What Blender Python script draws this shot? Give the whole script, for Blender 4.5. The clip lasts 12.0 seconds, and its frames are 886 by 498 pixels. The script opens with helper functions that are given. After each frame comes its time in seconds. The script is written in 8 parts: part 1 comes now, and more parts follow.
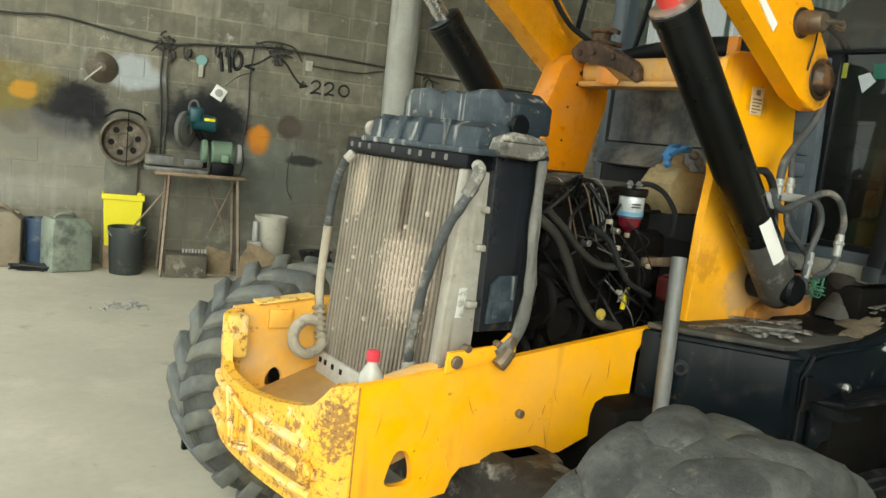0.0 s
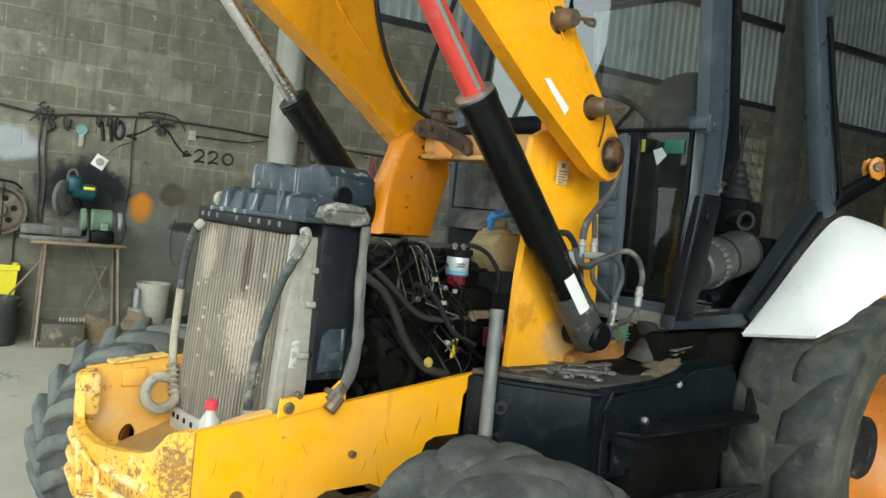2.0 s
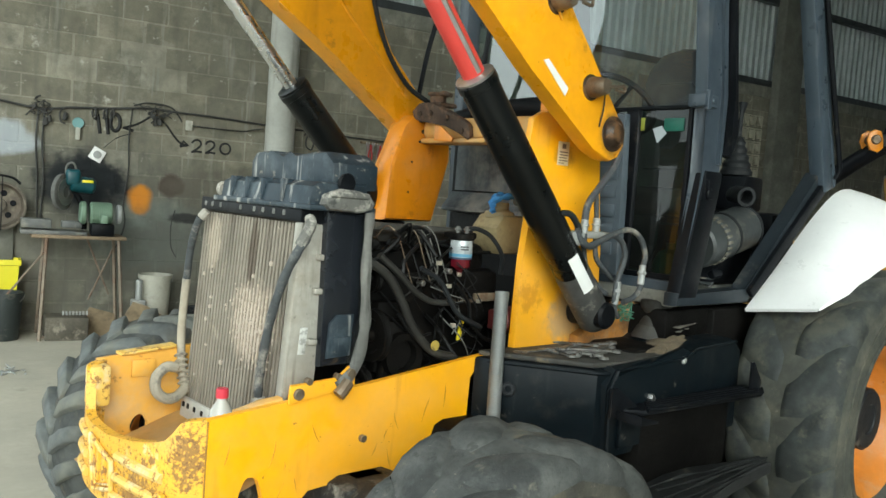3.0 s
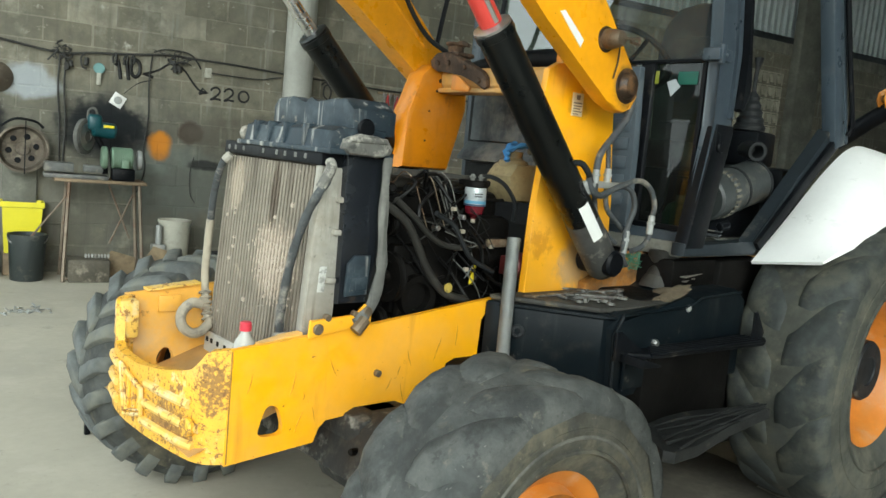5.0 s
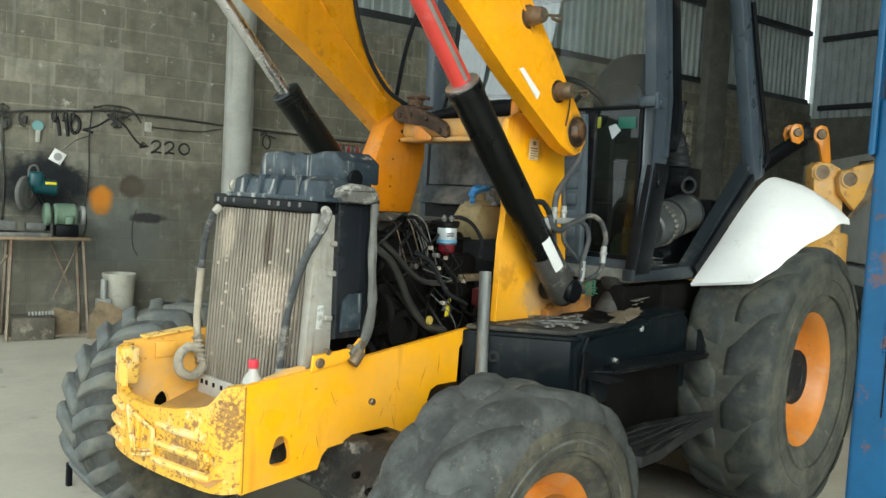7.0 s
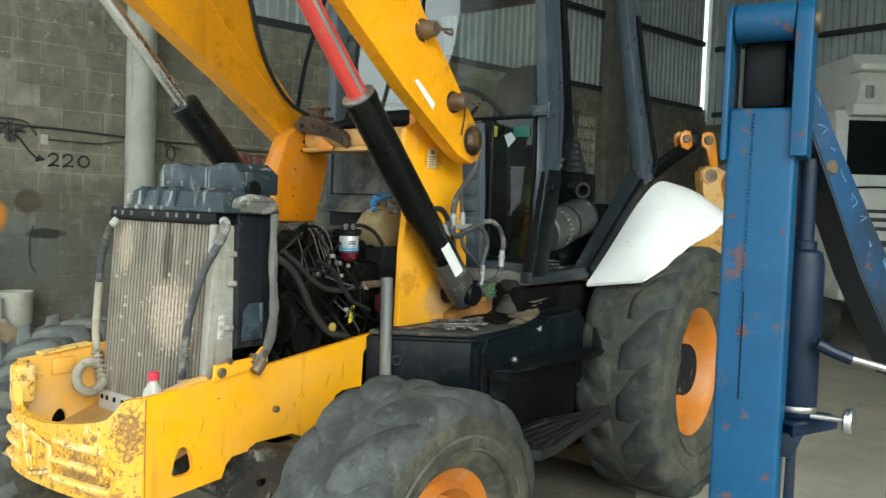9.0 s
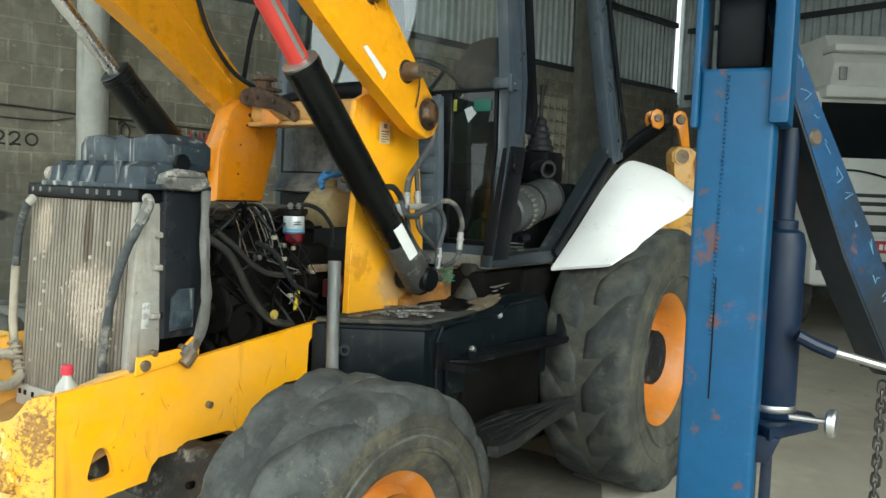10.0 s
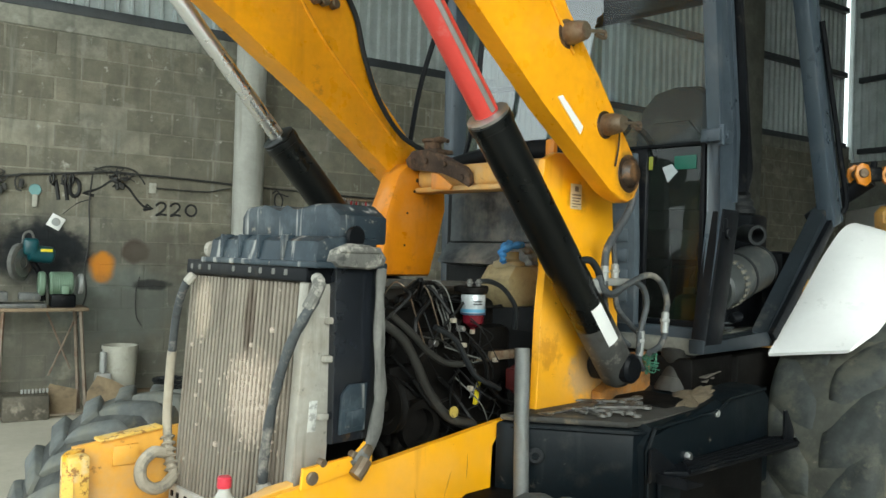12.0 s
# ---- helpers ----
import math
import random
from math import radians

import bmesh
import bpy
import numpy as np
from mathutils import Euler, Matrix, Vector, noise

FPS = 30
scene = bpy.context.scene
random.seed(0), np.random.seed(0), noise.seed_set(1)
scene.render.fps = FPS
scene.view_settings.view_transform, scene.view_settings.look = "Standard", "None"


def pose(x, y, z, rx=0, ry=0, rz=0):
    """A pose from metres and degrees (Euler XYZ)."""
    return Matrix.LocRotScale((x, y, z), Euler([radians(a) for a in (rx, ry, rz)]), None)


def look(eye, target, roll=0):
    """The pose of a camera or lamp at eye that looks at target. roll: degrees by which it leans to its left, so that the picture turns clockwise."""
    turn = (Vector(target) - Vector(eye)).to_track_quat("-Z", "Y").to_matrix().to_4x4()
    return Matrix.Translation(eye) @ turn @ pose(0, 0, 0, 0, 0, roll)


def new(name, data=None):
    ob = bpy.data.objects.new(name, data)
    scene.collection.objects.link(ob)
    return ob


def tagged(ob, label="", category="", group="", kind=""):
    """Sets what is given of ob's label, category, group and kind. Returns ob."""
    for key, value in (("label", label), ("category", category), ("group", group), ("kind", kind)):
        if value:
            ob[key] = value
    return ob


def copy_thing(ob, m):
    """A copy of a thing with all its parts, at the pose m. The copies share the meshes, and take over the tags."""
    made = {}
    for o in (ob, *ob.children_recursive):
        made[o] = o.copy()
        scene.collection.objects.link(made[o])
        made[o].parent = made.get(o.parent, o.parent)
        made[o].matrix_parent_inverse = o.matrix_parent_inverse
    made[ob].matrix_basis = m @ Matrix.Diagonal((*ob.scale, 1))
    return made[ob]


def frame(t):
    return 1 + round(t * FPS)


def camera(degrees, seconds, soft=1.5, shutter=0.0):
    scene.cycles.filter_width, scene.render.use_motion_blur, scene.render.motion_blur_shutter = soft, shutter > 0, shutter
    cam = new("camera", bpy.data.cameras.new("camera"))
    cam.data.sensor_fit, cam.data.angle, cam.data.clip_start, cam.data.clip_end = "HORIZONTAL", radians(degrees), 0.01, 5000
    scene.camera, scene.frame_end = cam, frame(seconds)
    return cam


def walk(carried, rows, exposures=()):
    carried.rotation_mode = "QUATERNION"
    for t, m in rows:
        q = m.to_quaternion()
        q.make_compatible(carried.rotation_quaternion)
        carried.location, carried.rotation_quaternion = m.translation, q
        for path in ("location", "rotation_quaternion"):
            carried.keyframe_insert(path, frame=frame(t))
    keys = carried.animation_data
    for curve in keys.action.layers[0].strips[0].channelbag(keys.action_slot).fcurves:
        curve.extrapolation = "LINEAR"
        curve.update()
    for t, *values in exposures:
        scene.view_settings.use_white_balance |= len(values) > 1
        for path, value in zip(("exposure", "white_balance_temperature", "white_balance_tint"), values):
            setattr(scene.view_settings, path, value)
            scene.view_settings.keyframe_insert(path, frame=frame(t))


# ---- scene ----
cam = camera(57.7, 12.0)
PATH = [
    (0, (0.023, 0.014, 1.417), (1.172, 1.63, 1.152), 6.4),
    (0.5, (-0.04, -0.11, 1.42), (1.177, 1.459, 1.183), 6.5),
    (1, (-0.017, -0.231, 1.428), (1.202, 1.345, 1.26), 8.2),
    (1.5, (0.03, -0.322, 1.442), (1.274, 1.24, 1.324), 8.2),
    (2, (0.025, -0.341, 1.451), (1.353, 1.152, 1.368), 5.8),
    (2.5, (0.011, -0.356, 1.463), (1.371, 1.108, 1.384), 4.3),
    (3, (0.003, -0.338, 1.45), (1.335, 1.148, 1.327), 4.3),
    (5, (-0.061, -0.413, 1.427), (1.245, 1.082, 1.189), 5.4),
    (5.5, (-0.068, -0.473, 1.419), (1.314, 0.958, 1.216), 5.8),
    (6, (-0.173, -0.456, 1.424), (1.239, 0.951, 1.263), 4.6),
    (6.5, (-0.354, -0.436, 1.409), (1.059, 0.972, 1.25), 3.2),
    (7, (-0.388, -0.473, 1.421), (1.057, 0.905, 1.299), 3.2),
    (9, (-0.41, -0.575, 1.422), (1.17, 0.648, 1.33), 2.1),
    (9.5, (-0.346, -0.602, 1.416), (1.309, 0.515, 1.305), 2.3),
    (10, (-0.18, -0.501, 1.406), (1.437, 0.668, 1.276), 2.3),
    (10.5, (-0.012, -0.363, 1.382), (1.386, 1.061, 1.248), 1.5),
    (11, (-0.033, -0.255, 1.419), (1.21, 1.31, 1.343), 1.5),
    (11.5, (-0.001, -0.133, 1.445), (1.308, 1.379, 1.437), 2.2),
    (12, (0.038, -0.061, 1.434), (1.439, 1.367, 1.45), 1.8),
]
walk(cam, [(t, look(eye, target, roll)) for t, eye, target, roll in PATH], exposures=((0, 0.91, 6850, -3), (1.0, 0.93, 6650, -3), (2.0, 0.94, 6150, -3), (7.0, 0.91, 6150, -3), (9.0, 0.89, 6150, -3), (10.5, 0.91, 6150, -3), (12.0, 0.9, 6150, -3)))

# ---- world and light: overcast daylight through the open front and the open end of the shed ----
world = bpy.data.worlds.new("world")
scene.world = world
world.use_nodes = True
wn = world.node_tree
sky = wn.nodes.new("ShaderNodeTexSky")
sky.sky_type, sky.sun_disc = "NISHITA", False
sky.sun_elevation, sky.sun_rotation = radians(29), radians(210)
sky.air_density, sky.dust_density, sky.ozone_density = 1.0, 4.0, 1.0
haze = wn.nodes.new("ShaderNodeHueSaturation")  # a white overcast
haze.inputs["Saturation"].default_value = 0.35
wn.links.new(sky.outputs[0], haze.inputs["Color"])
cloud = wn.nodes.new("ShaderNodeMix")  # an even cloud cover over the whole sky
cloud.data_type = "RGBA"
cloud.inputs["Factor"].default_value = 0.7
cloud.inputs[7].default_value = (10.0, 10.2, 10.4, 1)
wn.links.new(haze.outputs[0], cloud.inputs[6])
wn.links.new(cloud.outputs[2], wn.nodes["Background"].inputs[0])
wn.nodes["Background"].inputs[1].default_value = 0.15
sun_data = bpy.data.lights.new("sun", "SUN")
sun_data.energy, sun_data.angle, sun_data.color = 1.3, radians(40), (1.0, 0.97, 0.93)
sun = new("sun", sun_data)
sun.matrix_world = look((-7, -12, 7.6), (0, 0, 0))

# ---- materials ----


def pmat(name, col, rough=0.5, metal=0.0, var=0.12, grain=40.0, bump=0.15, patches=(), coat=0.0, mid=4.0, spec=0.5, rnd=0.0, drip=None):
    """A paint, metal or stone: two scales of tone, fine relief, and patches (colour, scale, low, high, rough, strength) of dirt, rust or chips."""
    m = bpy.data.materials.new(name)
    m.use_nodes = True
    nt = m.node_tree
    b = nt.nodes["Principled BSDF"]
    geo = nt.nodes.new("ShaderNodeNewGeometry")
    pos = geo.outputs["Position"]

    def noise_tex(scale, detail=4.0, rough_=0.6, off=0.0):
        n = nt.nodes.new("ShaderNodeTexNoise")
        n.inputs["Scale"].default_value, n.inputs["Detail"].default_value, n.inputs["Roughness"].default_value = scale, detail, rough_
        if off:
            mp = nt.nodes.new("ShaderNodeVectorMath")
            mp.inputs[1].default_value = (off, off * 0.7, -off)
            nt.links.new(pos, mp.inputs[0])
            nt.links.new(mp.outputs[0], n.inputs["Vector"])
        else:
            nt.links.new(pos, n.inputs["Vector"])
        return n.outputs["Fac"]

    def mix(fac, a, c, blend="MIX"):
        x = nt.nodes.new("ShaderNodeMix")
        x.data_type, x.blend_type = "RGBA", blend
        for sock, v in ((x.inputs["Factor"], fac), (x.inputs[6], a), (x.inputs[7], c)):
            if isinstance(v, bpy.types.NodeSocket):
                nt.links.new(v, sock)
            else:
                sock.default_value = v if not isinstance(v, tuple) else (*v[:3], 1)
        return x.outputs[2]

    def ramp(v, lo, hi, a=0.0, c=1.0):
        r = nt.nodes.new("ShaderNodeMapRange")
        r.inputs[1].default_value, r.inputs[2].default_value, r.inputs[3].default_value, r.inputs[4].default_value = lo, hi, a, c
        nt.links.new(v, r.inputs[0])
        return r.outputs[0]

    dark, light = tuple(c * (1 - 1.6 * var) for c in col), tuple(min(1.0, c * (1 + 1.2 * var)) for c in col)
    out = mix(ramp(noise_tex(mid), 0.3, 0.7), dark, light)
    out = mix(ramp(noise_tex(grain, 3.0), 0.3, 0.75, 0.0, 0.5), out, tuple(c * (1 - 2 * var) for c in col))
    if rnd:
        oi = nt.nodes.new("ShaderNodeObjectInfo")
        out = mix(ramp(oi.outputs["Random"], 0, 1, 0.0, rnd), out, tuple(c * 0.55 for c in col))
    rsock = ramp(noise_tex(mid * 2.3, off=3.1), 0.3, 0.7, max(0.03, rough - 0.1), min(1.0, rough + 0.1))
    for i, (pc, ps, lo, hi, pr, st) in enumerate(patches):
        f = ramp(noise_tex(ps, 6.0, 0.68, 7.3 + 5 * i), lo, hi, 0.0, st)
        out = mix(f, out, pc)
        x = nt.nodes.new("ShaderNodeMix")
        nt.links.new(f, x.inputs[0])
        nt.links.new(rsock, x.inputs[2])
        x.inputs[3].default_value = pr
        rsock = x.outputs[0]
    if drip:  # colour, scale, low, high, strength: dust or rust run down the surface
        mp = nt.nodes.new("ShaderNodeVectorMath")
        mp.operation = "MULTIPLY"
        mp.inputs[1].default_value = (drip[1], drip[1], drip[1] * 0.1)
        nt.links.new(pos, mp.inputs[0])
        dn = nt.nodes.new("ShaderNodeTexNoise")
        dn.inputs["Scale"].default_value, dn.inputs["Detail"].default_value = 1.0, 6.0
        nt.links.new(mp.outputs[0], dn.inputs["Vector"])
        out = mix(ramp(dn.outputs["Fac"], drip[2], drip[3], 0.0, drip[4]), out, drip[0])
    nt.links.new(out, b.inputs["Base Color"])
    nt.links.new(rsock, b.inputs["Roughness"])
    b.inputs["Metallic"].default_value = metal
    b.inputs["Coat Weight"].default_value = coat
    b.inputs["Specular IOR Level"].default_value = spec
    if bump:
        bn = nt.nodes.new("ShaderNodeBump")
        bn.inputs["Strength"].default_value, bn.inputs["Distance"].default_value = bump, 0.004
        nt.links.new(noise_tex(grain * 1.7, 5.0), bn.inputs["Height"])
        nt.links.new(bn.outputs[0], b.inputs["Normal"])
    return m


def spot(m, centre, radii, col, strength, ragged=1.2, grain=9.0):
    """One stain or painted patch of shade with a ragged rim on a material: centre and half sizes in metres."""
    nt = m.node_tree
    b = nt.nodes["Principled BSDF"]
    link = b.inputs["Base Color"].links[0].from_socket
    geo, off, div, dot, nz, add, r, x = (nt.nodes.new("ShaderNode" + k) for k in ("NewGeometry", "VectorMath", "VectorMath", "VectorMath", "TexNoise", "Math", "MapRange", "Mix"))
    off.operation, div.operation, dot.operation, add.operation = "SUBTRACT", "DIVIDE", "DOT_PRODUCT", "MULTIPLY_ADD"
    off.inputs[1].default_value, div.inputs[1].default_value = centre, radii
    nz.inputs["Scale"].default_value, nz.inputs["Detail"].default_value, nz.inputs["Roughness"].default_value = grain, 6.0, 0.7
    nt.links.new(geo.outputs["Position"], off.inputs[0])
    nt.links.new(geo.outputs["Position"], nz.inputs["Vector"])
    nt.links.new(off.outputs[0], div.inputs[0])
    nt.links.new(div.outputs[0], dot.inputs[0])
    nt.links.new(div.outputs[0], dot.inputs[1])
    nt.links.new(nz.outputs["Fac"], add.inputs[0])
    add.inputs[1].default_value = 2 * ragged
    nt.links.new(dot.outputs["Value"], add.inputs[2])
    r.interpolation_type = "SMOOTHSTEP"
    r.inputs[1].default_value, r.inputs[2].default_value, r.inputs[3].default_value, r.inputs[4].default_value = 1.3 + ragged, 0.3 + ragged, 0.0, strength
    nt.links.new(add.outputs[0], r.inputs[0])
    x.data_type = "RGBA"
    nt.links.new(r.outputs[0], x.inputs["Factor"])
    nt.links.new(link, x.inputs[6])
    x.inputs[7].default_value = (*col, 1)
    nt.links.new(x.outputs[2], b.inputs["Base Color"])


# dirt tones
RUST, GRIME, DUST, MUD = (0.12, 0.05, 0.025), (0.03, 0.025, 0.02), (0.42, 0.37, 0.29), (0.5, 0.43, 0.32)
YELLOW = pmat("yellow_paint", (0.88, 0.4, 0.004), 0.38, var=0.05, bump=0.04, patches=((GRIME, 7, 0.66, 0.74, 0.6, 0.5), (DUST, 2.5, 0.5, 0.8, 0.7, 0.22), ((0.2, 0.08, 0.02), 30, 0.67, 0.7, 0.8, 0.8), ((0.75, 0.36, 0.01), 1.6, 0.5, 0.7, 0.4, 0.4)), drip=((0.45, 0.2, 0.02), 14, 0.64, 0.74, 0.45))
NOSEPAINT = pmat("chipped_yellow_paint", (0.76, 0.4, 0.035), 0.45, var=0.08, bump=0.2,
                 patches=((DUST, 4, 0.5, 0.75, 0.7, 0.3), ((0.74, 0.62, 0.38), 11, 0.6, 0.68, 0.7, 0.6), ((0.16, 0.08, 0.04), 22, 0.6, 0.625, 0.8, 0.8), ((0.18, 0.09, 0.03), 46, 0.575, 0.605, 0.8, 0.8), ((0.22, 0.11, 0.035), 90, 0.59, 0.63, 0.8, 0.75), (GRIME, 9, 0.6, 0.72, 0.7, 0.5)))
spot(NOSEPAINT, (0.93, 1.64, 0.72), (0.05, 0.045, 0.08), (0.15, 0.075, 0.03), 0.8, 3.6, 85.0)
spot(NOSEPAINT, (0.87, 1.8, 0.57), (0.06, 0.13, 0.07), (0.15, 0.075, 0.03), 0.8, 3.8, 80.0)
RIBPAINT = pmat("worn_rib_paint", (0.72, 0.45, 0.09), 0.5, var=0.12, bump=0.15, patches=(((0.66, 0.55, 0.34), 16, 0.48, 0.62, 0.7, 0.7), ((0.16, 0.06, 0.02), 34, 0.56, 0.6, 0.8, 0.8)))
ORANGE = pmat("orange_yellow_paint", (0.68, 0.235, 0.004), 0.36, var=0.08, bump=0.05, patches=((RUST, 9, 0.6, 0.72, 0.7, 0.6), (DUST, 3, 0.55, 0.8, 0.7, 0.25)), drip=((0.3, 0.11, 0.015), 14, 0.56, 0.72, 0.55))
ARMPAINT = pmat("arm_yellow_paint", (0.84, 0.36, 0.007), 0.33, var=0.09, bump=0.05, drip=((0.35, 0.14, 0.01), 9, 0.58, 0.74, 0.5), patches=((RUST, 6, 0.64, 0.74, 0.7, 0.6), (DUST, 2, 0.5, 0.85, 0.6, 0.2), ((0.15, 0.06, 0.02), 32, 0.68, 0.7, 0.8, 0.8)))
spot(ARMPAINT, (2.345, 1.42, 1.72), (0.075, 0.2, 0.085), (0.1, 0.055, 0.02), 0.75, 0.8, 22.0)
spot(YELLOW, (2.28, 1.42, 1.64), (0.09, 0.2, 0.06), (0.09, 0.05, 0.02), 0.75, 0.8, 16.0)
spot(YELLOW, (2.36, 1.42, 1.02), (0.12, 0.35, 0.14), (0.34, 0.27, 0.18), 0.65, 1.9, 7.0)
spot(YELLOW, (2.15, 1.42, 1.13), (0.07, 0.35, 0.07), (0.36, 0.14, 0.015), 0.45, 2.4, 30.0)
RIMPAINT = pmat("orange_rim_paint", (0.52, 0.175, 0.02), 0.45, var=0.1, bump=0.06, patches=(((0.36, 0.2, 0.08), 4, 0.48, 0.7, 0.7, 0.5), (DUST, 9, 0.55, 0.75, 0.7, 0.4), (RUST, 18, 0.64, 0.7, 0.8, 0.7)))
HOEPAINT = pmat("backhoe_yellow_paint", (0.68, 0.36, 0.06), 0.45, var=0.1, patches=((DUST, 6, 0.45, 0.7, 0.7, 0.5), (RUST, 11, 0.58, 0.68, 0.8, 0.7)))
RUBBER = pmat("worn_tyre_rubber", (0.042, 0.045, 0.043), 0.8, var=0.35, grain=30, bump=0.8, mid=8,
              patches=(((0.12, 0.125, 0.115), 5, 0.46, 0.72, 0.9, 0.6), ((0.18, 0.155, 0.095), 9, 0.56, 0.74, 0.9, 0.5), ((0.22, 0.2, 0.15), 50, 0.62, 0.7, 0.9, 0.5)))
CLAYRUBBER = pmat("clay_dusted_rubber", (0.05, 0.052, 0.042), 0.88, var=0.3, grain=30, bump=0.35, mid=5,
                  patches=(((0.11, 0.104, 0.076), 6, 0.46, 0.68, 0.9, 0.7), ((0.035, 0.038, 0.036), 7, 0.52, 0.66, 0.8, 0.7), ((0.19, 0.17, 0.12), 24, 0.62, 0.72, 0.9, 0.5)))
LUGREAR = pmat("mottled_worn_lug_rubber", (0.03, 0.035, 0.033), 0.75, var=0.35, grain=30, bump=0.35, mid=7,
               patches=(((0.075, 0.075, 0.058), 6, 0.47, 0.62, 0.9, 0.75), ((0.015, 0.018, 0.018), 11, 0.54, 0.64, 0.7, 0.7), ((0.15, 0.135, 0.09), 13, 0.6, 0.74, 0.9, 0.5)))
LUGFRONT = pmat("smooth_worn_lug_rubber", (0.046, 0.05, 0.048), 0.78, var=0.35, grain=34, bump=0.9, mid=6,
                patches=(((0.105, 0.108, 0.1), 7, 0.46, 0.66, 0.9, 0.7), ((0.02, 0.022, 0.021), 8, 0.53, 0.63, 0.8, 0.75), ((0.02, 0.02, 0.02), 22, 0.6, 0.66, 0.8, 0.6), ((0.2, 0.18, 0.13), 12, 0.62, 0.72, 0.9, 0.55), ((0.3, 0.29, 0.26), 55, 0.66, 0.71, 0.9, 0.65)))
SIDEWALL = pmat("brown_dusted_sidewall_rubber", (0.06, 0.057, 0.044), 0.85, var=0.35, grain=34, bump=0.6, mid=9,
                patches=(((0.13, 0.115, 0.075), 7, 0.48, 0.66, 0.9, 0.7), ((0.025, 0.026, 0.024), 12, 0.54, 0.64, 0.8, 0.7), ((0.22, 0.2, 0.15), 36, 0.62, 0.7, 0.9, 0.6)))
BEADLINE = pmat("pale_moulded_ring", (0.12, 0.117, 0.1), 0.9, var=0.35, patches=(((0.035, 0.035, 0.032), 9, 0.5, 0.64, 0.9, 0.8),))
LUGDARK = pmat("dark_worn_lug_rubber", (0.1, 0.108, 0.106), 0.75, var=0.3, grain=30, bump=0.35, mid=7,
               patches=(((0.15, 0.148, 0.118), 7, 0.46, 0.66, 0.9, 0.7), ((0.2, 0.17, 0.11), 17, 0.62, 0.74, 0.9, 0.4)))
HOSE = pmat("black_rubber_hose", (0.018, 0.02, 0.022), 0.5, var=0.2, patches=(((0.14, 0.13, 0.12), 8, 0.58, 0.8, 0.8, 0.2),), spec=0.22)
DUSTHOSE = pmat("dusty_grey_hose", (0.052, 0.058, 0.063), 0.65, var=0.2, patches=((DUST, 11, 0.54, 0.7, 0.9, 0.5),))
COOLHOSE = pmat("oily_coolant_hose", (0.03, 0.029, 0.026), 0.5, var=0.25, patches=(((0.13, 0.12, 0.1), 10, 0.55, 0.75, 0.8, 0.35),), spec=0.2)
GRITHOSE = pmat("gritty_blue_grey_hose", (0.05, 0.056, 0.06), 0.7, var=0.3, bump=0.5, patches=(((0.33, 0.31, 0.27), 12, 0.52, 0.66, 0.9, 0.65), ((0.02, 0.02, 0.02), 20, 0.56, 0.66, 0.8, 0.6)))
CLOTHHOSE = pmat("dirty_cream_hose", (0.36, 0.32, 0.25), 0.85, var=0.2, patches=(((0.08, 0.08, 0.08), 16, 0.54, 0.66, 0.8, 0.7),))
BLACK = pmat("black_paint", (0.006, 0.007, 0.009), 0.45, var=0.3, patches=((DUST, 5, 0.6, 0.88, 0.8, 0.25), (GRIME, 14, 0.6, 0.7, 0.7, 0.5)), spec=0.13)
CYLBLACK = pmat("oily_black_cylinder_paint", (0.006, 0.007, 0.007), 0.32, var=0.3, bump=0.05, patches=((DUST, 4, 0.66, 0.9, 0.6, 0.25),), spec=0.3)
SOOT = pmat("oily_engine_iron", (0.006, 0.0055, 0.005), 0.55, metal=0.0, var=0.4, bump=0.4, grain=55, patches=(((0.055, 0.042, 0.03), 14, 0.6, 0.77, 0.8, 0.4),), spec=0.1)
SLATE = pmat("slate_grey_cab_paint", (0.048, 0.063, 0.08), 0.34, var=0.12, bump=0.05, patches=((DUST, 3, 0.58, 0.88, 0.7, 0.15),), spec=0.35, drip=((0.16, 0.17, 0.18), 22, 0.58, 0.72, 0.35))
TANKBLACK = pmat("dusty_black_tank", (0.004, 0.007, 0.0095), 0.4, var=0.2, bump=0.12, patches=((DUST, 3.5, 0.56, 0.8, 0.85, 0.08), (DUST, 15, 0.64, 0.74, 0.9, 0.2)), spec=0.2, drip=((0.06, 0.06, 0.055), 16, 0.62, 0.76, 0.25))
TANKTOP = pmat("dirt_caked_tank_top", (0.04, 0.038, 0.033), 0.75, var=0.3, bump=0.5, patches=(((0.26, 0.2, 0.12), 6, 0.54, 0.68, 0.9, 0.7), (GRIME, 9, 0.5, 0.7, 0.6, 0.7)))
PLASTIC = pmat("blue_black_plastic", (0.013, 0.025, 0.036), 0.55, var=0.2, bump=0.15, patches=(((0.2, 0.24, 0.26), 6, 0.5, 0.78, 0.85, 0.4), (DUST, 24, 0.62, 0.7, 0.9, 0.5)), drip=((0.5, 0.49, 0.45), 30, 0.58, 0.68, 0.6))
ALLOY = pmat("dusty_aluminium", (0.36, 0.343, 0.3), 0.65, metal=0.25, var=0.15, patches=(((0.26, 0.23, 0.18), 7, 0.46, 0.66, 0.8, 0.6), (GRIME, 22, 0.6, 0.7, 0.8, 0.6), ((0.55, 0.53, 0.47), 16, 0.6, 0.7, 0.9, 0.5)), drip=((0.12, 0.11, 0.09), 28, 0.55, 0.68, 0.6))
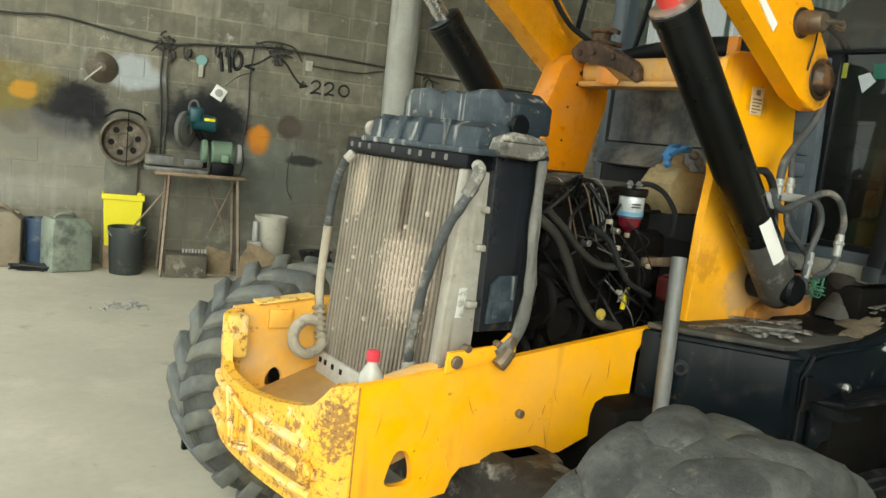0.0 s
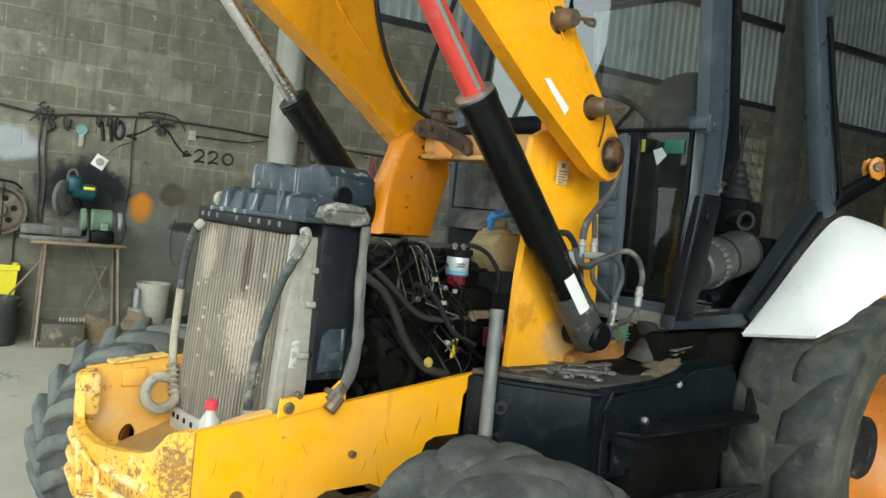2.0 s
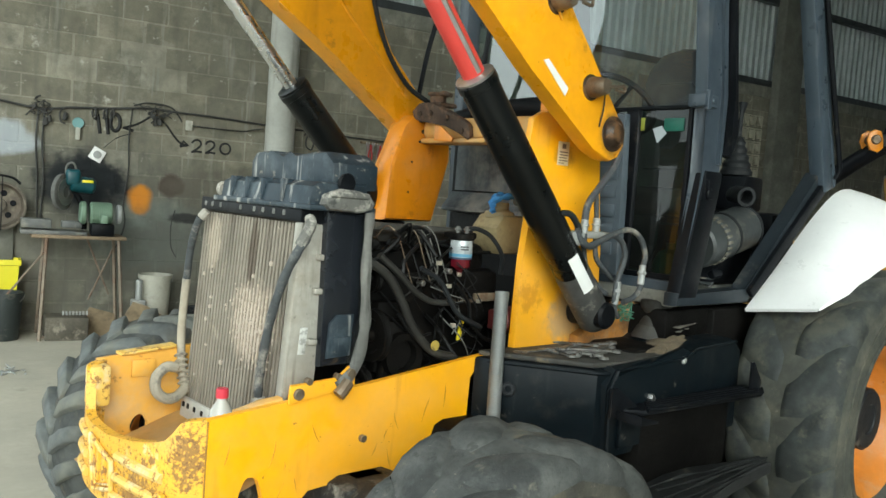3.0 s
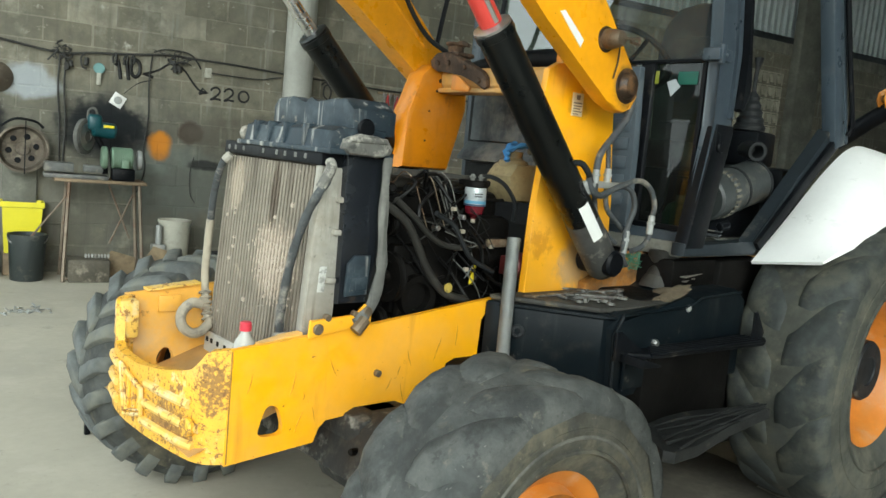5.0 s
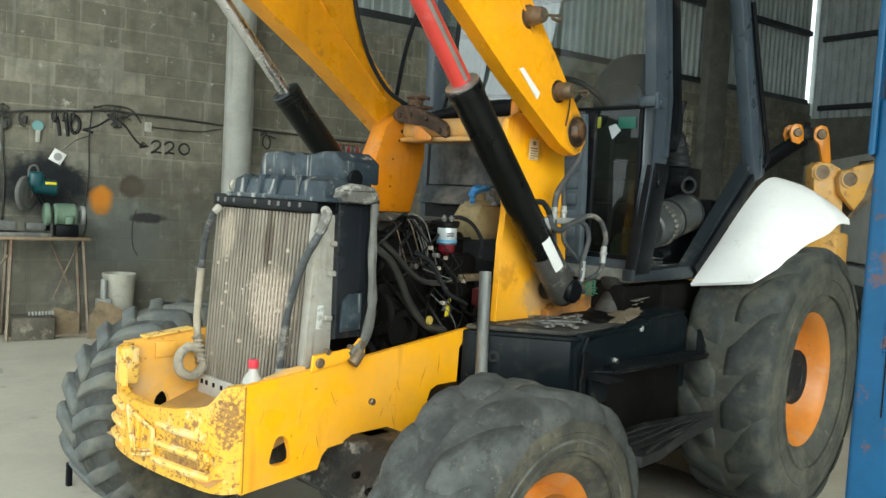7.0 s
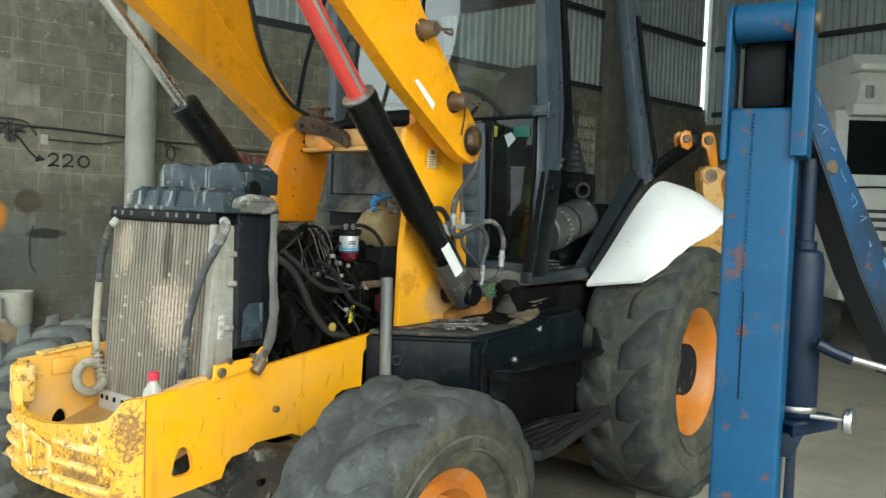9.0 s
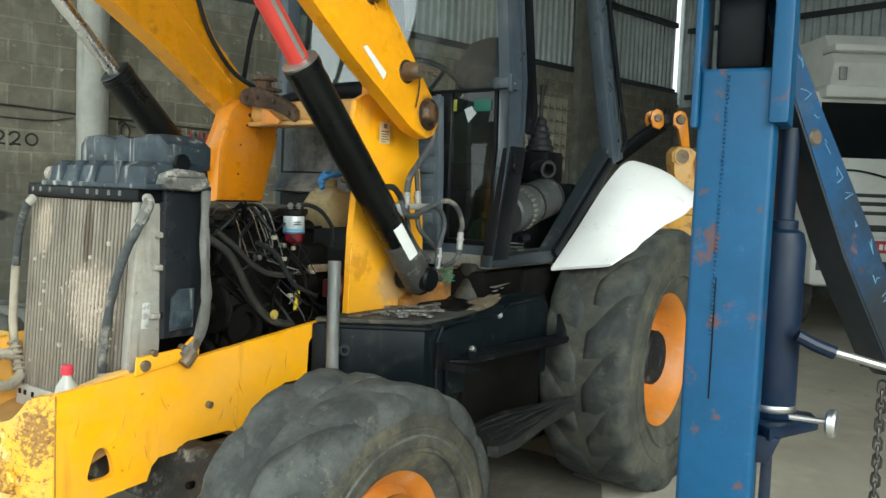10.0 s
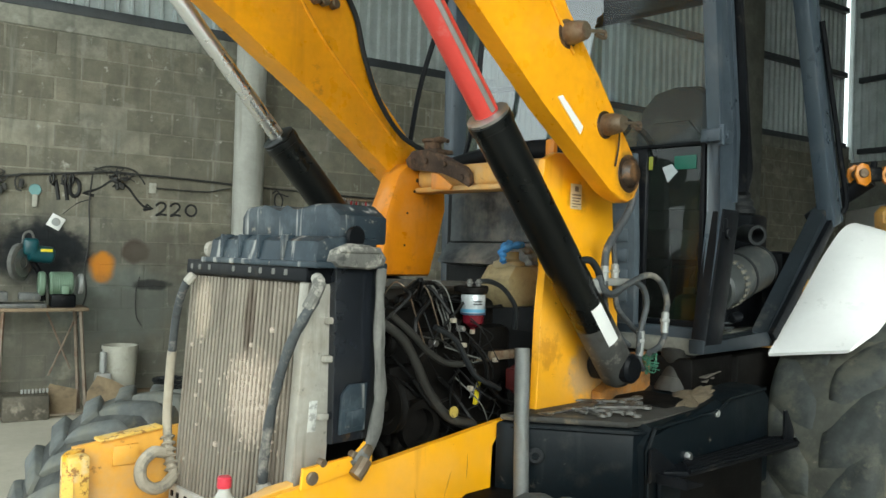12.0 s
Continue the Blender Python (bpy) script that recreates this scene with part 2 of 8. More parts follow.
FOAM = pmat("grey_foam_seal", (0.16, 0.158, 0.145), 0.95, var=0.25, bump=0.6, grain=70, patches=(((0.05, 0.05, 0.05), 7, 0.56, 0.68, 0.9, 0.6),), drip=((0.05, 0.05, 0.045), 40, 0.5, 0.62, 0.8))
WHITE = pmat("white_fender_paint", (0.86, 0.86, 0.85), 0.35, var=0.03, bump=0.03, patches=(((0.45, 0.42, 0.36), 5, 0.68, 0.8, 0.7, 0.4),))
DECAL = pmat("white_decal", (0.78, 0.78, 0.76), 0.5, var=0.05, bump=0.0)
CHROME = pmat("chromed_rod", (0.68, 0.69, 0.7), 0.3, metal=1.0, var=0.04, bump=0.0)
REDPRIMER = pmat("red_painted_rod", (0.55, 0.05, 0.04), 0.35, var=0.08, bump=0.05, patches=(((0.5, 0.3, 0.28), 8, 0.62, 0.75, 0.6, 0.4),))
STEEL = pmat("bare_steel", (0.42, 0.41, 0.4), 0.38, metal=0.9, var=0.15, patches=((RUST, 12, 0.58, 0.7, 0.8, 0.5),))
GALV = pmat("grey_galvanised_pipe", (0.34, 0.35, 0.34), 0.55, metal=0.4, var=0.12, patches=((DUST, 8, 0.5, 0.7, 0.8, 0.4),))
PINMETAL = pmat("rusty_pin", (0.2, 0.155, 0.105), 0.5, metal=0.55, var=0.3, patches=((RUST, 20, 0.5, 0.66, 0.8, 0.6), (GRIME, 9, 0.52, 0.66, 0.7, 0.5)))
TANPLASTIC = pmat("yellowed_plastic", (0.3, 0.235, 0.12), 0.55, var=0.15, patches=((GRIME, 6, 0.5, 0.7, 0.7, 0.6), ((0.16, 0.12, 0.07), 15, 0.55, 0.68, 0.8, 0.6)))
HUBBLACK = pmat("black_hub", (0.015, 0.016, 0.018), 0.45, var=0.2, patches=((DUST, 10, 0.6, 0.8, 0.8, 0.3),), spec=0.22)
BLUE = pmat("blue_hoist_paint", (0.004, 0.056, 0.135), 0.5, spec=0.3, var=0.12, bump=0.12, patches=((RUST, 14, 0.6, 0.66, 0.8, 0.8), ((0.008, 0.08, 0.21), 3, 0.5, 0.75, 0.5, 0.5), ((0.05, 0.12, 0.2), 14, 0.64, 0.7, 0.7, 0.4)), drip=((0.1, 0.045, 0.02), 16, 0.64, 0.72, 0.6))
NAVY = pmat("dark_blue_paint", (0.006, 0.016, 0.04), 0.4, var=0.25, patches=((GRIME, 6, 0.5, 0.7, 0.6, 0.6),), spec=0.25)
CHAINMETAL = pmat("dark_chain_steel", (0.09, 0.085, 0.08), 0.45, metal=0.8, var=0.2)
TRUCKWHITE = pmat("dusty_white_truck_paint", (0.62, 0.62, 0.58), 0.4, var=0.06, bump=0.03, patches=(((0.4, 0.38, 0.33), 3, 0.55, 0.8, 0.7, 0.4),))
TRUCKDARK = pmat("dark_grille_plastic", (0.03, 0.032, 0.035), 0.5, var=0.2)
REDPLATE = pmat("red_plate", (0.45, 0.03, 0.04), 0.45, var=0.08)
SILVER = pmat("silver_badge", (0.6, 0.6, 0.6), 0.25, metal=0.8, var=0.05)
DARKCONCRETE = pmat("dark_stained_concrete", (0.15, 0.15, 0.125), 0.85, var=0.2, bump=0.4, patches=(((0.26, 0.26, 0.22), 3, 0.5, 0.72, 0.9, 0.5), ((0.06, 0.06, 0.05), 2, 0.5, 0.7, 0.9, 0.5)))
CONCRETE = pmat("painted_concrete_column", (0.42, 0.42, 0.38), 0.8, var=0.1, bump=0.3, patches=(((0.24, 0.23, 0.2), 3, 0.5, 0.75, 0.9, 0.4),), drip=((0.22, 0.21, 0.18), 12, 0.52, 0.68, 0.5))
FLOORMAT = pmat("dusty_concrete_floor", (0.43, 0.4, 0.325), 0.72, var=0.1, bump=0.25, grain=22, mid=0.8,
                patches=(((0.3, 0.28, 0.235), 1.1, 0.5, 0.72, 0.7, 0.55), ((0.12, 0.11, 0.09), 5, 0.62, 0.74, 0.6, 0.5), ((0.1, 0.09, 0.075), 38, 0.66, 0.72, 0.7, 0.5), ((0.55, 0.51, 0.44), 2.2, 0.55, 0.75, 0.8, 0.5)))
spot(FLOORMAT, (4.2, -0.6, 0), (2.6, 1.5, 1.0), (0.2, 0.185, 0.15), 0.45, 1.2, 1.6)
SHEET = pmat("grey_corrugated_sheet", (0.48, 0.53, 0.53), 0.45, metal=0.15, var=0.12, bump=0.05, patches=(((0.2, 0.2, 0.19), 1.3, 0.5, 0.75, 0.7, 0.4),), drip=((0.2, 0.19, 0.17), 7, 0.56, 0.72, 0.4))
BEAM = pmat("dark_steel_purlin", (0.035, 0.04, 0.045), 0.5, var=0.2)
WOODMAT = pmat("old_wood", (0.26, 0.19, 0.12), 0.8, var=0.25, bump=0.4, patches=((GRIME, 6, 0.5, 0.7, 0.8, 0.5),))
MORTAR = pmat("grey_mortar", (0.22, 0.22, 0.18), 0.95, var=0.12, bump=0.4, patches=(((0.2, 0.19, 0.16), 1.5, 0.5, 0.7, 0.95, 0.5),))


def pane_mat(name, tint, dust, gloss=1.9):
    """A thin pane: tinted see-through sheet, gloss by Fresnel, and a thin film of dust in patches."""
    m = bpy.data.materials.new(name)
    m.use_nodes = True
    nt = m.node_tree
    out = nt.nodes["Material Output"]
    tr, gl, df = nt.nodes.new("ShaderNodeBsdfTransparent"), nt.nodes.new("ShaderNodeBsdfGlossy"), nt.nodes.new("ShaderNodeBsdfDiffuse")
    tr.inputs[0].default_value, df.inputs[0].default_value = (*tint, 1), (0.5, 0.5, 0.46, 1)
    gl.inputs["Roughness"].default_value = 0.02
    fr, geo, nz, mr = nt.nodes.new("ShaderNodeFresnel"), nt.nodes.new("ShaderNodeNewGeometry"), nt.nodes.new("ShaderNodeTexNoise"), nt.nodes.new("ShaderNodeMapRange")
    fr.inputs[0].default_value = gloss
    nz.inputs["Scale"].default_value, nz.inputs["Detail"].default_value = 3.0, 6.0
    nt.links.new(geo.outputs["Position"], nz.inputs["Vector"])
    nt.links.new(nz.outputs["Fac"], mr.inputs[0])
    mr.inputs[1].default_value, mr.inputs[2].default_value, mr.inputs[3].default_value, mr.inputs[4].default_value = 0.35, 0.75, dust * 0.3, dust
    a, b = nt.nodes.new("ShaderNodeMixShader"), nt.nodes.new("ShaderNodeMixShader")
    nt.links.new(mr.outputs[0], a.inputs[0])
    nt.links.new(tr.outputs[0], a.inputs[1])
    nt.links.new(df.outputs[0], a.inputs[2])
    nt.links.new(fr.outputs[0], b.inputs[0])
    nt.links.new(a.outputs[0], b.inputs[1])
    nt.links.new(gl.outputs[0], b.inputs[2])
    nt.links.new(b.outputs[0], out.inputs[0])
    return m


GLASS = pane_mat("dusty_cab_glass", (0.78, 0.86, 0.84), 0.08, 1.3)
SCREENGLASS = pane_mat("windscreen_glass", (0.66, 0.8, 0.78), 0.03, 2.5)
DARKGLASS = pane_mat("tinted_cab_glass", (0.13, 0.22, 0.18), 0.03, 1.38)
BOTTLE = pane_mat("clear_bottle_plastic", (0.9, 0.9, 0.88), 1.1, 1.4)

# ---- helpers for meshes ----


def thing(name, base, label, category, group="", kind=""):
    e = new(name)
    e.location = base
    e.empty_display_size = 0.1
    return tagged(e, label, category, group, kind)


def part(name, bm, material, parent=None, label="", smooth=35):
    me = bpy.data.meshes.new(name)
    bmesh.ops.recalc_face_normals(bm, faces=bm.faces)
    for f in bm.faces:
        f.smooth = True
    bm.to_mesh(me)
    bm.free()
    me.set_sharp_from_angle(angle=radians(smooth))
    for m in material if isinstance(material, (list, tuple)) else (material,):
        me.materials.append(m)
    ob = new(name, me)
    if parent is not None:
        ob.parent = parent
        ob.matrix_parent_inverse = parent.matrix_basis.inverted()
    if label:
        ob["label"] = label
    return ob


def lone(name, bm, material, label, category, group="", kind="", smooth=35):
    return tagged(part(name, bm, material, None, "", smooth), label, category, group, kind)


def add_faces(bm, verts, faces):
    vs = [bm.verts.new(v) for v in verts]
    for f in faces:
        bm.faces.new([vs[i] for i in f])
    return vs


def box(bm, lo, hi, bevel=0.006, m=None, seg=2):
    g = bmesh.ops.create_cube(bm, size=1.0)
    s, c = [h - l for l, h in zip(lo, hi)], [(h + l) / 2 for l, h in zip(lo, hi)]
    mat = Matrix.Translation(c) @ Matrix.Diagonal((*s, 1))
    bmesh.ops.transform(bm, matrix=(m @ mat) if m else mat, verts=g["verts"])
    if bevel:
        edges = list({e for v in g["verts"] for e in v.link_edges})
        bmesh.ops.bevel(bm, geom=edges, offset=min(bevel, 0.45 * min(s)), segments=seg, affect="EDGES", profile=0.5)
    return bm


def prism(bm, poly, a, b, axis="y", bevel=0.004, m=None):
    """A plate: the outline poly, given in the other two axes, from a to b along axis."""
    def place(p, d):
        v = {"y": (p[0], d, p[1]), "x": (d, p[0], p[1]), "z": (p[0], p[1], d)}[axis]
        return (m @ Vector(v)) if m else Vector(v)
    n = len(poly)
    vs = [bm.verts.new(place(p, a)) for p in poly] + [bm.verts.new(place(p, b)) for p in poly]
    fs = [bm.faces.new(vs[:n]), bm.faces.new(vs[n:][::-1])]
    fs += [bm.faces.new((vs[i], vs[(i + 1) % n], vs[n + (i + 1) % n], vs[n + i])) for i in range(n)]
    if bevel:
        edges = list({e for f in fs[:2] for e in f.edges})
        bmesh.ops.bevel(bm, geom=edges, offset=min(bevel, abs(b - a) * 0.4), segments=2, affect="EDGES", profile=0.5)
    return bm


def curve_points(pts, step=6):
    """Catmull-Rom through the points."""
    p = [Vector(q) for q in pts]
    p = [2 * p[0] - p[1]] + p + [2 * p[-1] - p[-2]]
    out = []
    for i in range(1, len(p) - 2):
        for k in range(step):
            t = k / step
            a, b, c, d = p[i - 1], p[i], p[i + 1], p[i + 2]
            out.append(0.5 * ((2 * b) + (c - a) * t + (2 * a - 5 * b + 4 * c - d) * t * t + (3 * b - a - 3 * c + d) * t ** 3))
    return out + [p[-2]]


def tube(bm, pts, r, seg=8, smooth=True, step=6, radii=None, caps=True):
    path = curve_points(pts, step) if smooth and len(pts) > 2 else [Vector(q) for q in pts]
    rings, side = [], None
    for i, p in enumerate(path):
        d = (path[min(i + 1, len(path) - 1)] - path[max(i - 1, 0)]).normalized()
        if side is None:
            side = d.cross(Vector((0, 0, 1)) if abs(d.z) < 0.9 else Vector((1, 0, 0))).normalized()
        side = (side - d * side.dot(d)).normalized()
        up = d.cross(side)
        rr = r if radii is None else radii(i / max(1, len(path) - 1))
        rings.append([bm.verts.new(p + rr * (math.cos(a) * side + math.sin(a) * up)) for a in (2 * math.pi * k / seg for k in range(seg))])
    for a, b in zip(rings, rings[1:]):
        for k in range(seg):
            bm.faces.new((a[k], a[(k + 1) % seg], b[(k + 1) % seg], b[k]))
    if caps:
        bm.faces.new(rings[0][::-1])
        bm.faces.new(rings[-1])
    return bm


def axis_matrix(p, q):
    """Local z runs from p towards q."""
    d = Vector(q) - Vector(p)
    return Matrix.Translation(p) @ d.to_track_quat("Z", "Y").to_matrix().to_4x4()


def lathe(bm, profile, m=None, seg=32, close=False):
    """profile: (radius, height) from bottom to top, turned round local z."""
    rings = []
    for r, h in profile:
        if r < 1e-5:
            rings.append([bm.verts.new(Vector((0, 0, h)))])
        else:
            rings.append([bm.verts.new((r * math.cos(2 * math.pi * k / seg), r * math.sin(2 * math.pi * k / seg), h)) for k in range(seg)])
    pairs = list(zip(rings, rings[1:])) + ([(rings[-1], rings[0])] if close else [])
    for a, b in pairs:
        for k in range(seg):
            k2 = (k + 1) % seg
            if len(a) == 1 and len(b) == 1:
                continue
            if len(a) == 1:
                bm.faces.new((a[0], b[k2], b[k]))
            elif len(b) == 1:
                bm.faces.new((a[k], a[k2], b[0]))
            else:
                bm.faces.new((a[k], a[k2], b[k2], b[k]))
    if m:
        bmesh.ops.transform(bm, matrix=m, verts=[v for r in rings for v in r])
    return bm


def rod(bm, p, q, r, seg=20, chamfer=0.004):
    """A solid round bar from p to q with chamfered ends."""
    h = (Vector(q) - Vector(p)).length
    c = min(chamfer, r * 0.4, h * 0.3)
    return lathe(bm, [(0, 0), (r - c, 0), (r, c), (r, h - c), (r - c, h), (0, h)], axis_matrix(p, q), seg)


def nb():
    return bmesh.new()

# ---- the shed: block wall, column, corrugated cladding, floor, roof ----
WALL_DIR, WALL_IN, WALL_BASE = Vector((0.97992, -0.19937, 0)), Vector((-0.19937, -0.97992, 0)), Vector((3.24, 7.197, 0))
SHED = Matrix.Translation(WALL_BASE) @ Matrix.Rotation(radians(-11.5), 4, "Z")  # x along the wall, -y into the room


def on_wall(s, z, off=0.0):
    return SHED @ Vector((s, -off, z))


bm = nb()
add_faces(bm, [(-60, -60, 0), (80, -60, 0), (80, 60, 0), (-60, 60, 0)], [(0, 1, 2, 3)])
lone("floor", bm, FLOORMAT, "dusty worn concrete workshop floor", "floor", kind="structure")

bm = nb()
box(bm, (-3.6, -0.001, 0.0), (11.5, 0.2, 3.29), 0, SHED)
wall_back = lone("wall_back", bm, MORTAR, "grey concrete block wall with spray paint marks and dark patches", "wall", kind="structure")
bm = nb()
box(bm, (-3.6, -0.012, 3.292), (11.5, 0.2, 3.5), 0.01, SHED)
part("ring_beam", bm, pmat("rough_pale_concrete", (0.27, 0.265, 0.22), 0.95, var=0.25, bump=0.8, grain=25, patches=(((0.12, 0.12, 0.1), 3, 0.5, 0.68, 0.95, 0.7), ((0.42, 0.41, 0.36), 6, 0.58, 0.7, 0.95, 0.6)), drip=((0.1, 0.1, 0.085), 9, 0.54, 0.68, 0.6)), wall_back, "stained concrete ring beam")


def corrugated(bm, s0, s1, z0, z1, m, pitch=0.13, deep=0.04):
    n = int((s1 - s0) / pitch)
    prof = []
    for i in range(n):
        x = s0 + i * pitch
        prof += [(x, 0), (x + 0.58 * pitch, 0), (x + 0.68 * pitch, -deep), (x + 0.88 * pitch, -deep)]
    vs = [(bm.verts.new(m @ Vector((x, y, z0))), bm.verts.new(m @ Vector((x, y, z1)))) for x, y in prof]
    for a, b in zip(vs, vs[1:]):
        bm.faces.new((a[0], b[0], b[1], a[1]))


bm = nb()
corrugated(bm, -3.6, 11.6, 3.44, 7.4, SHED @ Matrix.Translation((0, 0.12, 0)))
lone("cladding_back", bm, SHEET, "grey corrugated metal cladding above the block wall", "cladding", kind="structure")
REAR = SHED @ Matrix.Translation((11.5, 0, 0)) @ Matrix.Rotation(radians(-90), 4, "Z")  # x runs into the room
bm = nb()
corrugated(bm, -0.09, 16.0, 3.2, 7.4, REAR @ Matrix.Translation((0, 0.1, 0)))
lone("cladding_rear", bm, SHEET, "grey corrugated metal cladding of the end wall", "cladding", kind="structure")
bm = nb()
box(bm, (0.0, 0.0, 0.0), (16.0, 0.2, 3.22), 0, REAR)
lone("wall_rear", bm, DARKCONCRETE, "grey rendered lower end wall", "wall", kind="structure")
for z in (3.5, 4.7, 5.8, 6.9):
    bm = nb()
    box(bm, (-3.6, -0.02, z - 0.045), (11.4, 0.075, z + 0.045), 0.006, SHED)
    lone("purlin_back", bm, BEAM, "dark steel purlin on the corrugated wall", "purlin", kind="structure")
    bm = nb()
    box(bm, (0.15, -0.02, z - 0.145), (16.0, 0.06, z - 0.055), 0.006, REAR)
    lone("purlin_rear", bm, BEAM, "dark steel purlin on the end wall", "purlin", kind="structure")
bm = nb()
corrugated(bm, -4.6, 12.5, -1.0, 13.0, SHED @ Matrix.Translation((0, 1.0, 7.2)) @ Matrix.Rotation(radians(96), 4, "X"), 0.25, 0.04)
lone("roof", bm, SHEET, "unseen corrugated metal roof sheets, their reach set for the light", "roof", kind="structure")
bm = nb()
box(bm, (2.0, -12.2, 0.0), (11.6, -12.0, 6.8), 0, SHED)
lone("wall_front", bm, MORTAR, "unseen plain wall added to block light from the front right", "wall", kind="structure")
# round concrete column in front of the wall, and a square one further on
bm = nb()
lathe(bm, [(0.145, 0), (0.145, 3.2), (0.14, 6.2)], Matrix.Translation(on_wall(0.95, 0, 0.16)), 32)
lone("column_round", bm, CONCRETE, "pale grey round concrete column against the block wall", "column", kind="structure")
bm = nb()
box(bm, (8.42, -0.16, 0.0), (8.92, 0.0, 6.2), 0.02, SHED)
lone("column_square", bm, DARKCONCRETE, "stained square concrete column", "column", kind="structure")
bm = nb()
box(bm, (-1.64, -0.06, 0.0), (-1.36, 0.0, 1.25), 0.015, SHED)
lone("pilaster", bm, DARKCONCRETE, "short rough concrete pilaster on the wall", "pilaster", kind="structure")

# ---- the backhoe loader ----
C = 1.98  # centre line
loader = thing("backhoe_loader", (2.6, C, 0), "yellow backhoe loader with its bonnet removed and white rear fender", "vehicle")


def mirror_y(v):
    return 2 * C - v


# nose: side plates, front plate with ribs and badge, floor
plate = [(0.955, 0.485), (1.245, 0.508), (1.262, 0.55), (1.285, 0.572), (1.36, 0.577), (1.64, 0.567), (1.8, 0.62), (1.905, 0.66),
         (1.912, 0.85), (1.93, 0.872), (2.02, 0.878), (2.02, 0.932), (1.993, 0.929), (1.458, 0.868), (0.965, 0.823)]
hole = [(1.05, 0.553), (1.135, 0.55), (1.135, 0.585), (1.115, 0.642), (1.08, 0.648), (1.062, 0.605)]
for _ in range(2):  # round the corners
    hole = [(p[0] + (q[0] - p[0]) * f, p[1] + (q[1] - p[1]) * f) for p, q in zip(hole, hole[1:] + hole[:1]) for f in (0.22, 0.78)]


def holed_plate(bm, outer, inner, a, b):
    n, k = len(outer), len(inner)
    for d, rev in ((a, False), (b, True)):
        vo, vi = [bm.verts.new((x, d, z)) for x, z in outer], [bm.verts.new((x, d, z)) for x, z in inner]
        eds = [bm.edges.new((vs[i], vs[(i + 1) % len(vs)])) for vs in (vo, vi) for i in range(len(vs))]
        bmesh.ops.triangle_fill(bm, use_beauty=True, use_dissolve=False, edges=eds)
        if rev:
            for f, l, m_ in ((fo, vo, n), (fi, vi, k)):
                for i in range(m_):
                    bm.faces.new((f[i], f[(i + 1) % m_], l[(i + 1) % m_], l[i]))
        fo, fi = vo, vi
    return bm


side_near = part("side_plate", holed_plate(nb(), plate, hole, 1.604, 1.626), YELLOW, loader, "glossy yellow chassis side plate", 40)
far_plate = [(x, z) for x, z in plate[:10]] + [(2.4, 0.87), (2.4, 0.95), (1.458, 0.89), (0.92, 0.845)]
part("side_plate", holed_plate(nb(), far_plate, [(1.066 + 0.026 * math.cos(a) * (1.15 - 0.35 * math.sin(a)), 0.61 + 0.034 * math.sin(a)) for a in (k * math.pi / 6 for k in range(12))], 2.334, 2.354), pmat("far_plate_orange_paint", (0.78, 0.4, 0.06), 0.55, var=0.1, bump=0.08, patches=((DUST, 5, 0.45, 0.7, 0.8, 0.5), (RUST, 14, 0.64, 0.7, 0.8, 0.6))), loader, "", 40)
for x, z, r in ((1.467, 0.704, 0.012), (1.26, 0.9, 0.011), (1.36, 0.905, 0.011)):
    bm = nb()
    rod(bm, (x, 1.588, z), (x, 1.61, z), r, 8, 0.002)
    part("bolt", bm, PINMETAL, side_near, "rusty bolt head")

front_line = curve_points([(0.962, 1.612), (0.915, 1.632), (0.885, 1.68), (0.862, 1.80), (0.846, 1.95), (0.842, 2.1), (0.855, 2.22), (0.882, 2.31), (0.93, 2.345)], 5)
tops = [(1.60, 0.823), (1.64, 0.817), (1.66, 0.785), (1.69, 0.755), (1.74, 0.738), (1.85, 0.715), (2.0, 0.694), (2.2, 0.694), (2.255, 0.705), (2.272, 0.79), (2.285, 0.832), (2.36, 0.845)]


def top_at(y):
    return float(np.interp(y, [p[0] for p in tops], [p[1] for p in tops]))


def front_x(y):
    return float(np.interp(y, [p[1] for p in front_line], [p[0] for p in front_line]))


bm = nb()
fine = []
for y in np.linspace(1.612, 2.345, 70):
    fine.append((front_x(y), float(y)))
rows_ = []
for i, (x, y) in enumerate(fine):
    a, b = fine[max(i - 1, 0)], fine[min(i + 1, len(fine) - 1)]
    t = Vector((b[0] - a[0], b[1] - a[1], 0)).normalized()
    nrm = Vector((t.y, -t.x, 0))
    zt = top_at(y)
    zs = [0.488] + [0.488 + (zt - 0.488) * k / 8 for k in range(1, 9)]
    rows_.append([bm.verts.new((x, y, z)) for z in zs] + [bm.verts.new(Vector((x, y, z)) + nrm * 0.03) for z in reversed(zs)])
for a, b in zip(rows_, rows_[1:]):
    for k in range(len(a)):
        k2 = (k + 1) % len(a)
        bm.faces.new((a[k], b[k], b[k2], a[k2]))
bm.faces.new(rows_[0][::-1])
bm.faces.new(rows_[-1])
nose = part("nose_plate", bm, NOSEPAINT, loader, "chipped yellow front plate with ribs", 45)
bm = nb()
box(bm, (0.88, 2.265, 0.70), (0.945, 2.335, 0.836), 0.014)
part("nose_post", bm, RIBPAINT, nose, "worn corner post")
for z, y0, y1 in ((0.652, 1.69, 1.925), (0.59, 1.655, 1.93), (0.533, 1.665, 1.945), (0.652, 2.165, 2.30), (0.59, 2.165, 2.31), (0.535, 2.15, 2.31)):
    bm = nb()
    tube(bm, [(front_x(y) - 0.002, y, z) for y in np.linspace(y0, y1, 7)], 0.014, 8)
    part("rib", bm, RIBPAINT, nose)
bm = nb()
rod(bm, (0.885, 1.685, 0.59), (0.862, 1.68, 0.59), 0.028, 18, 0.006)
part("boss", bm, NOSEPAINT, nose)
bm = nb()
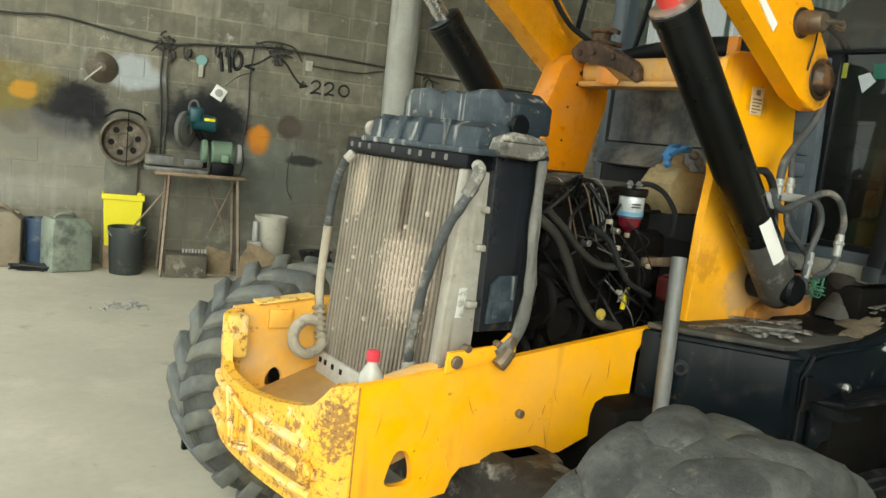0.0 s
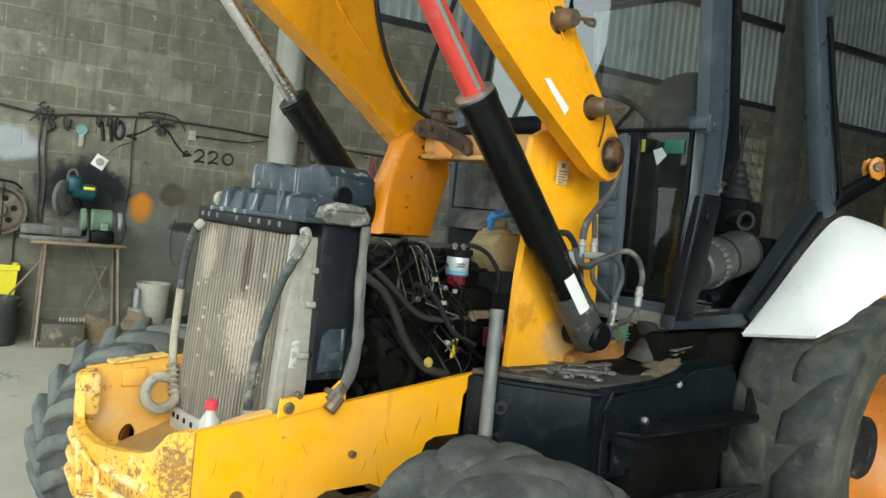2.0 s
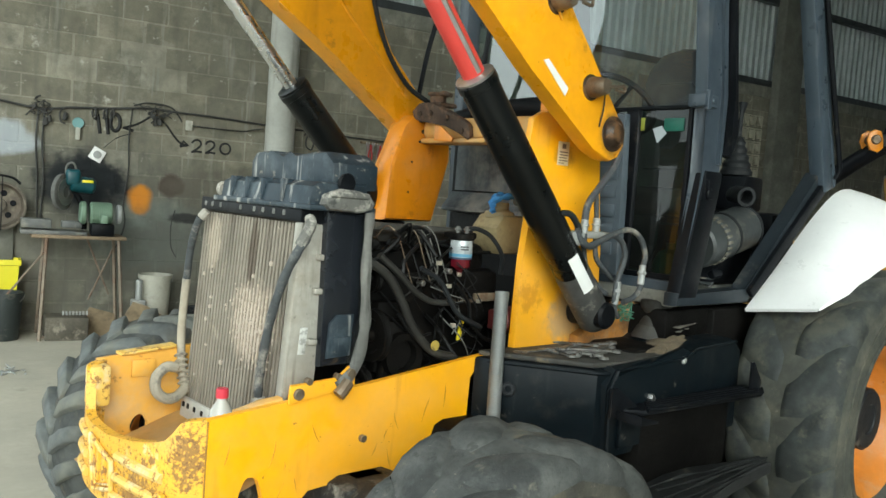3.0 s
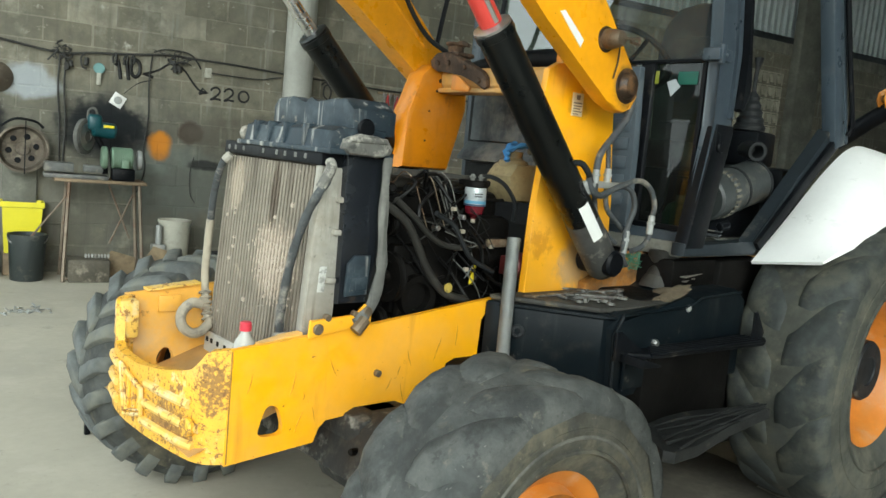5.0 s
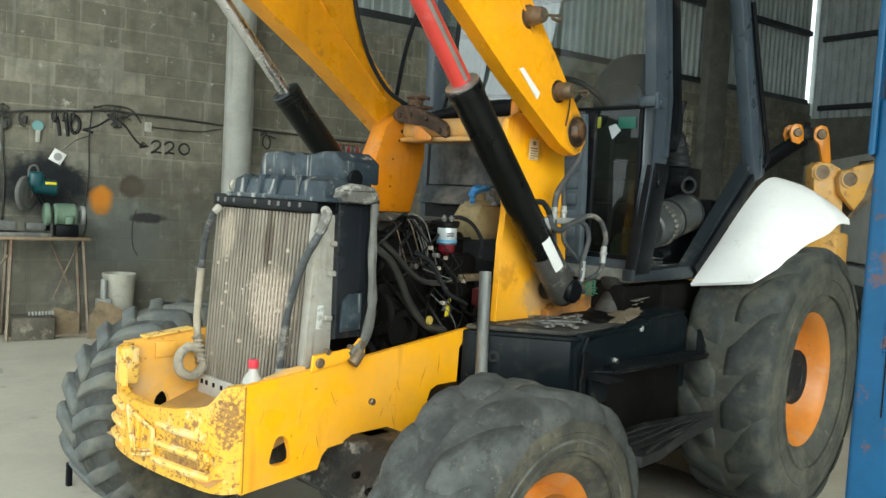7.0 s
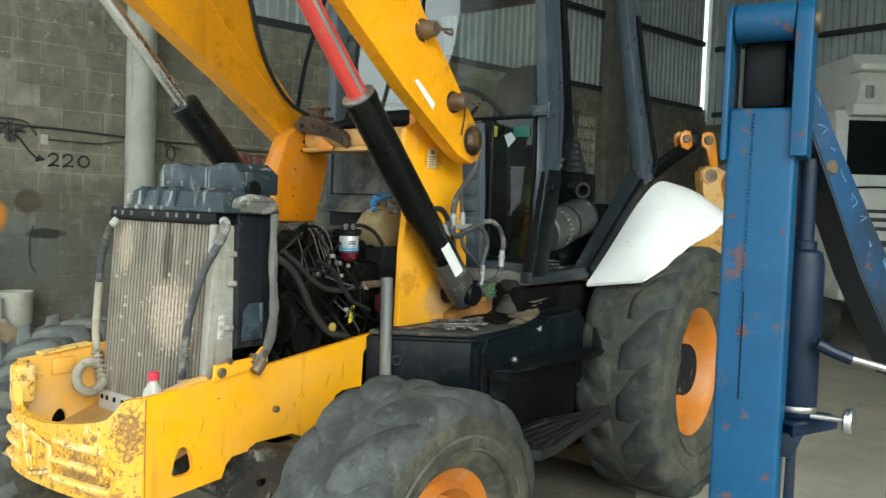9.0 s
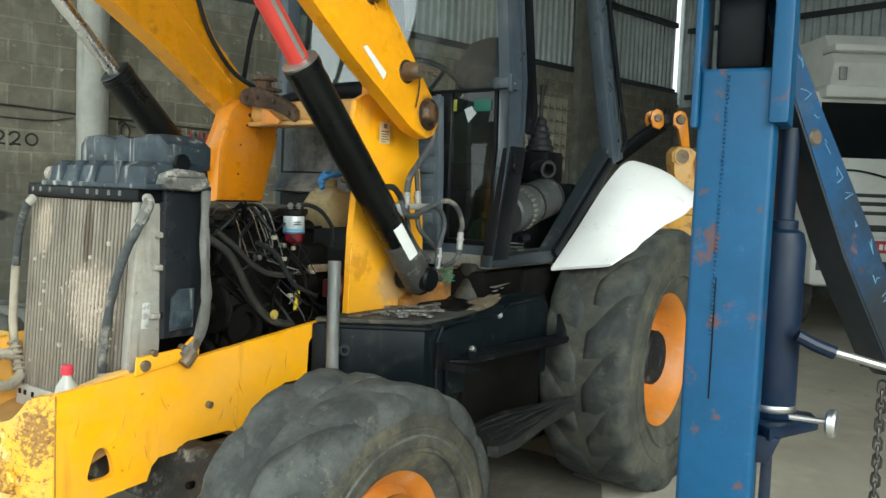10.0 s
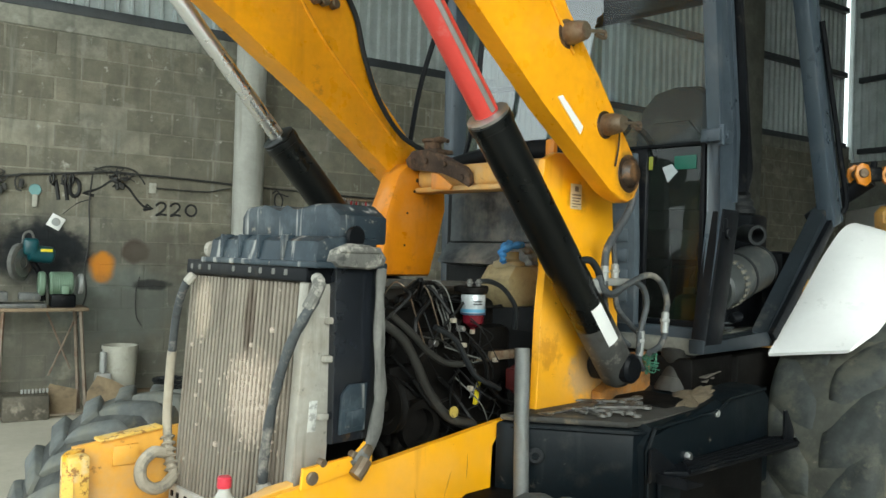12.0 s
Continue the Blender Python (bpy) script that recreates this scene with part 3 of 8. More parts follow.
dia = [(2.118, 0.668), (1.945, 0.63), (1.94, 0.55), (2.065, 0.515), (2.118, 0.668)]
dia = [(p[0] + (q[0] - p[0]) * f, p[1] + (q[1] - p[1]) * f) for p, q in zip(dia, dia[1:]) for f in (0, 0.25, 0.5, 0.75)] + dia[:1]
tube(bm, [(front_x(y) - 0.008, y, z) for y, z in dia], 0.007, 6, smooth=False)
mid_y, mid_z = 2.02, 0.592
tube(bm, [(front_x(mid_y + (y - mid_y) * 0.78) - 0.006, mid_y + (y - mid_y) * 0.78, mid_z + (z - mid_z) * 0.78) for y, z in dia], 0.004, 6, smooth=False)
part("badge_frame", bm, RIBPAINT, nose, "raised blank badge outline")
for y, z0, z1 in ((2.09, 0.56, 0.64), (2.05, 0.545, 0.655), (2.01, 0.55, 0.625)):
    bm = nb()
    box(bm, (front_x(y) - 0.008, y - 0.011, z0), (front_x(y) + 0.01, y + 0.011, z1), 0.004)
    part("badge_bar", bm, NOSEPAINT, nose)
bm = nb()
add_faces(bm, [(0.86, 1.63, 0.52), (0.86, 2.335, 0.52), (1.2, 2.335, 0.64), (1.2, 1.63, 0.64), (2.1, 2.335, 0.66), (2.1, 1.63, 0.66)], [(0, 1, 2, 3), (3, 2, 4, 5)])
bmesh.ops.solidify(bm, geom=bm.faces[:], thickness=0.012)
INNER = pmat("dusty_orange_paint", (0.78, 0.4, 0.06), 0.55, var=0.1, bump=0.08, patches=((DUST, 5, 0.45, 0.7, 0.8, 0.5), (RUST, 14, 0.64, 0.7, 0.8, 0.6)))
part("nose_floor", bm, pmat("dust_covered_floor_paint", (0.78, 0.5, 0.19), 0.8, var=0.12, bump=0.1, patches=(((0.6, 0.5, 0.36), 4, 0.4, 0.65, 0.9, 0.7),)), loader, "dusty orange floor plate")
bm = nb()
prism(bm, [(0.99, 0.853), (1.18, 0.871), (1.18, 0.879), (0.99, 0.861)], 2.315, 2.372, "y", 0.003)
part("flange", bm, RIBPAINT, loader, "worn top flange")
bm = nb()
box(bm, (1.03, 2.322, 0.775), (1.11, 2.333, 0.835), 0.004)
part("tab", bm, INNER, loader, "dusty orange tab under the flange")
# radiator mount bracket on the near side and the small rear one
bm = nb()
prism(bm, [(1.195, 0.84), (1.42, 0.872), (1.42, 0.925), (1.395, 0.935), (1.36, 0.9), (1.2, 0.895)], 1.592, 1.603, "y", 0.003)
mount = part("radiator_bracket", bm, YELLOW, loader)
bm = nb()
prism(bm, [(1.06, 0.80), (1.2, 0.80), (1.2, 0.85), (1.14, 0.842), (1.06, 0.825)], 1.627, 1.672, "y", 0.008)
part("bracket_foot", bm, INNER, loader, "dusty orange bracket foot")
bm = nb()
box(bm, (0.958, 1.6025, 0.49), (0.962, 1.606, 0.82), 0.001)
part("seam", bm, pmat("dirty_seam", (0.3, 0.16, 0.03), 0.7, var=0.3), side_near, "dirty open seam at the nose corner")
rng = random.Random(5)
SCRATCH = pmat("scratched_paint", (0.52, 0.24, 0.02), 0.7, var=0.3)
for x, z in ((1.02, 0.72), (1.16, 0.70), (1.2, 0.66), (1.19, 0.58), (1.24, 0.6), (1.3, 0.74), (1.52, 0.66), (1.56, 0.7), (1.6, 0.74), (1.58, 0.62), (1.72, 0.76), (1.8, 0.8)):
    bm = nb()
    l, tilt = rng.uniform(0.012, 0.04), rng.uniform(-0.5, 0.5)
    tube(bm, [(x - l * tilt, 1.604, z - l), (x + rng.uniform(-0.004, 0.004), 1.6036, z), (x + l * tilt, 1.604, z + l)], 0.0011, 5, radii=lambda t: 0.0003 + 0.001 * math.sin(math.pi * t))
    part("scratch", bm, SCRATCH, side_near)

# ---- radiator pack ----
lean = Matrix.Translation((1.205, 0, 0.70)) @ Matrix.Rotation(radians(3.5), 4, "Y")
RY0, RY1, RZ = 1.70, 2.296, 0.655
bm = nb()
box(bm, (0.015, RY0, 0.0), (0.11, RY1, RZ), 0.004, lean)
FIN = pmat("dusty_radiator_fins", (0.265, 0.233, 0.188), 0.75, rnd=0.3, metal=0.2, var=0.12, grain=160, bump=0.5, mid=7, patches=((MUD, 8, 0.6, 0.7, 0.95, 0.6), ((0.12, 0.09, 0.07), 3, 0.52, 0.74, 0.8, 0.6), ((0.62, 0.57, 0.48), 26, 0.64, 0.72, 0.9, 0.6)), drip=((0.1, 0.08, 0.062), 7, 0.5, 0.6, 0.75))
GAPMAT = pmat("shaded_fin_gaps", (0.085, 0.07, 0.055), 0.85, var=0.2, grain=160, bump=0.5)
for m_ in (FIN, GAPMAT):
    spot(m_, (1.21, 1.93, 1.24), (0.5, 0.03, 0.13), (0.07, 0.05, 0.035), 0.8, 0.5, 16.0)
    spot(m_, (1.21, 1.88, 1.03), (0.5, 0.15, 0.13), (0.42, 0.35, 0.28), 0.72, 1.5, 14.0)
    spot(m_, (1.21, 2.2, 1.25), (0.5, 0.05, 0.09), (0.5, 0.42, 0.33), 0.6, 1.3, 20.0)
radiator = part("radiator", bm, GAPMAT, loader, "dusty finned radiator core with a mud-caked patch")
for i in range(29):
    bm = nb()
    y = RY0 + 0.012 + i * (RY1 - RY0 - 0.024) / 28
    box(bm, (0.0, y - 0.0056, 0.0), (0.02, y + 0.0056, RZ - 0.005), 0.001, lean, 1)
    part("radiator_tube", bm, FIN, radiator)
MUDPATCH = pmat("dried_cream_mud", (0.46, 0.39, 0.32), 0.95, var=0.1, grain=90, bump=0.8)
rng = random.Random(4)
bm = nb()
for i in range(700):
    u, v = rng.gauss(0, 0.05), rng.gauss(0, 0.05)
    if abs(u) > 0.15 or abs(v) > 0.13:
        continue
    k = round((1.895 - u + 0.3 * v - RY0 - 0.012) / ((RY1 - RY0 - 0.024) / 28))
    y, z, w, h = RY0 + 0.012 + k * (RY1 - RY0 - 0.024) / 28 + rng.uniform(-0.004, 0.004), 0.315 + v, rng.uniform(0.002, 0.007), rng.uniform(0.005, 0.018)
    d = 0.0006 + 0.0012 * rng.random()
    add_faces(bm, [lean @ Vector(q) for q in ((-d, y - w / 2, z - h * 0.3), (-d, y, z - h / 2), (-d, y + w / 2, z - h * 0.2), (-d, y + w / 2, z + h * 0.3), (-d, y, z + h / 2), (-d, y - w / 2, z + h * 0.25), (0.004, y - w / 2, z - h * 0.3), (0.004, y, z - h / 2), (0.004, y + w / 2, z - h * 0.2), (0.004, y + w / 2, z + h * 0.3), (0.004, y, z + h / 2), (0.004, y - w / 2, z + h * 0.25))],
              [(0, 1, 2, 3, 4, 5)] + [(q, (q + 1) % 6, 6 + (q + 1) % 6, 6 + q) for q in range(6)])
for i in range(22):
    y, z, w = rng.uniform(1.74, 2.26), rng.uniform(0.08, 0.6), rng.uniform(0.006, 0.016)
    box(bm, (-0.006, y - w / 2, z - w / 2), (0.006, y + w / 2, z + w / 2), 0.003, lean, 1)
tagged(part("mud_patch", bm, MUDPATCH, radiator, "dried cream mud clinging to the fins"), kind="stuff")
bm = nb()
box(bm, (-0.012, RY0 - 0.045, RZ), (0.13, RY1 + 0.01, RZ + 0.045), 0.005, lean)
strip = part("top_rail", bm, BLACK, radiator, "perforated black top rail")
GALVDUST = pmat("dusty_slot_grey", (0.14, 0.14, 0.13), 0.8, var=0.3)
for i, y in enumerate((2.27, 2.22, 2.16, 2.02, 1.93, 1.875, 1.81, 1.75)):
    bm = nb()
    box(bm, (-0.014, y - 0.008, RZ + 0.014), (-0.008, y + 0.008, RZ + 0.031), 0.004, lean)
    part("slot", bm, GALVDUST, strip)
bm = nb()
box(bm, (-0.01, RY0 - 0.0, -0.085), (0.115, RY1, 0.004), 0.006, lean)
base = part("bottom_rail", bm, pmat("pale_grey_rail", (0.5, 0.49, 0.45), 0.75, var=0.15, patches=(((0.3, 0.27, 0.22), 8, 0.5, 0.68, 0.9, 0.5),)), radiator, "dented grey lower rail")
for y in (2.27, 2.235, 2.185, 2.13):
    bm = nb()
    box(bm, (-0.0125, y - 0.009, -0.03), (-0.006, y + 0.009, -0.012), 0.004, lean)
    part("slot", bm, BLACK, base)
# near side cheek of the core
bm = nb()
box(bm, (-0.005, RY0 - 0.045, 0.1), (0.1, RY0 - 0.004, RZ), 0.006, lean)
cheek = part("side_cheek", bm, ALLOY, radiator, "scuffed aluminium side cheek")
for z in (0.16, 0.3, 0.45, 0.55):
    bm = nb()
    box(bm, (0.055, RY0 - 0.062, z), (0.085, RY0 - 0.04, z + 0.018), 0.004, lean)
    part("clip", bm, ALLOY, cheek)
bm = nb()
box(bm, (0.03, RY0 - 0.047, 0.27), (0.055, RY0 - 0.044, 0.35), 0.001, lean)
part("sticker", bm, pmat("faded_sticker", (0.5, 0.5, 0.47), 0.6, var=0.1, patches=((GRIME, 60, 0.5, 0.6, 0.8, 0.5),)), cheek, "small faded white sticker")
# header tank in two ribbed steps
bm = nb()
prism(bm, [(1.24, 1.40), (1.45, 1.40), (1.45, 1.475), (1.28, 1.475), (1.25, 1.46)], 1.63, 2.185, "y", 0.014)
for y in (1.78, 1.9, 2.0, 2.1):
    box(bm, (1.236, y - 0.006, 1.41), (1.28, y + 0.006, 1.477), 0.004)
box(bm, (1.225, 1.6, 1.392), (1.46, 2.2, 1.408), 0.004)
tank = part("header_tank", bm, PLASTIC, loader, "dirty blue-black plastic header tank")
bm = nb()
prism(bm, [(1.65, 1.47), (2.15, 1.47), (2.15, 1.545), (2.12, 1.575), (2.04, 1.58), (2.02, 1.562), (1.93, 1.575), (1.90, 1.56), (1.86, 1.563), (1.78, 1.578), (1.70, 1.578), (1.65, 1.545)], 1.33, 1.5, "x", 0.016)
bmesh.ops.translate(bm, verts=bm.verts, vec=(0, 0, -0.012))
part("upper_step", bm, PLASTIC, tank)
bm = nb()
rod(bm, (1.26, 2.185, 1.43), (1.26, 2.205, 1.43), 0.026, 16, 0.006)
part("tank_plug", bm, ALLOY, tank)
bm = nb()
rod(bm, (1.36, 1.625, 1.475), (1.36, 1.61, 1.475), 0.03, 16, 0.004)
part("opening", bm, BLACK, tank)
bm = nb()
prism(bm, [(1.27, 1.41), (1.285, 1.395), (1.40, 1.39), (1.44, 1.40), (1.45, 1.42), (1.43, 1.445), (1.39, 1.455), (1.33, 1.458), (1.28, 1.44)], 1.585, 1.63, "y", 0.014)
box(bm, (1.285, 1.578, 1.432), (1.42, 1.60, 1.45), 0.006)
CAKED = pmat("dust_caked_cap", (0.13, 0.127, 0.115), 0.9, var=0.25, bump=0.6, patches=(((0.42, 0.4, 0.35), 16, 0.5, 0.62, 0.95, 0.8), ((0.03, 0.03, 0.03), 22, 0.58, 0.66, 0.8, 0.8)))
part("outlet_cap", bm, CAKED, tank, "dust-caked outlet cap")
# black air duct beside the core and the loose foam seal
bm = nb()
prism(bm, [(1.31, 1.40), (1.46, 1.40), (1.46, 0.93), (1.315, 0.93)], 1.63, 1.72, "y", 0.01)
duct = part("air_duct", bm, pmat("glossy_black_duct", (0.012, 0.014, 0.018), 0.22, var=0.2, bump=0.05, patches=((DUST, 9, 0.66, 0.76, 0.8, 0.35),)), loader, "glossy dark plastic air duct panel")
bm = nb()
prism(bm, [(1.33, 0.955), (1.415, 0.96), (1.42, 1.085), (1.36, 1.085), (1.335, 1.06)], 1.618, 1.631, "y", 0.006)
prism(bm, [(1.345, 0.97), (1.405, 0.975), (1.408, 1.02), (1.345, 1.015)], 1.612, 1.62, "y", 0.004)
part("hatch", bm, PLASTIC, duct, "scuffed blue-grey hatch")
bm = nb()
tube(bm, [(1.445, 1.61, 1.40), (1.44, 1.605, 1.32), (1.443, 1.608, 1.2), (1.45, 1.605, 1.08), (1.447, 1.60, 1.03), (1.425, 1.59, 0.94), (1.385, 1.575, 0.89), (1.365, 1.57, 0.876)], 0.02, 10, radii=lambda t: 0.014 + 0.008 * t + 0.002 * math.sin(31 * t))
bmesh.ops.transform(bm, matrix=Matrix.Translation((0, 1.605, 0)) @ Matrix.Diagonal((1.1, 0.5, 1, 1)) @ Matrix.Translation((0, -1.605, 0)) @ Matrix.Translation((-1.44 * 0.1 / 1.1, 0, 0)), verts=bm.verts)
seal = part("foam_seal", bm, FOAM, loader, "loose torn grey foam seal strip")
bm = nb()
tube(bm, [(1.385, 1.58, 0.89), (1.365, 1.575, 0.87), (1.35, 1.575, 0.855)], 0.02, 10)
part("seal_end", bm, PINMETAL, seal)
for bx_, bz_ in ((1.225, 0.868), (1.40, 0.912)):
    bm = nb()
    rod(bm, (bx_, 1.595, bz_), (bx_, 1.582, bz_), 0.017, 12, 0.003)
    part("bracket_bolt", bm, PINMETAL, mount)
# oil cooler hoses in front of the core
bm = nb()
tube(bm, [(1.225, 1.60, 1.315), (1.2, 1.612, 1.265), (1.2, 1.674, 1.182), (1.195, 1.721, 1.066), (1.19, 1.745, 0.95), (1.19, 1.758, 0.871), (1.195, 1.765, 0.825)], 0.0135, 12, radii=lambda t: 0.0135 + 0.001 * math.sin(43 * t))
hose = part("cooler_hose", bm, GRITHOSE, loader, "dusty dark cooler hose")
bm = nb()
tube(bm, [(1.25, 1.63, 1.365), (1.235, 1.60, 1.352), (1.222, 1.598, 1.325), (1.208, 1.607, 1.29)], 0.0165, 10)
part("elbow", bm, CAKED, hose, "dirt-caked pale elbow")
bm = nb()
tube(bm, [(1.198, 1.768, 0.82), (1.20, 1.76, 0.79), (1.205, 1.74, 0.775)], 0.02, 10)
part("end_fitting", bm, ALLOY, hose)
bm = nb()
tube(bm, [(1.205, 2.245, 1.328), (1.2, 2.27, 1.28), (1.2, 2.298, 1.208), (1.2, 2.316, 1.1)], 0.0125, 12)
hose2 = part("cooler_hose", bm, GRITHOSE, loader)
bm = nb()
tube(bm, [(1.2, 2.315, 1.11), (1.2, 2.328, 1.0), (1.2, 2.333, 0.9), (1.198, 2.309, 0.796), (1.195, 2.266, 0.733)], 0.014, 12)
part("hose_sleeve", bm, CLOTHHOSE, hose2, "dirty cream wrapped sleeve")
bm = nb()
for i in range(7):
    a = 0.84 - i * 0.018
    lathe(bm, [(0.019, -0.005), (0.024, 0), (0.019, 0.005)], axis_matrix((1.198, 2.322 - i * 0.0075, a), (1.197, 2.3 - i * 0.0075, a - 0.05)), 12)
part("spring_guard", bm, CLOTHHOSE, hose2)
bm = nb()
tube(bm, [(1.19, 2.26, 0.735), (1.155, 2.245, 0.715), (1.115, 2.235, 0.715), (1.08, 2.235, 0.745), (1.08, 2.24, 0.79), (1.115, 2.245, 0.82), (1.15, 2.25, 0.815)], 0.018, 10)
part("lower_hose", bm, CLOTHHOSE, hose2)
bm = nb()
rod(bm, (1.225, 2.235, 1.352), (1.206, 2.246, 1.325), 0.016, 10)
part("end_fitting", bm, ALLOY, hose2)

# ---- engine ----
bm = nb()
box(bm, (1.55, 1.78, 0.66), (2.2, 2.2, 1.2), 0.03)
box(bm, (1.62, 1.82, 1.19), (2.15, 2.14, 1.29), 0.02)
engine = part("engine_block", bm, SOOT, loader, "oily black diesel engine block")
for lo_, hi_ in (((1.6, 1.74, 0.86), (1.75, 1.8, 1.1)), ((1.82, 1.74, 0.74), (2.1, 1.8, 0.88)), ((2.0, 1.74, 1.0), (2.14, 1.8, 1.12))):
    bm = nb()
    box(bm, lo_, hi_, 0.015)
    part("side_cover", bm, SOOT, engine)
bm = nb()
box(bm, (1.66, 1.86, 1.285), (2.12, 2.1, 1.33), 0.018)
part("rocker_cover", bm, TANKTOP, engine, "dusty rocker cover")
for x, z, r in ((1.72, 0.88, 0.012), (1.86, 0.93, 0.011), (1.98, 0.98, 0.012), (2.08, 1.1, 0.011), (1.78, 1.16, 0.011), (1.9, 1.2, 0.01)):
    bm = nb()
    rod(bm, (x, 1.76, z), (x, 1.728, z), r, 6, 0.002)
    part("nut", bm, STEEL, engine)
bm = nb()
rod(bm, (1.92, 1.75, 1.05), (2.06, 1.75, 1.05), 0.05, 18, 0.01)
part("starter_motor", bm, SOOT, engine)
bm = nb()
tube(bm, [(1.53, 1.66, 1.262), (1.607, 1.66, 1.208), (1.676, 1.66, 1.151), (1.748, 1.66, 1.112), (1.822, 1.66, 1.101)], 0.0105, 10)
part("coolant_hose", bm, COOLHOSE, engine, "dusty grey coolant hose")
bm = nb()
tube(bm, [(1.479, 1.655, 1.248), (1.568, 1.655, 1.194), (1.628, 1.655, 1.116), (1.68, 1.655, 1.031), (1.766, 1.655, 0.946), (1.876, 1.655, 0.912)], 0.0145, 12)
loom = part("coolant_hose", bm, COOLHOSE, engine, "thick dusty coolant hose")
bm = nb()
tube(bm, [(1.695, 1.65, 1.222), (1.787, 1.65, 1.175), (1.873, 1.65, 1.066), (1.99, 1.65, 1.012)], 0.009, 8)
part("wiring_loom", bm, HOSE, engine)
bm = nb()
lathe(bm, [(0, 0), (0.017, 0), (0.017, 0.004), (0, 0.004)], axis_matrix((1.765, 1.633, 0.965), (1.76, 1.58, 0.97)), 20)
part("yellow_sticker", bm, pmat("dull_yellow_sticker", (0.4, 0.29, 0.05), 0.6, var=0.2, patches=((GRIME, 40, 0.48, 0.58, 0.8, 0.7),)), loom, "round yellow warning sticker")
rng = random.Random(11)
WIRE = pmat("black_wire", (0.007, 0.007, 0.007), 0.5, var=0.2, spec=0.16)
for i in range(18):
    bm = nb()
    x0, z0 = rng.uniform(1.52, 1.9), rng.uniform(1.0, 1.34)
    pts = [(x0, rng.uniform(1.68, 1.76), z0)]
    for k in range(4):
        pts.append((pts[-1][0] + rng.uniform(0.0, 0.14), rng.uniform(1.665, 1.77), max(0.86, min(1.36, pts[-1][2] + rng.uniform(-0.16, 0.09)))))
    pts = [(x_, 1.79 if x_ > 1.84 and z_ > 1.1 else y_, z_) for x_, y_, z_ in pts]
    tube(bm, pts, rng.choice((0.003, 0.004, 0.005, 0.007)), 6, step=5)
    part("cable", bm, WIRE if i % 9 else COOLHOSE, engine)
for k, (x0_, z0_) in enumerate(((1.62, 1.33), (1.70, 1.335), (1.74, 1.33), (1.78, 1.335))):
    bm = nb()
    tube(bm, [(x0_, 1.80, z0_ - 0.02), (x0_ + 0.005, 1.755, z0_ + 0.02), (x0_ + 0.03, 1.725, z0_ - 0.01), (x0_ + 0.06, 1.715, z0_ - 0.09), (x0_ + 0.1, 1.72, z0_ - 0.17)], 0.0024, 7)
    part("injector_pipe", bm, GALVDUST if k > 1 else PINMETAL, engine, "thin steel injector pipe")
bm = nb()
tube(bm, [(1.63, 1.67, 1.07), (1.70, 1.66, 0.99), (1.79, 1.655, 0.925), (1.87, 1.65, 0.9)], 0.007, 8)
part("cable", bm, WIRE, engine)
bm = nb()
tube(bm, [(1.86, 1.66, 1.17), (1.93, 1.66, 1.1), (1.95, 1.66, 1.03), (2.02, 1.66, 0.97), (2.1, 1.66, 0.95)], 0.007, 8)
part("cable", bm, WIRE, engine)
for x, y, z in ((1.86, 1.69, 1.155), (1.80, 1.68, 1.235), (2.0, 1.68, 1.1), (1.88, 1.675, 1.02)):
    bm = nb()
    box(bm, (x - 0.008, y - 0.008, z - 0.007), (x + 0.008, y + 0.008, z + 0.007), 0.002)
    part("connector", bm, CLOTHHOSE, engine, "dirty cream connector")
for k, (c_, r_) in enumerate((((1.57, 1.70, 1.0), 0.085), ((1.57, 1.72, 1.18), 0.045), ((1.56, 1.74, 0.83), 0.06))):
    bm = nb()
    m_ = axis_matrix(c_, (c_[0] - 0.1, c_[1], c_[2]))
    lathe(bm, [(0, 0), (r_, 0), (r_, 0.006), (r_ * 0.86, 0.014), (r_, 0.022), (r_, 0.03), (r_ * 0.7, 0.03), (r_ * 0.6, 0.02), (0.02, 0.02), (0.02, 0.045), (0, 0.045)], m_, 28)
    part("pulley", bm, SOOT, engine, "oily belt pulley")
for k in range(3):
    bm = nb()
    x = 1.74 + 0.028 * k
    tube(bm, [(x, 1.79, 1.33), (x + 0.004, 1.75, 1.325), (x + 0.02, 1.74, 1.28), (x + 0.045, 1.735, 1.22), (x + 0.05, 1.74, 1.19)], 0.003, 6)
    part("injector_line", bm, GALVDUST if k else SOOT, engine, "thin grey injector line")
for k, x in enumerate((1.60, 1.69, 1.79)):
    bm = nb()
    lathe(bm, [(0, 0), (0.024, 0), (0.026, 0.012), (0.02, 0.028), (0.01, 0.032), (0.01, 0.04), (0, 0.04)], axis_matrix((x, 1.80, 1.285), (x - 0.03, 1.70, 1.30)), 14)
    part("intake_cap", bm, SOOT, engine, "oily intake cap")
bm = nb()
prism(bm, [(1.50, 1.335), (1.98, 1.335), (1.98, 1.35), (1.50, 1.362)], 1.785, 1.82, "y", 0.003)
part("manifold_strip", bm, TANKTOP, engine, "dusty flat strip along the engine top")
bm = nb()
prism(bm, [(1.60, 0.78), (1.76, 0.78), (1.80, 0.98), (1.72, 1.06), (1.62, 1.04)], 1.70, 1.745, "y", 0.018)
lathe(bm, [(0.05, 0), (0.075, 0), (0.075, 0.03), (0.05, 0.03)], axis_matrix((1.67, 1.70, 0.93), (1.67, 1.6, 0.93)), 24, True)
part("alternator", bm, SOOT, engine, "grimy alternator")
bm = nb()
box(bm, (2.0, 1.70, 1.095), (2.18, 1.715, 1.125), 0.004)
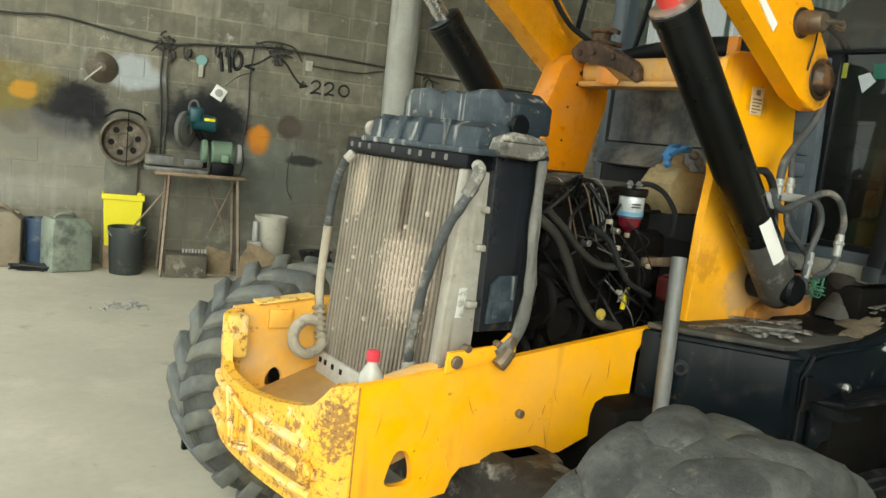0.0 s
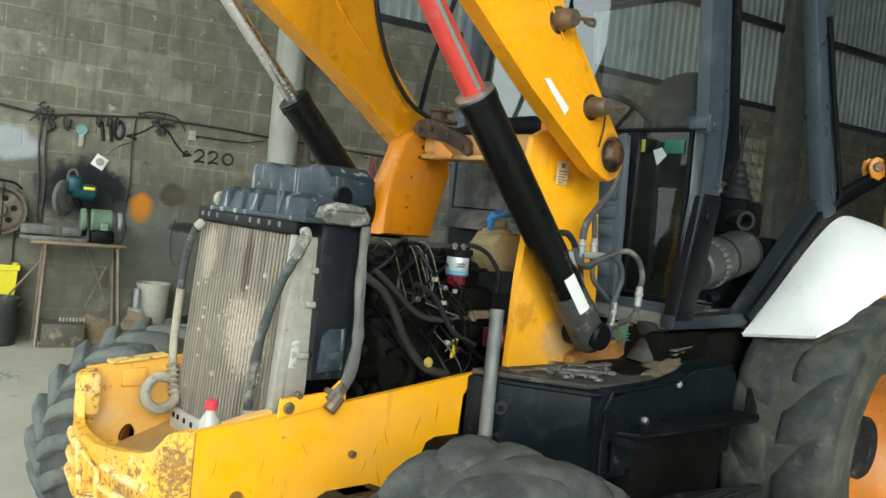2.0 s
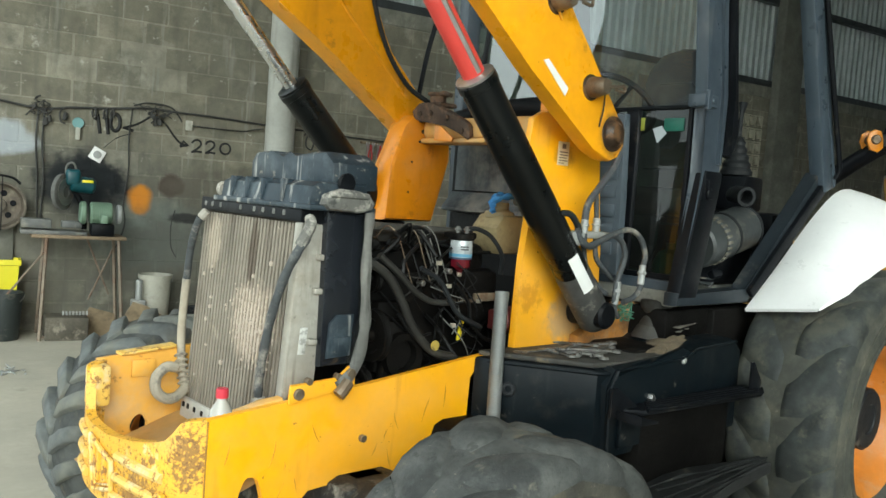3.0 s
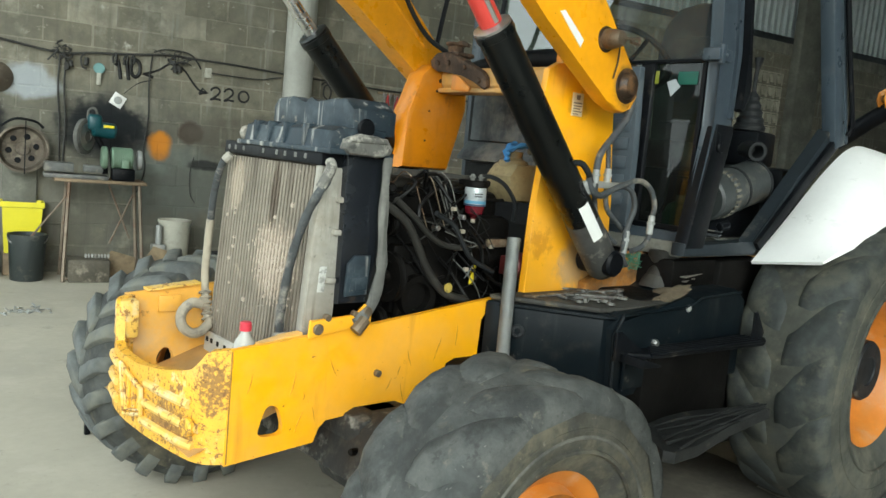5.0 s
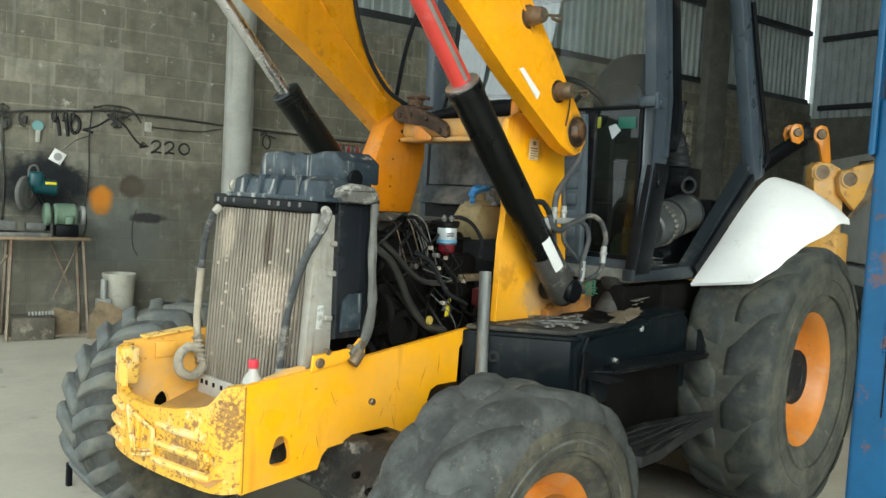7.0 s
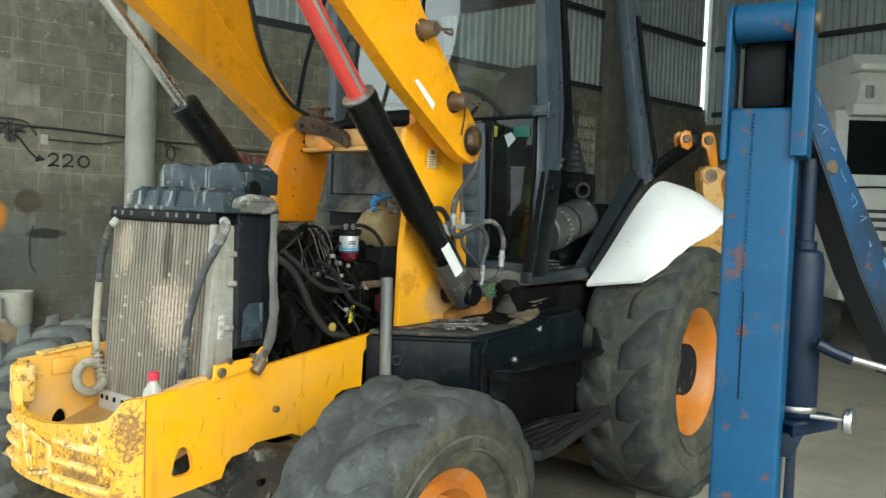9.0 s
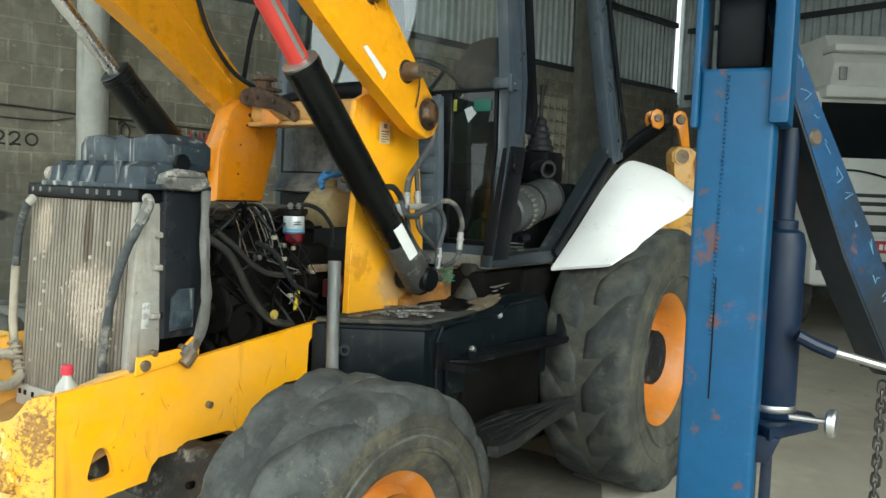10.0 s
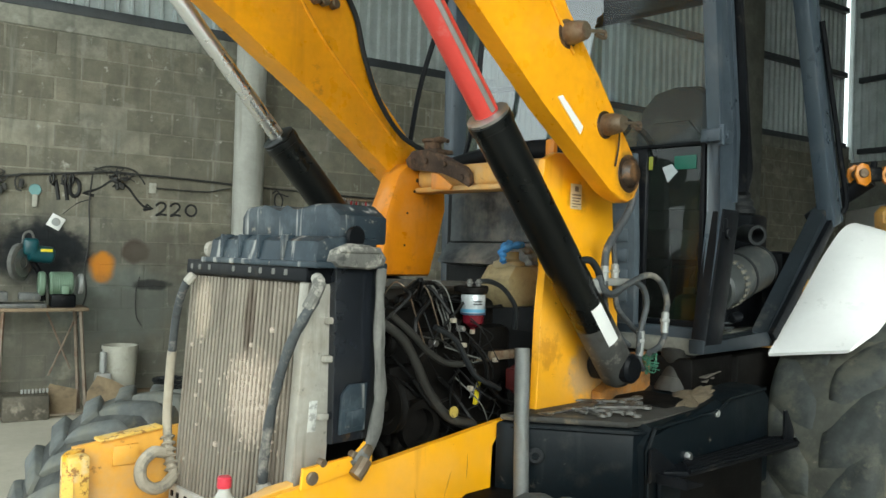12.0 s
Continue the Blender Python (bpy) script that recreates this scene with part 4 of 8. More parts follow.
box(bm, (1.86, 1.72, 1.08), (2.02, 1.732, 1.10), 0.003)
part("bracket_strip", bm, PINMETAL, engine, "rusty bracket strip")
rng = random.Random(77)
for i in range(12):
    x0, z0 = rng.uniform(1.66, 1.98), rng.uniform(1.02, 1.3)
    pts = [(x0, 1.70, z0)]
    for k in range(3):
        pts.append((pts[-1][0] + rng.uniform(-0.05, 0.08), rng.uniform(1.65, 1.69), pts[-1][2] - rng.uniform(0.0, 0.1)))
    bm = nb()
    tube(bm, pts, 0.0022, 5, step=5)
    part("thin_wire", bm, GALVDUST if i % 4 == 0 else WIRE, engine)
# fuel filter with a pale label and a red drain bowl
FX, FY, FR = 1.961, 1.75, 0.0405
FM = Matrix.Translation((FX, FY, 0))
bm = nb()
lathe(bm, [(0, 1.244), (FR - 0.004, 1.244), (FR, 1.25), (FR, 1.306), (FR - 0.003, 1.312), (0, 1.313)], FM, 28)
filt = part("fuel_filter", bm, pmat("filter_label_white", (0.4, 0.43, 0.44), 0.3, metal=0.2, var=0.1, patches=((GRIME, 18, 0.58, 0.7, 0.6, 0.5),)), loader, "white canister fuel filter")
for z0, z1, c, nm in ((1.244, 1.25, (0.03, 0.05, 0.1), "navy_band"), (1.252, 1.263, (0.1, 0.28, 0.42), "blue_band")):
    bm = nb()
    lathe(bm, [(FR - 0.001, z0), (FR + 0.0008, z0), (FR + 0.0008, z1), (FR - 0.001, z1)], FM, 28, True)
    part(nm, bm, pmat(nm, c, 0.4), filt)
for k in range(2):
    bm = nb()
    for q in range(6):
        a = -2.3 + 0.13 * q
        rod(bm, FM @ Vector(((FR - 0.001) * math.cos(a), (FR - 0.001) * math.sin(a), 1.288 - 0.009 * k)), FM @ Vector(((FR + 0.001) * math.cos(a), (FR + 0.001) * math.sin(a), 1.288 - 0.009 * k)), 0.0032, 6, 0.0005)
    part("print_bar", bm, pmat("dark_print", (0.03, 0.03, 0.035), 0.5), filt)
bm = nb()
lathe(bm, [(0, 1.195), (0.009, 1.195), (0.011, 1.2), (0.022, 1.204), (0.034, 1.216), (0.038, 1.243), (0, 1.2445)], FM, 24)
bowl = part("drain_bowl", bm, pmat("red_bowl", (0.12, 0.008, 0.016), 0.2, bump=0), filt, "dark red drain bowl")
bm = nb()
rod(bm, FM @ Vector((0, 0, 1.195)), FM @ Vector((0, 0, 1.18)), 0.009, 8, 0.002)
part("drain_screw", bm, CLOTHHOSE, bowl)
bm = nb()
rod(bm, FM @ Vector((0, 0, 1.311)), FM @ Vector((0, 0, 1.336)), 0.046, 24)
box(bm, (FX - 0.045, FY - 0.01, 1.316), (FX + 0.065, FY + 0.05, 1.338), 0.006)
part("filter_head", bm, SOOT, filt, "black filter head")
for dx in (-0.03, 0.012):
    bm = nb()
    rod(bm, FM @ Vector((dx, -0.01, 1.334)), FM @ Vector((dx, -0.01, 1.36)), 0.008, 8)
    rod(bm, FM @ Vector((dx, -0.01, 1.345)), FM @ Vector((dx, -0.01, 1.352)), 0.013, 6)
    part("banjo_bolt", bm, GALVDUST, filt)
bm = nb()
tube(bm, [(FX + 0.012, FY - 0.01, 1.352), (FX + 0.06, FY - 0.02, 1.352), (FX + 0.12, FY - 0.03, 1.325), (FX + 0.17, FY - 0.04, 1.26), (FX + 0.19, FY - 0.02, 1.19)], 0.0085, 8)
part("fuel_hose", bm, HOSE, filt)
bm = nb()
box(bm, (1.94, 1.705, 0.955), (1.958, 1.715, 1.035), 0.004, Matrix.Translation((1.95, 1.71, 1.0)) @ Matrix.Rotation(radians(10), 4, "Y") @ Matrix.Translation((-1.95, -1.71, -1.0)))
part("dipstick_tag", bm, pmat("yellow_tag", (0.75, 0.6, 0.02), 0.5), loader, "yellow handwritten tag")
bm = nb()
rod(bm, (2.08, 1.66, 1.03), (2.16, 1.66, 1.03), 0.05, 18, 0.008)
box(bm, (2.05, 1.62, 1.0), (2.08, 1.68, 1.07), 0.006)
part("fuel_pump", bm, pmat("dull_red_casting", (0.1, 0.016, 0.016), 0.5, var=0.2), loader, "dull red pump body")
# reservoir and firewall
bm = nb()
prism(bm, [(2.125, 1.29), (2.15, 1.262), (2.34, 1.262), (2.36, 1.29), (2.355, 1.37), (2.30, 1.408), (2.15, 1.408), (2.112, 1.36)], 1.73, 1.87, "y", 0.02)
res = part("reservoir", bm, TANPLASTIC, loader, "yellowed plastic fluid reservoir")
bm = nb()
lathe(bm, [(0, 1.395), (0.055, 1.395), (0.058, 1.405), (0.055, 1.418), (0.04, 1.424), (0.034, 1.43), (0.034, 1.455), (0, 1.456)], Matrix.Translation((2.192, 1.80, 0)), 22)
part("filler_neck", bm, TANPLASTIC, res)
BLUERAG = pmat("blue_rag", (0.05, 0.2, 0.45), 0.9, var=0.2, bump=0.5)
bm = nb()
for pts_ in ([(2.12, 1.79, 1.448), (2.15, 1.765, 1.468), (2.19, 1.76, 1.478), (2.225, 1.77, 1.48)], [(2.13, 1.78, 1.462), (2.17, 1.79, 1.482), (2.21, 1.80, 1.476)], [(2.125, 1.77, 1.452), (2.118, 1.765, 1.43), (2.124, 1.762, 1.415)]):
    tube(bm, pts_, 0.012, 7, radii=lambda t: 0.011 * (0.6 + 0.7 * abs(math.sin(7 * t))))
lone("rag", bm, BLUERAG, "crumpled blue rag on the reservoir", "rag")
bm = nb()
tube(bm, [(2.235, 1.775, 1.47), (2.27, 1.77, 1.455), (2.29, 1.77, 1.43), (2.31, 1.77, 1.415)], 0.014, 7, radii=lambda t: 0.013 * (0.7 + 0.6 * abs(math.sin(9 * t))))
lone("rag", bm, pmat("grey_dirty_cloth", (0.2, 0.2, 0.19), 0.95, var=0.3, bump=0.6), "crumpled grey cloth beside the blue rag", "rag")
bm = nb()
box(bm, (2.57, 1.72, 0.95), (2.6, 2.5, 1.80), 0.01)
FIREMAT = pmat("slate_blue_firewall", (0.085, 0.098, 0.108), 0.6, var=0.3, patches=((DUST, 4, 0.48, 0.7, 0.9, 0.45), ((0.015, 0.017, 0.02), 5, 0.5, 0.66, 0.8, 0.8)), drip=((0.02, 0.022, 0.025), 16, 0.54, 0.66, 0.6))
fire = part("firewall", bm, BLACK, loader, "dark firewall")
for name_, poly in (("firewall_panel", [(2.572, 1.74), (2.555, 1.74), (2.552, 1.50), (2.572, 1.495)]), ("cowl_ledge", [(2.572, 1.492), (2.54, 1.492), (2.478, 1.42), (2.478, 1.405), (2.572, 1.395)]), ("lower_panel", [(2.572, 1.39), (2.555, 1.39), (2.55, 1.14), (2.572, 1.14)])):
    bm = nb()
    prism(bm, poly, 1.72, 2.46, "y", 0.006)
    part(name_, bm, BLACK if name_ == "lower_panel" else FIREMAT, fire, "" if name_ == "lower_panel" else "dusty slate-blue cab panel")

# ---- loader towers, cross tube, arms ----
GREASE = pmat("dark_grease", (0.03, 0.018, 0.01), 0.4, var=0.3, patches=(((0.16, 0.08, 0.03), 18, 0.5, 0.62, 0.7, 0.7),))
tower_out = [(2.083, 0.9), (2.097, 1.248), (2.12, 1.41), (2.075, 1.566), (2.097, 1.757), (2.15, 1.785), (2.214, 1.791), (2.33, 1.74), (2.470, 1.700), (2.490, 1.640), (2.508, 1.460), (2.535, 1.300), (2.550, 1.000), (2.550, 0.900)]
bm = nb()
prism(bm, tower_out, 1.575, 1.605, "y", 0.006)
tower = part("loader_tower", bm, YELLOW, loader, "yellow loader tower plate")
bm = nb()
box(bm, (2.235, 1.571, 1.605), (2.295, 1.5745, 1.69), 0.001)
warning = part("warning_label", bm, pmat("cream_label", (0.66, 0.52, 0.3), 0.6, var=0.08), tower, "faded cream warning label with dark lines")
LABELINK = pmat("brown_label_print", (0.2, 0.14, 0.08), 0.7, var=0.2)
for z0, z1, x0, x1 in ((1.665, 1.682, 2.255, 2.275), (1.65, 1.655, 2.242, 2.288), (1.64, 1.644, 2.242, 2.288), (1.63, 1.634, 2.242, 2.28), (1.62, 1.624, 2.242, 2.288), (1.611, 1.614, 2.242, 2.27)):
    bm = nb()
    box(bm, (x0, 1.5695, z0), (x1, 1.5712, z1), 0)
    part("print_bar", bm, LABELINK, warning)
# the far tower: a folded box sheet with an outer plate behind it
bm = nb()
prism(bm, [(2.075, 1.345), (2.085, 1.58), (2.15, 1.755), (2.20, 1.80), (2.26, 1.81), (2.42, 1.755), (2.425, 1.62), (2.345, 1.345)], 2.355, 2.475, "y", 0.028)
tower_far = part("loader_tower", bm, ORANGE, loader, "orange folded loader tower with rust at its top")
bm = nb()
prism(bm, [(2.10, 1.56), (2.19, 1.765), (2.245, 1.812), (2.31, 1.825), (2.44, 1.77), (2.42, 1.5), (2.2, 1.5)], 2.483, 2.497, "y", 0.004)
part("tower_plate", bm, ORANGE, tower_far)
bm = nb()
tube(bm, [(2.10, 2.482, 1.56), (2.19, 2.482, 1.765), (2.245, 2.482, 1.812), (2.31, 2.482, 1.825)], 0.005, 6, smooth=False)
part("worn_edge", bm, RIBPAINT, tower_far)
for x, z, r in ((2.25, 1.735, 0.009), (2.235, 1.69, 0.006), (2.20, 1.60, 0.005), (2.19, 1.47, 0.005), (2.262, 1.76, 0.007)):
    bm = nb()
    rod(bm, (x, 2.36, z), (x, 2.351, z), r, 10, 0.001)
    part("bolt_hole", bm, GREASE, tower_far)
bm = nb()
box(bm, (2.245, 1.6, 1.70), (2.335, 2.36, 1.79), 0.03, seg=4)
box(bm, (2.238, 1.6, 1.684), (2.34, 2.36, 1.706), 0.009)
cross = part("cross_tube", bm, pmat("scuffed_cross_tube_paint", (0.66, 0.36, 0.09), 0.55, var=0.12, patches=(((0.5, 0.36, 0.2), 5, 0.42, 0.62, 0.8, 0.75), (RUST, 12, 0.58, 0.68, 0.8, 0.7))), loader, "scuffed orange cross tube")
CRUSTED = pmat("rust_crusted_lever", (0.085, 0.055, 0.038), 0.85, var=0.35, grain=60, bump=1.0, patches=(((0.2, 0.12, 0.07), 14, 0.5, 0.64, 0.9, 0.7), ((0.025, 0.02, 0.016), 9, 0.52, 0.66, 0.9, 0.7)))
TILTED = Matrix.Translation((2.215, 2.2, 1.80)) @ Matrix.Rotation(radians(-14), 4, "Y") @ Matrix.Translation((-2.215, -2.2, -1.80))
bm = nb()
prism(bm, [(2.375, 1.82), (2.33, 1.85), (2.24, 1.852), (2.16, 1.818), (2.05, 1.77), (2.03, 1.745), (2.032, 1.705), (2.05, 1.695), (2.10, 1.735), (2.17, 1.762), (2.26, 1.775), (2.33, 1.77), (2.37, 1.79)], 2.20, 2.228, "x", 0.008, TILTED)
box(bm, (2.205, 2.20, 1.835), (2.30, 2.34, 1.852), 0.006)
for yy, zz in ((2.07, 1.735), (2.15, 1.79), (2.25, 1.81), (2.32, 1.81)):
    rod(bm, TILTED @ Vector((2.205, yy, zz)), TILTED @ Vector((2.19, yy, zz)), 0.012, 8, 0.003)
lever_bracket = part("lever_bracket", bm, CRUSTED, cross, "rust-crusted lever bracket")
bm = nb()
lathe(bm, [(0, 0), (0.03, 0), (0.034, 0.01), (0.034, 0.03), (0.045, 0.035), (0.045, 0.045), (0, 0.05)], Matrix.Translation((2.25, 2.27, 1.85)), 16)
tube(bm, [(2.24, 2.27, 1.885), (2.22, 2.2, 1.89), (2.215, 2.15, 1.875)], 0.009, 6)
part("pivot_cap", bm, CRUSTED, lever_bracket)
bm = nb()
prism(bm, [(2.21, 1.755), (2.21, 1.69), (2.105, 1.684), (2.095, 1.70), (2.17, 1.748)], 2.19, 2.2, "x", 0.002)
part("gusset", bm, ORANGE, cross, "orange gusset under the lever")
bm = nb()
box(bm, (2.35, 1.74, 1.80), (2.375, 1.78, 1.87), 0.006)
part("lug", bm, ORANGE, cross)
bm = nb()
tube(bm, [(2.5, 1.62, 1.78), (2.5, 1.75, 1.83), (2.5, 1.95, 1.85), (2.5, 2.2, 1.84), (2.5, 2.45, 1.80)], 0.05, 12)
box(bm, (2.5, 1.6, 1.74), (2.56, 2.45, 1.83), 0.02)
part("scuttle", bm, BLACK, loader, "black windscreen scuttle")


def loader_arm(outline, y0, y1, mat_, label):
    bm = nb()
    prism(bm, outline, y0, y1, "y", 0.01)
    return part("loader_arm", bm, mat_, loader, label)


near_arm = loader_arm([(2.30, 1.635), (2.24, 1.662), (1.894, 1.882), (1.6, 2.098), (1.2, 2.41), (0.85, 2.70), (1.05, 3.05), (1.45, 2.88), (1.76, 2.52), (1.981, 2.2), (2.162, 2.01), (2.355, 1.80), (2.405, 1.75), (2.415, 1.69), (2.385, 1.645), (2.345, 1.628)],
                      1.42, 1.485, ARMPAINT, "yellow loader arm raised in front of the cab")
far_arm = loader_arm([(2.30, 1.68), (2.2, 1.74), (1.836, 1.988), (1.452, 2.215), (1.34, 2.28), (1.0, 2.47), (0.7, 2.65), (0.95, 3.0), (1.5, 3.05), (1.86, 2.75), (1.934, 2.427), (1.968, 2.335), (2.061, 2.115), (2.106, 2.058), (2.318, 1.857), (2.38, 1.78), (2.37, 1.70)],
                     mirror_y(1.53), mirror_y(1.42), ARMPAINT, "yellow loader arm")
bm = nb()
tube(bm, [(2.02, 1.418, 2.06), (1.9, 1.418, 2.2), (1.7, 1.418, 2.42)], 0.006, 6)
part("weld_seam", bm, ARMPAINT, near_arm)
bm = nb()
tube(bm, [(2.2, 2.428, 1.88), (2.0, 2.428, 2.06), (1.8, 2.428, 2.25), (1.6, 2.428, 2.5)], 0.006, 6)
part("weld_seam", bm, ARMPAINT, far_arm)
bm = nb()
prism(bm, [(1.948, 1.918), (1.97, 1.926), (2.079, 1.846), (2.065, 1.82)], 1.4165, 1.4195, "y", 0)
part("white_sticker", bm, DECAL, near_arm, "peeling white sticker")


def pin(parent, x, z, y0, y1, r, metal=PINMETAL):
    bm = nb()
    lathe(bm, [(0, 0), (r, 0), (r * 1.05, 0.01), (r * 1.0, abs(y1 - y0) * 0.5), (r * 0.82, abs(y1 - y0) - 0.006), (r * 0.7, abs(y1 - y0)), (0, abs(y1 - y0))], axis_matrix((x, y0, z), (x, y1, z)), 24)
    return part("pin", bm, metal, parent, "rusty greased pivot pin")


pin(near_arm, 2.345, 1.725, 1.425, 1.395, 0.046, GREASE)
pin(near_arm, 2.2, 1.868, 1.425, 1.35, 0.034)
pin(near_arm, 1.99, 2.115, 1.425, 1.35, 0.034)
for x, z in ((2.2, 1.868), (1.99, 2.115)):
    bm = nb()
    tube(bm, [(x + 0.005, 1.352, z), (x + 0.05, 1.345, z + 0.005), (x + 0.085, 1.345, z + 0.01), (x + 0.085, 1.345, z - 0.008), (x + 0.04, 1.345, z - 0.006)], 0.006, 6)
    part("locking_pin", bm, PINMETAL, near_arm)
bm = nb()
tube(bm, [(2.255, 1.40, 1.86), (2.265, 1.41, 1.8), (2.25, 1.41, 1.74)], 0.003, 5)
part("pin_wire", bm, HOSE, near_arm)
bm = nb()
tube(bm, [(1.875, 2.415, 2.46), (1.955, 2.415, 2.35), (2.0, 2.41, 2.2), (2.078, 2.41, 2.045), (2.19, 2.40, 1.92), (2.30, 2.36, 1.855)], 0.0105, 10)
part("arm_hose", bm, HOSE, far_arm, "black hydraulic hose along the arm")


for x in (1.765, 1.803, 1.85):
    bm = nb()
    rod(bm, (x, 2.43, 2.37), (x, 2.395, 2.37), 0.018, 8, 0.004)
    part("arm_bolt", bm, PINMETAL, far_arm)
bm = nb()
tube(bm, [(2.301, 2.477, 1.85), (2.333, 2.443, 2.154), (2.399, 2.373, 2.516), (2.42, 2.35, 2.72)], 0.011, 8)
part("prop_rod", bm, BLACK, loader, "thin black prop rod before the cab")
for x, z, r in ((2.345, 1.725, 0.064), (2.2, 1.868, 0.045), (1.99, 2.115, 0.045)):
    bm = nb()
    lathe(bm, [(r * 0.7, 0), (r, 0), (r * 0.97, 0.004), (r * 0.7, 0.005)], axis_matrix((x, 1.4205, z), (x, 1.3, z)), 24, True)
    part("grease_ring", bm, GREASE, near_arm)


def lift_cylinder(y, base, gland, rod_end, rod_mat, rod_label, mirror=False):
    b, g, e = Vector((base[0], y, base[1])), Vector((gland[0], y, gland[1])), Vector((rod_end[0], y, rod_end[1]))
    h = (g - b).length
    bm = nb()
    lathe(bm, [(0, -0.05), (0.05, -0.05), (0.062, -0.03), (0.062, h - 0.03), (0.066, h - 0.028), (0.066, h - 0.004), (0.06, h), (0.03, h)], axis_matrix(b, g), 32)
    cyl = part("lift_cylinder", bm, CYLBLACK, loader, "oily black hydraulic cylinder barrel")
    bm = nb()
    lathe(bm, [(0.06, h - 0.002), (0.064, h), (0.064, h + 0.008), (0.05, h + 0.014), (0.025, h + 0.014)], axis_matrix(b, g), 32)
    part("gland", bm, STEEL if y < C else CYLBLACK, cyl)
    bm = nb()
    rod(bm, g, e, 0.037 if y < C else 0.028, 24)
    r_ = part("piston_rod", bm, rod_mat, cyl, rod_label)
    bm = nb()
    rod(bm, b + Vector((0, -0.075, 0)), b + Vector((0, 0.09, 0)), 0.05, 20, 0.01)
    part("base_eye", bm, BLACK, cyl)
    return cyl, r_, b, g


cyl, red, b0, g0 = lift_cylinder(1.475, (2.386, 1.074), (1.708, 1.828), (1.02, 2.595), REDPRIMER, "red-painted piston rod")
axis = (g0 - b0).normalized()
side = axis.cross(Vector((0, 1, 0))).normalized()
for off, wid in ((0.004, 0.0145),):
    bm = nb()
    q = g0 + axis * 0.02 + Vector((0, -0.025, 0)) + side * off
    tube(bm, [q, q + axis * 0.9], wid, 8, smooth=False)
    part("bare_strip", bm, STEEL, red, "bare steel strip along the rod")
bm = nb()
lathe(bm, [(0.0625, 0.0), (0.0638, 0.002), (0.0638, 0.24), (0.0625, 0.245)], axis_matrix(b0 - axis * 0.03, g0), 32, True)
part("barrel_sleeve", bm, pmat("scuffed_grey_barrel", (0.07, 0.07, 0.066), 0.5, var=0.3, patches=(((0.35, 0.33, 0.28), 13, 0.56, 0.68, 0.8, 0.7), (GRIME, 8, 0.52, 0.66, 0.5, 0.7))), cyl, "scuffed grey lower barrel")
bm = nb()
M = Matrix.Translation(b0 + axis * 0.215) @ Matrix((axis, side, Vector((0, -1, 0)))).transposed().to_4x4()
n_ = 8
for k in range(n_):
    a0, a1 = -0.1 + k * 0.09, -0.1 + (k + 1) * 0.09
    vs = [bm.verts.new(M @ Vector((u, 0.0645 * math.sin(a), 0.0645 * math.cos(a)))) for u, a in ((-0.075, a0), (0.085, a0), (0.085, a1), (-0.075, a1))]
    bm.faces.new(vs)
bmesh.ops.remove_doubles(bm, verts=bm.verts, dist=0.0005)
part("white_decal", bm, DECAL, cyl, "scratched white decal")
lift_cylinder(mirror_y(1.475), (2.45, 1.075), (1.672, 1.845), (0.95, 2.58), CHROME, "bright chromed piston rod")

# ---- hydraulic hoses at the near tower foot ----
for pts, r, m in (
        ([(2.203, 1.42, 1.356), (2.253, 1.416, 1.327), (2.311, 1.412, 1.345), (2.388, 1.408, 1.373), (2.47, 1.404, 1.389), (2.538, 1.4, 1.362), (2.573, 1.396, 1.297), (2.557, 1.392, 1.248), (2.547, 1.388, 1.18), (2.505, 1.384, 1.144), (2.437, 1.38, 1.127)], 0.0105, DUSTHOSE),
        ([(2.192, 1.42, 1.383), (2.22, 1.42, 1.338), (2.275, 1.42, 1.323), (2.34, 1.42, 1.35), (2.397, 1.42, 1.365), (2.455, 1.42, 1.342), (2.48, 1.42, 1.287), (2.455, 1.42, 1.22), (2.44, 1.42, 1.173), (2.444, 1.42, 1.095), (2.471, 1.42, 1.065)], 0.0105, DUSTHOSE),
        ([(2.447, 1.46, 1.753), (2.429, 1.458, 1.635), (2.351, 1.456, 1.544), (2.285, 1.454, 1.475), (2.269, 1.452, 1.41), (2.267, 1.45, 1.336)], 0.013, DUSTHOSE),
        ([(2.371, 1.49, 1.506), (2.376, 1.484, 1.42), (2.371, 1.478, 1.353), (2.38, 1.472, 1.276), (2.443, 1.466, 1.223), (2.5, 1.46, 1.182)], 0.0095, DUSTHOSE),
        ([(2.094, 1.43, 1.43), (2.154, 1.43, 1.433), (2.196, 1.43, 1.404), (2.217, 1.43, 1.368)], 0.0115, HOSE),
        ([(2.282, 1.46, 1.326), (2.309, 1.46, 1.247), (2.387, 1.46, 1.175), (2.441, 1.46, 1.145)], 0.0095, DUSTHOSE)):
    bm = nb()
    tube(bm, pts, r, 10)
    part("hydraulic_hose", bm, m, loader, "dusty hydraulic hose")
bm = nb()
box(bm, (2.17, 1.42, 1.325), (2.235, 1.5, 1.375), 0.008)
box(bm, (2.25, 1.44, 1.35), (2.41, 1.5, 1.375), 0.006)
part("hose_manifold", bm, GALV, loader, "dusty grey hose manifold")
for p, q in (((2.560, 1.393, 1.262), (2.549, 1.389, 1.187)), ((2.449, 1.42, 1.2), (2.443, 1.42, 1.111)), ((2.269, 1.452, 1.419), (2.267, 1.45, 1.364)), ((2.377, 1.484, 1.424), (2.371, 1.479, 1.362))):
    bm = nb()
    d_ = Vector(q) - Vector(p)
    rod(bm, p, q, 0.0135, 12)
    rod(bm, Vector(p) + d_ * 0.3, Vector(p) + d_ * 0.5, 0.017, 6)
    part("hose_ferrule", bm, GALV, loader)
rng = random.Random(3)
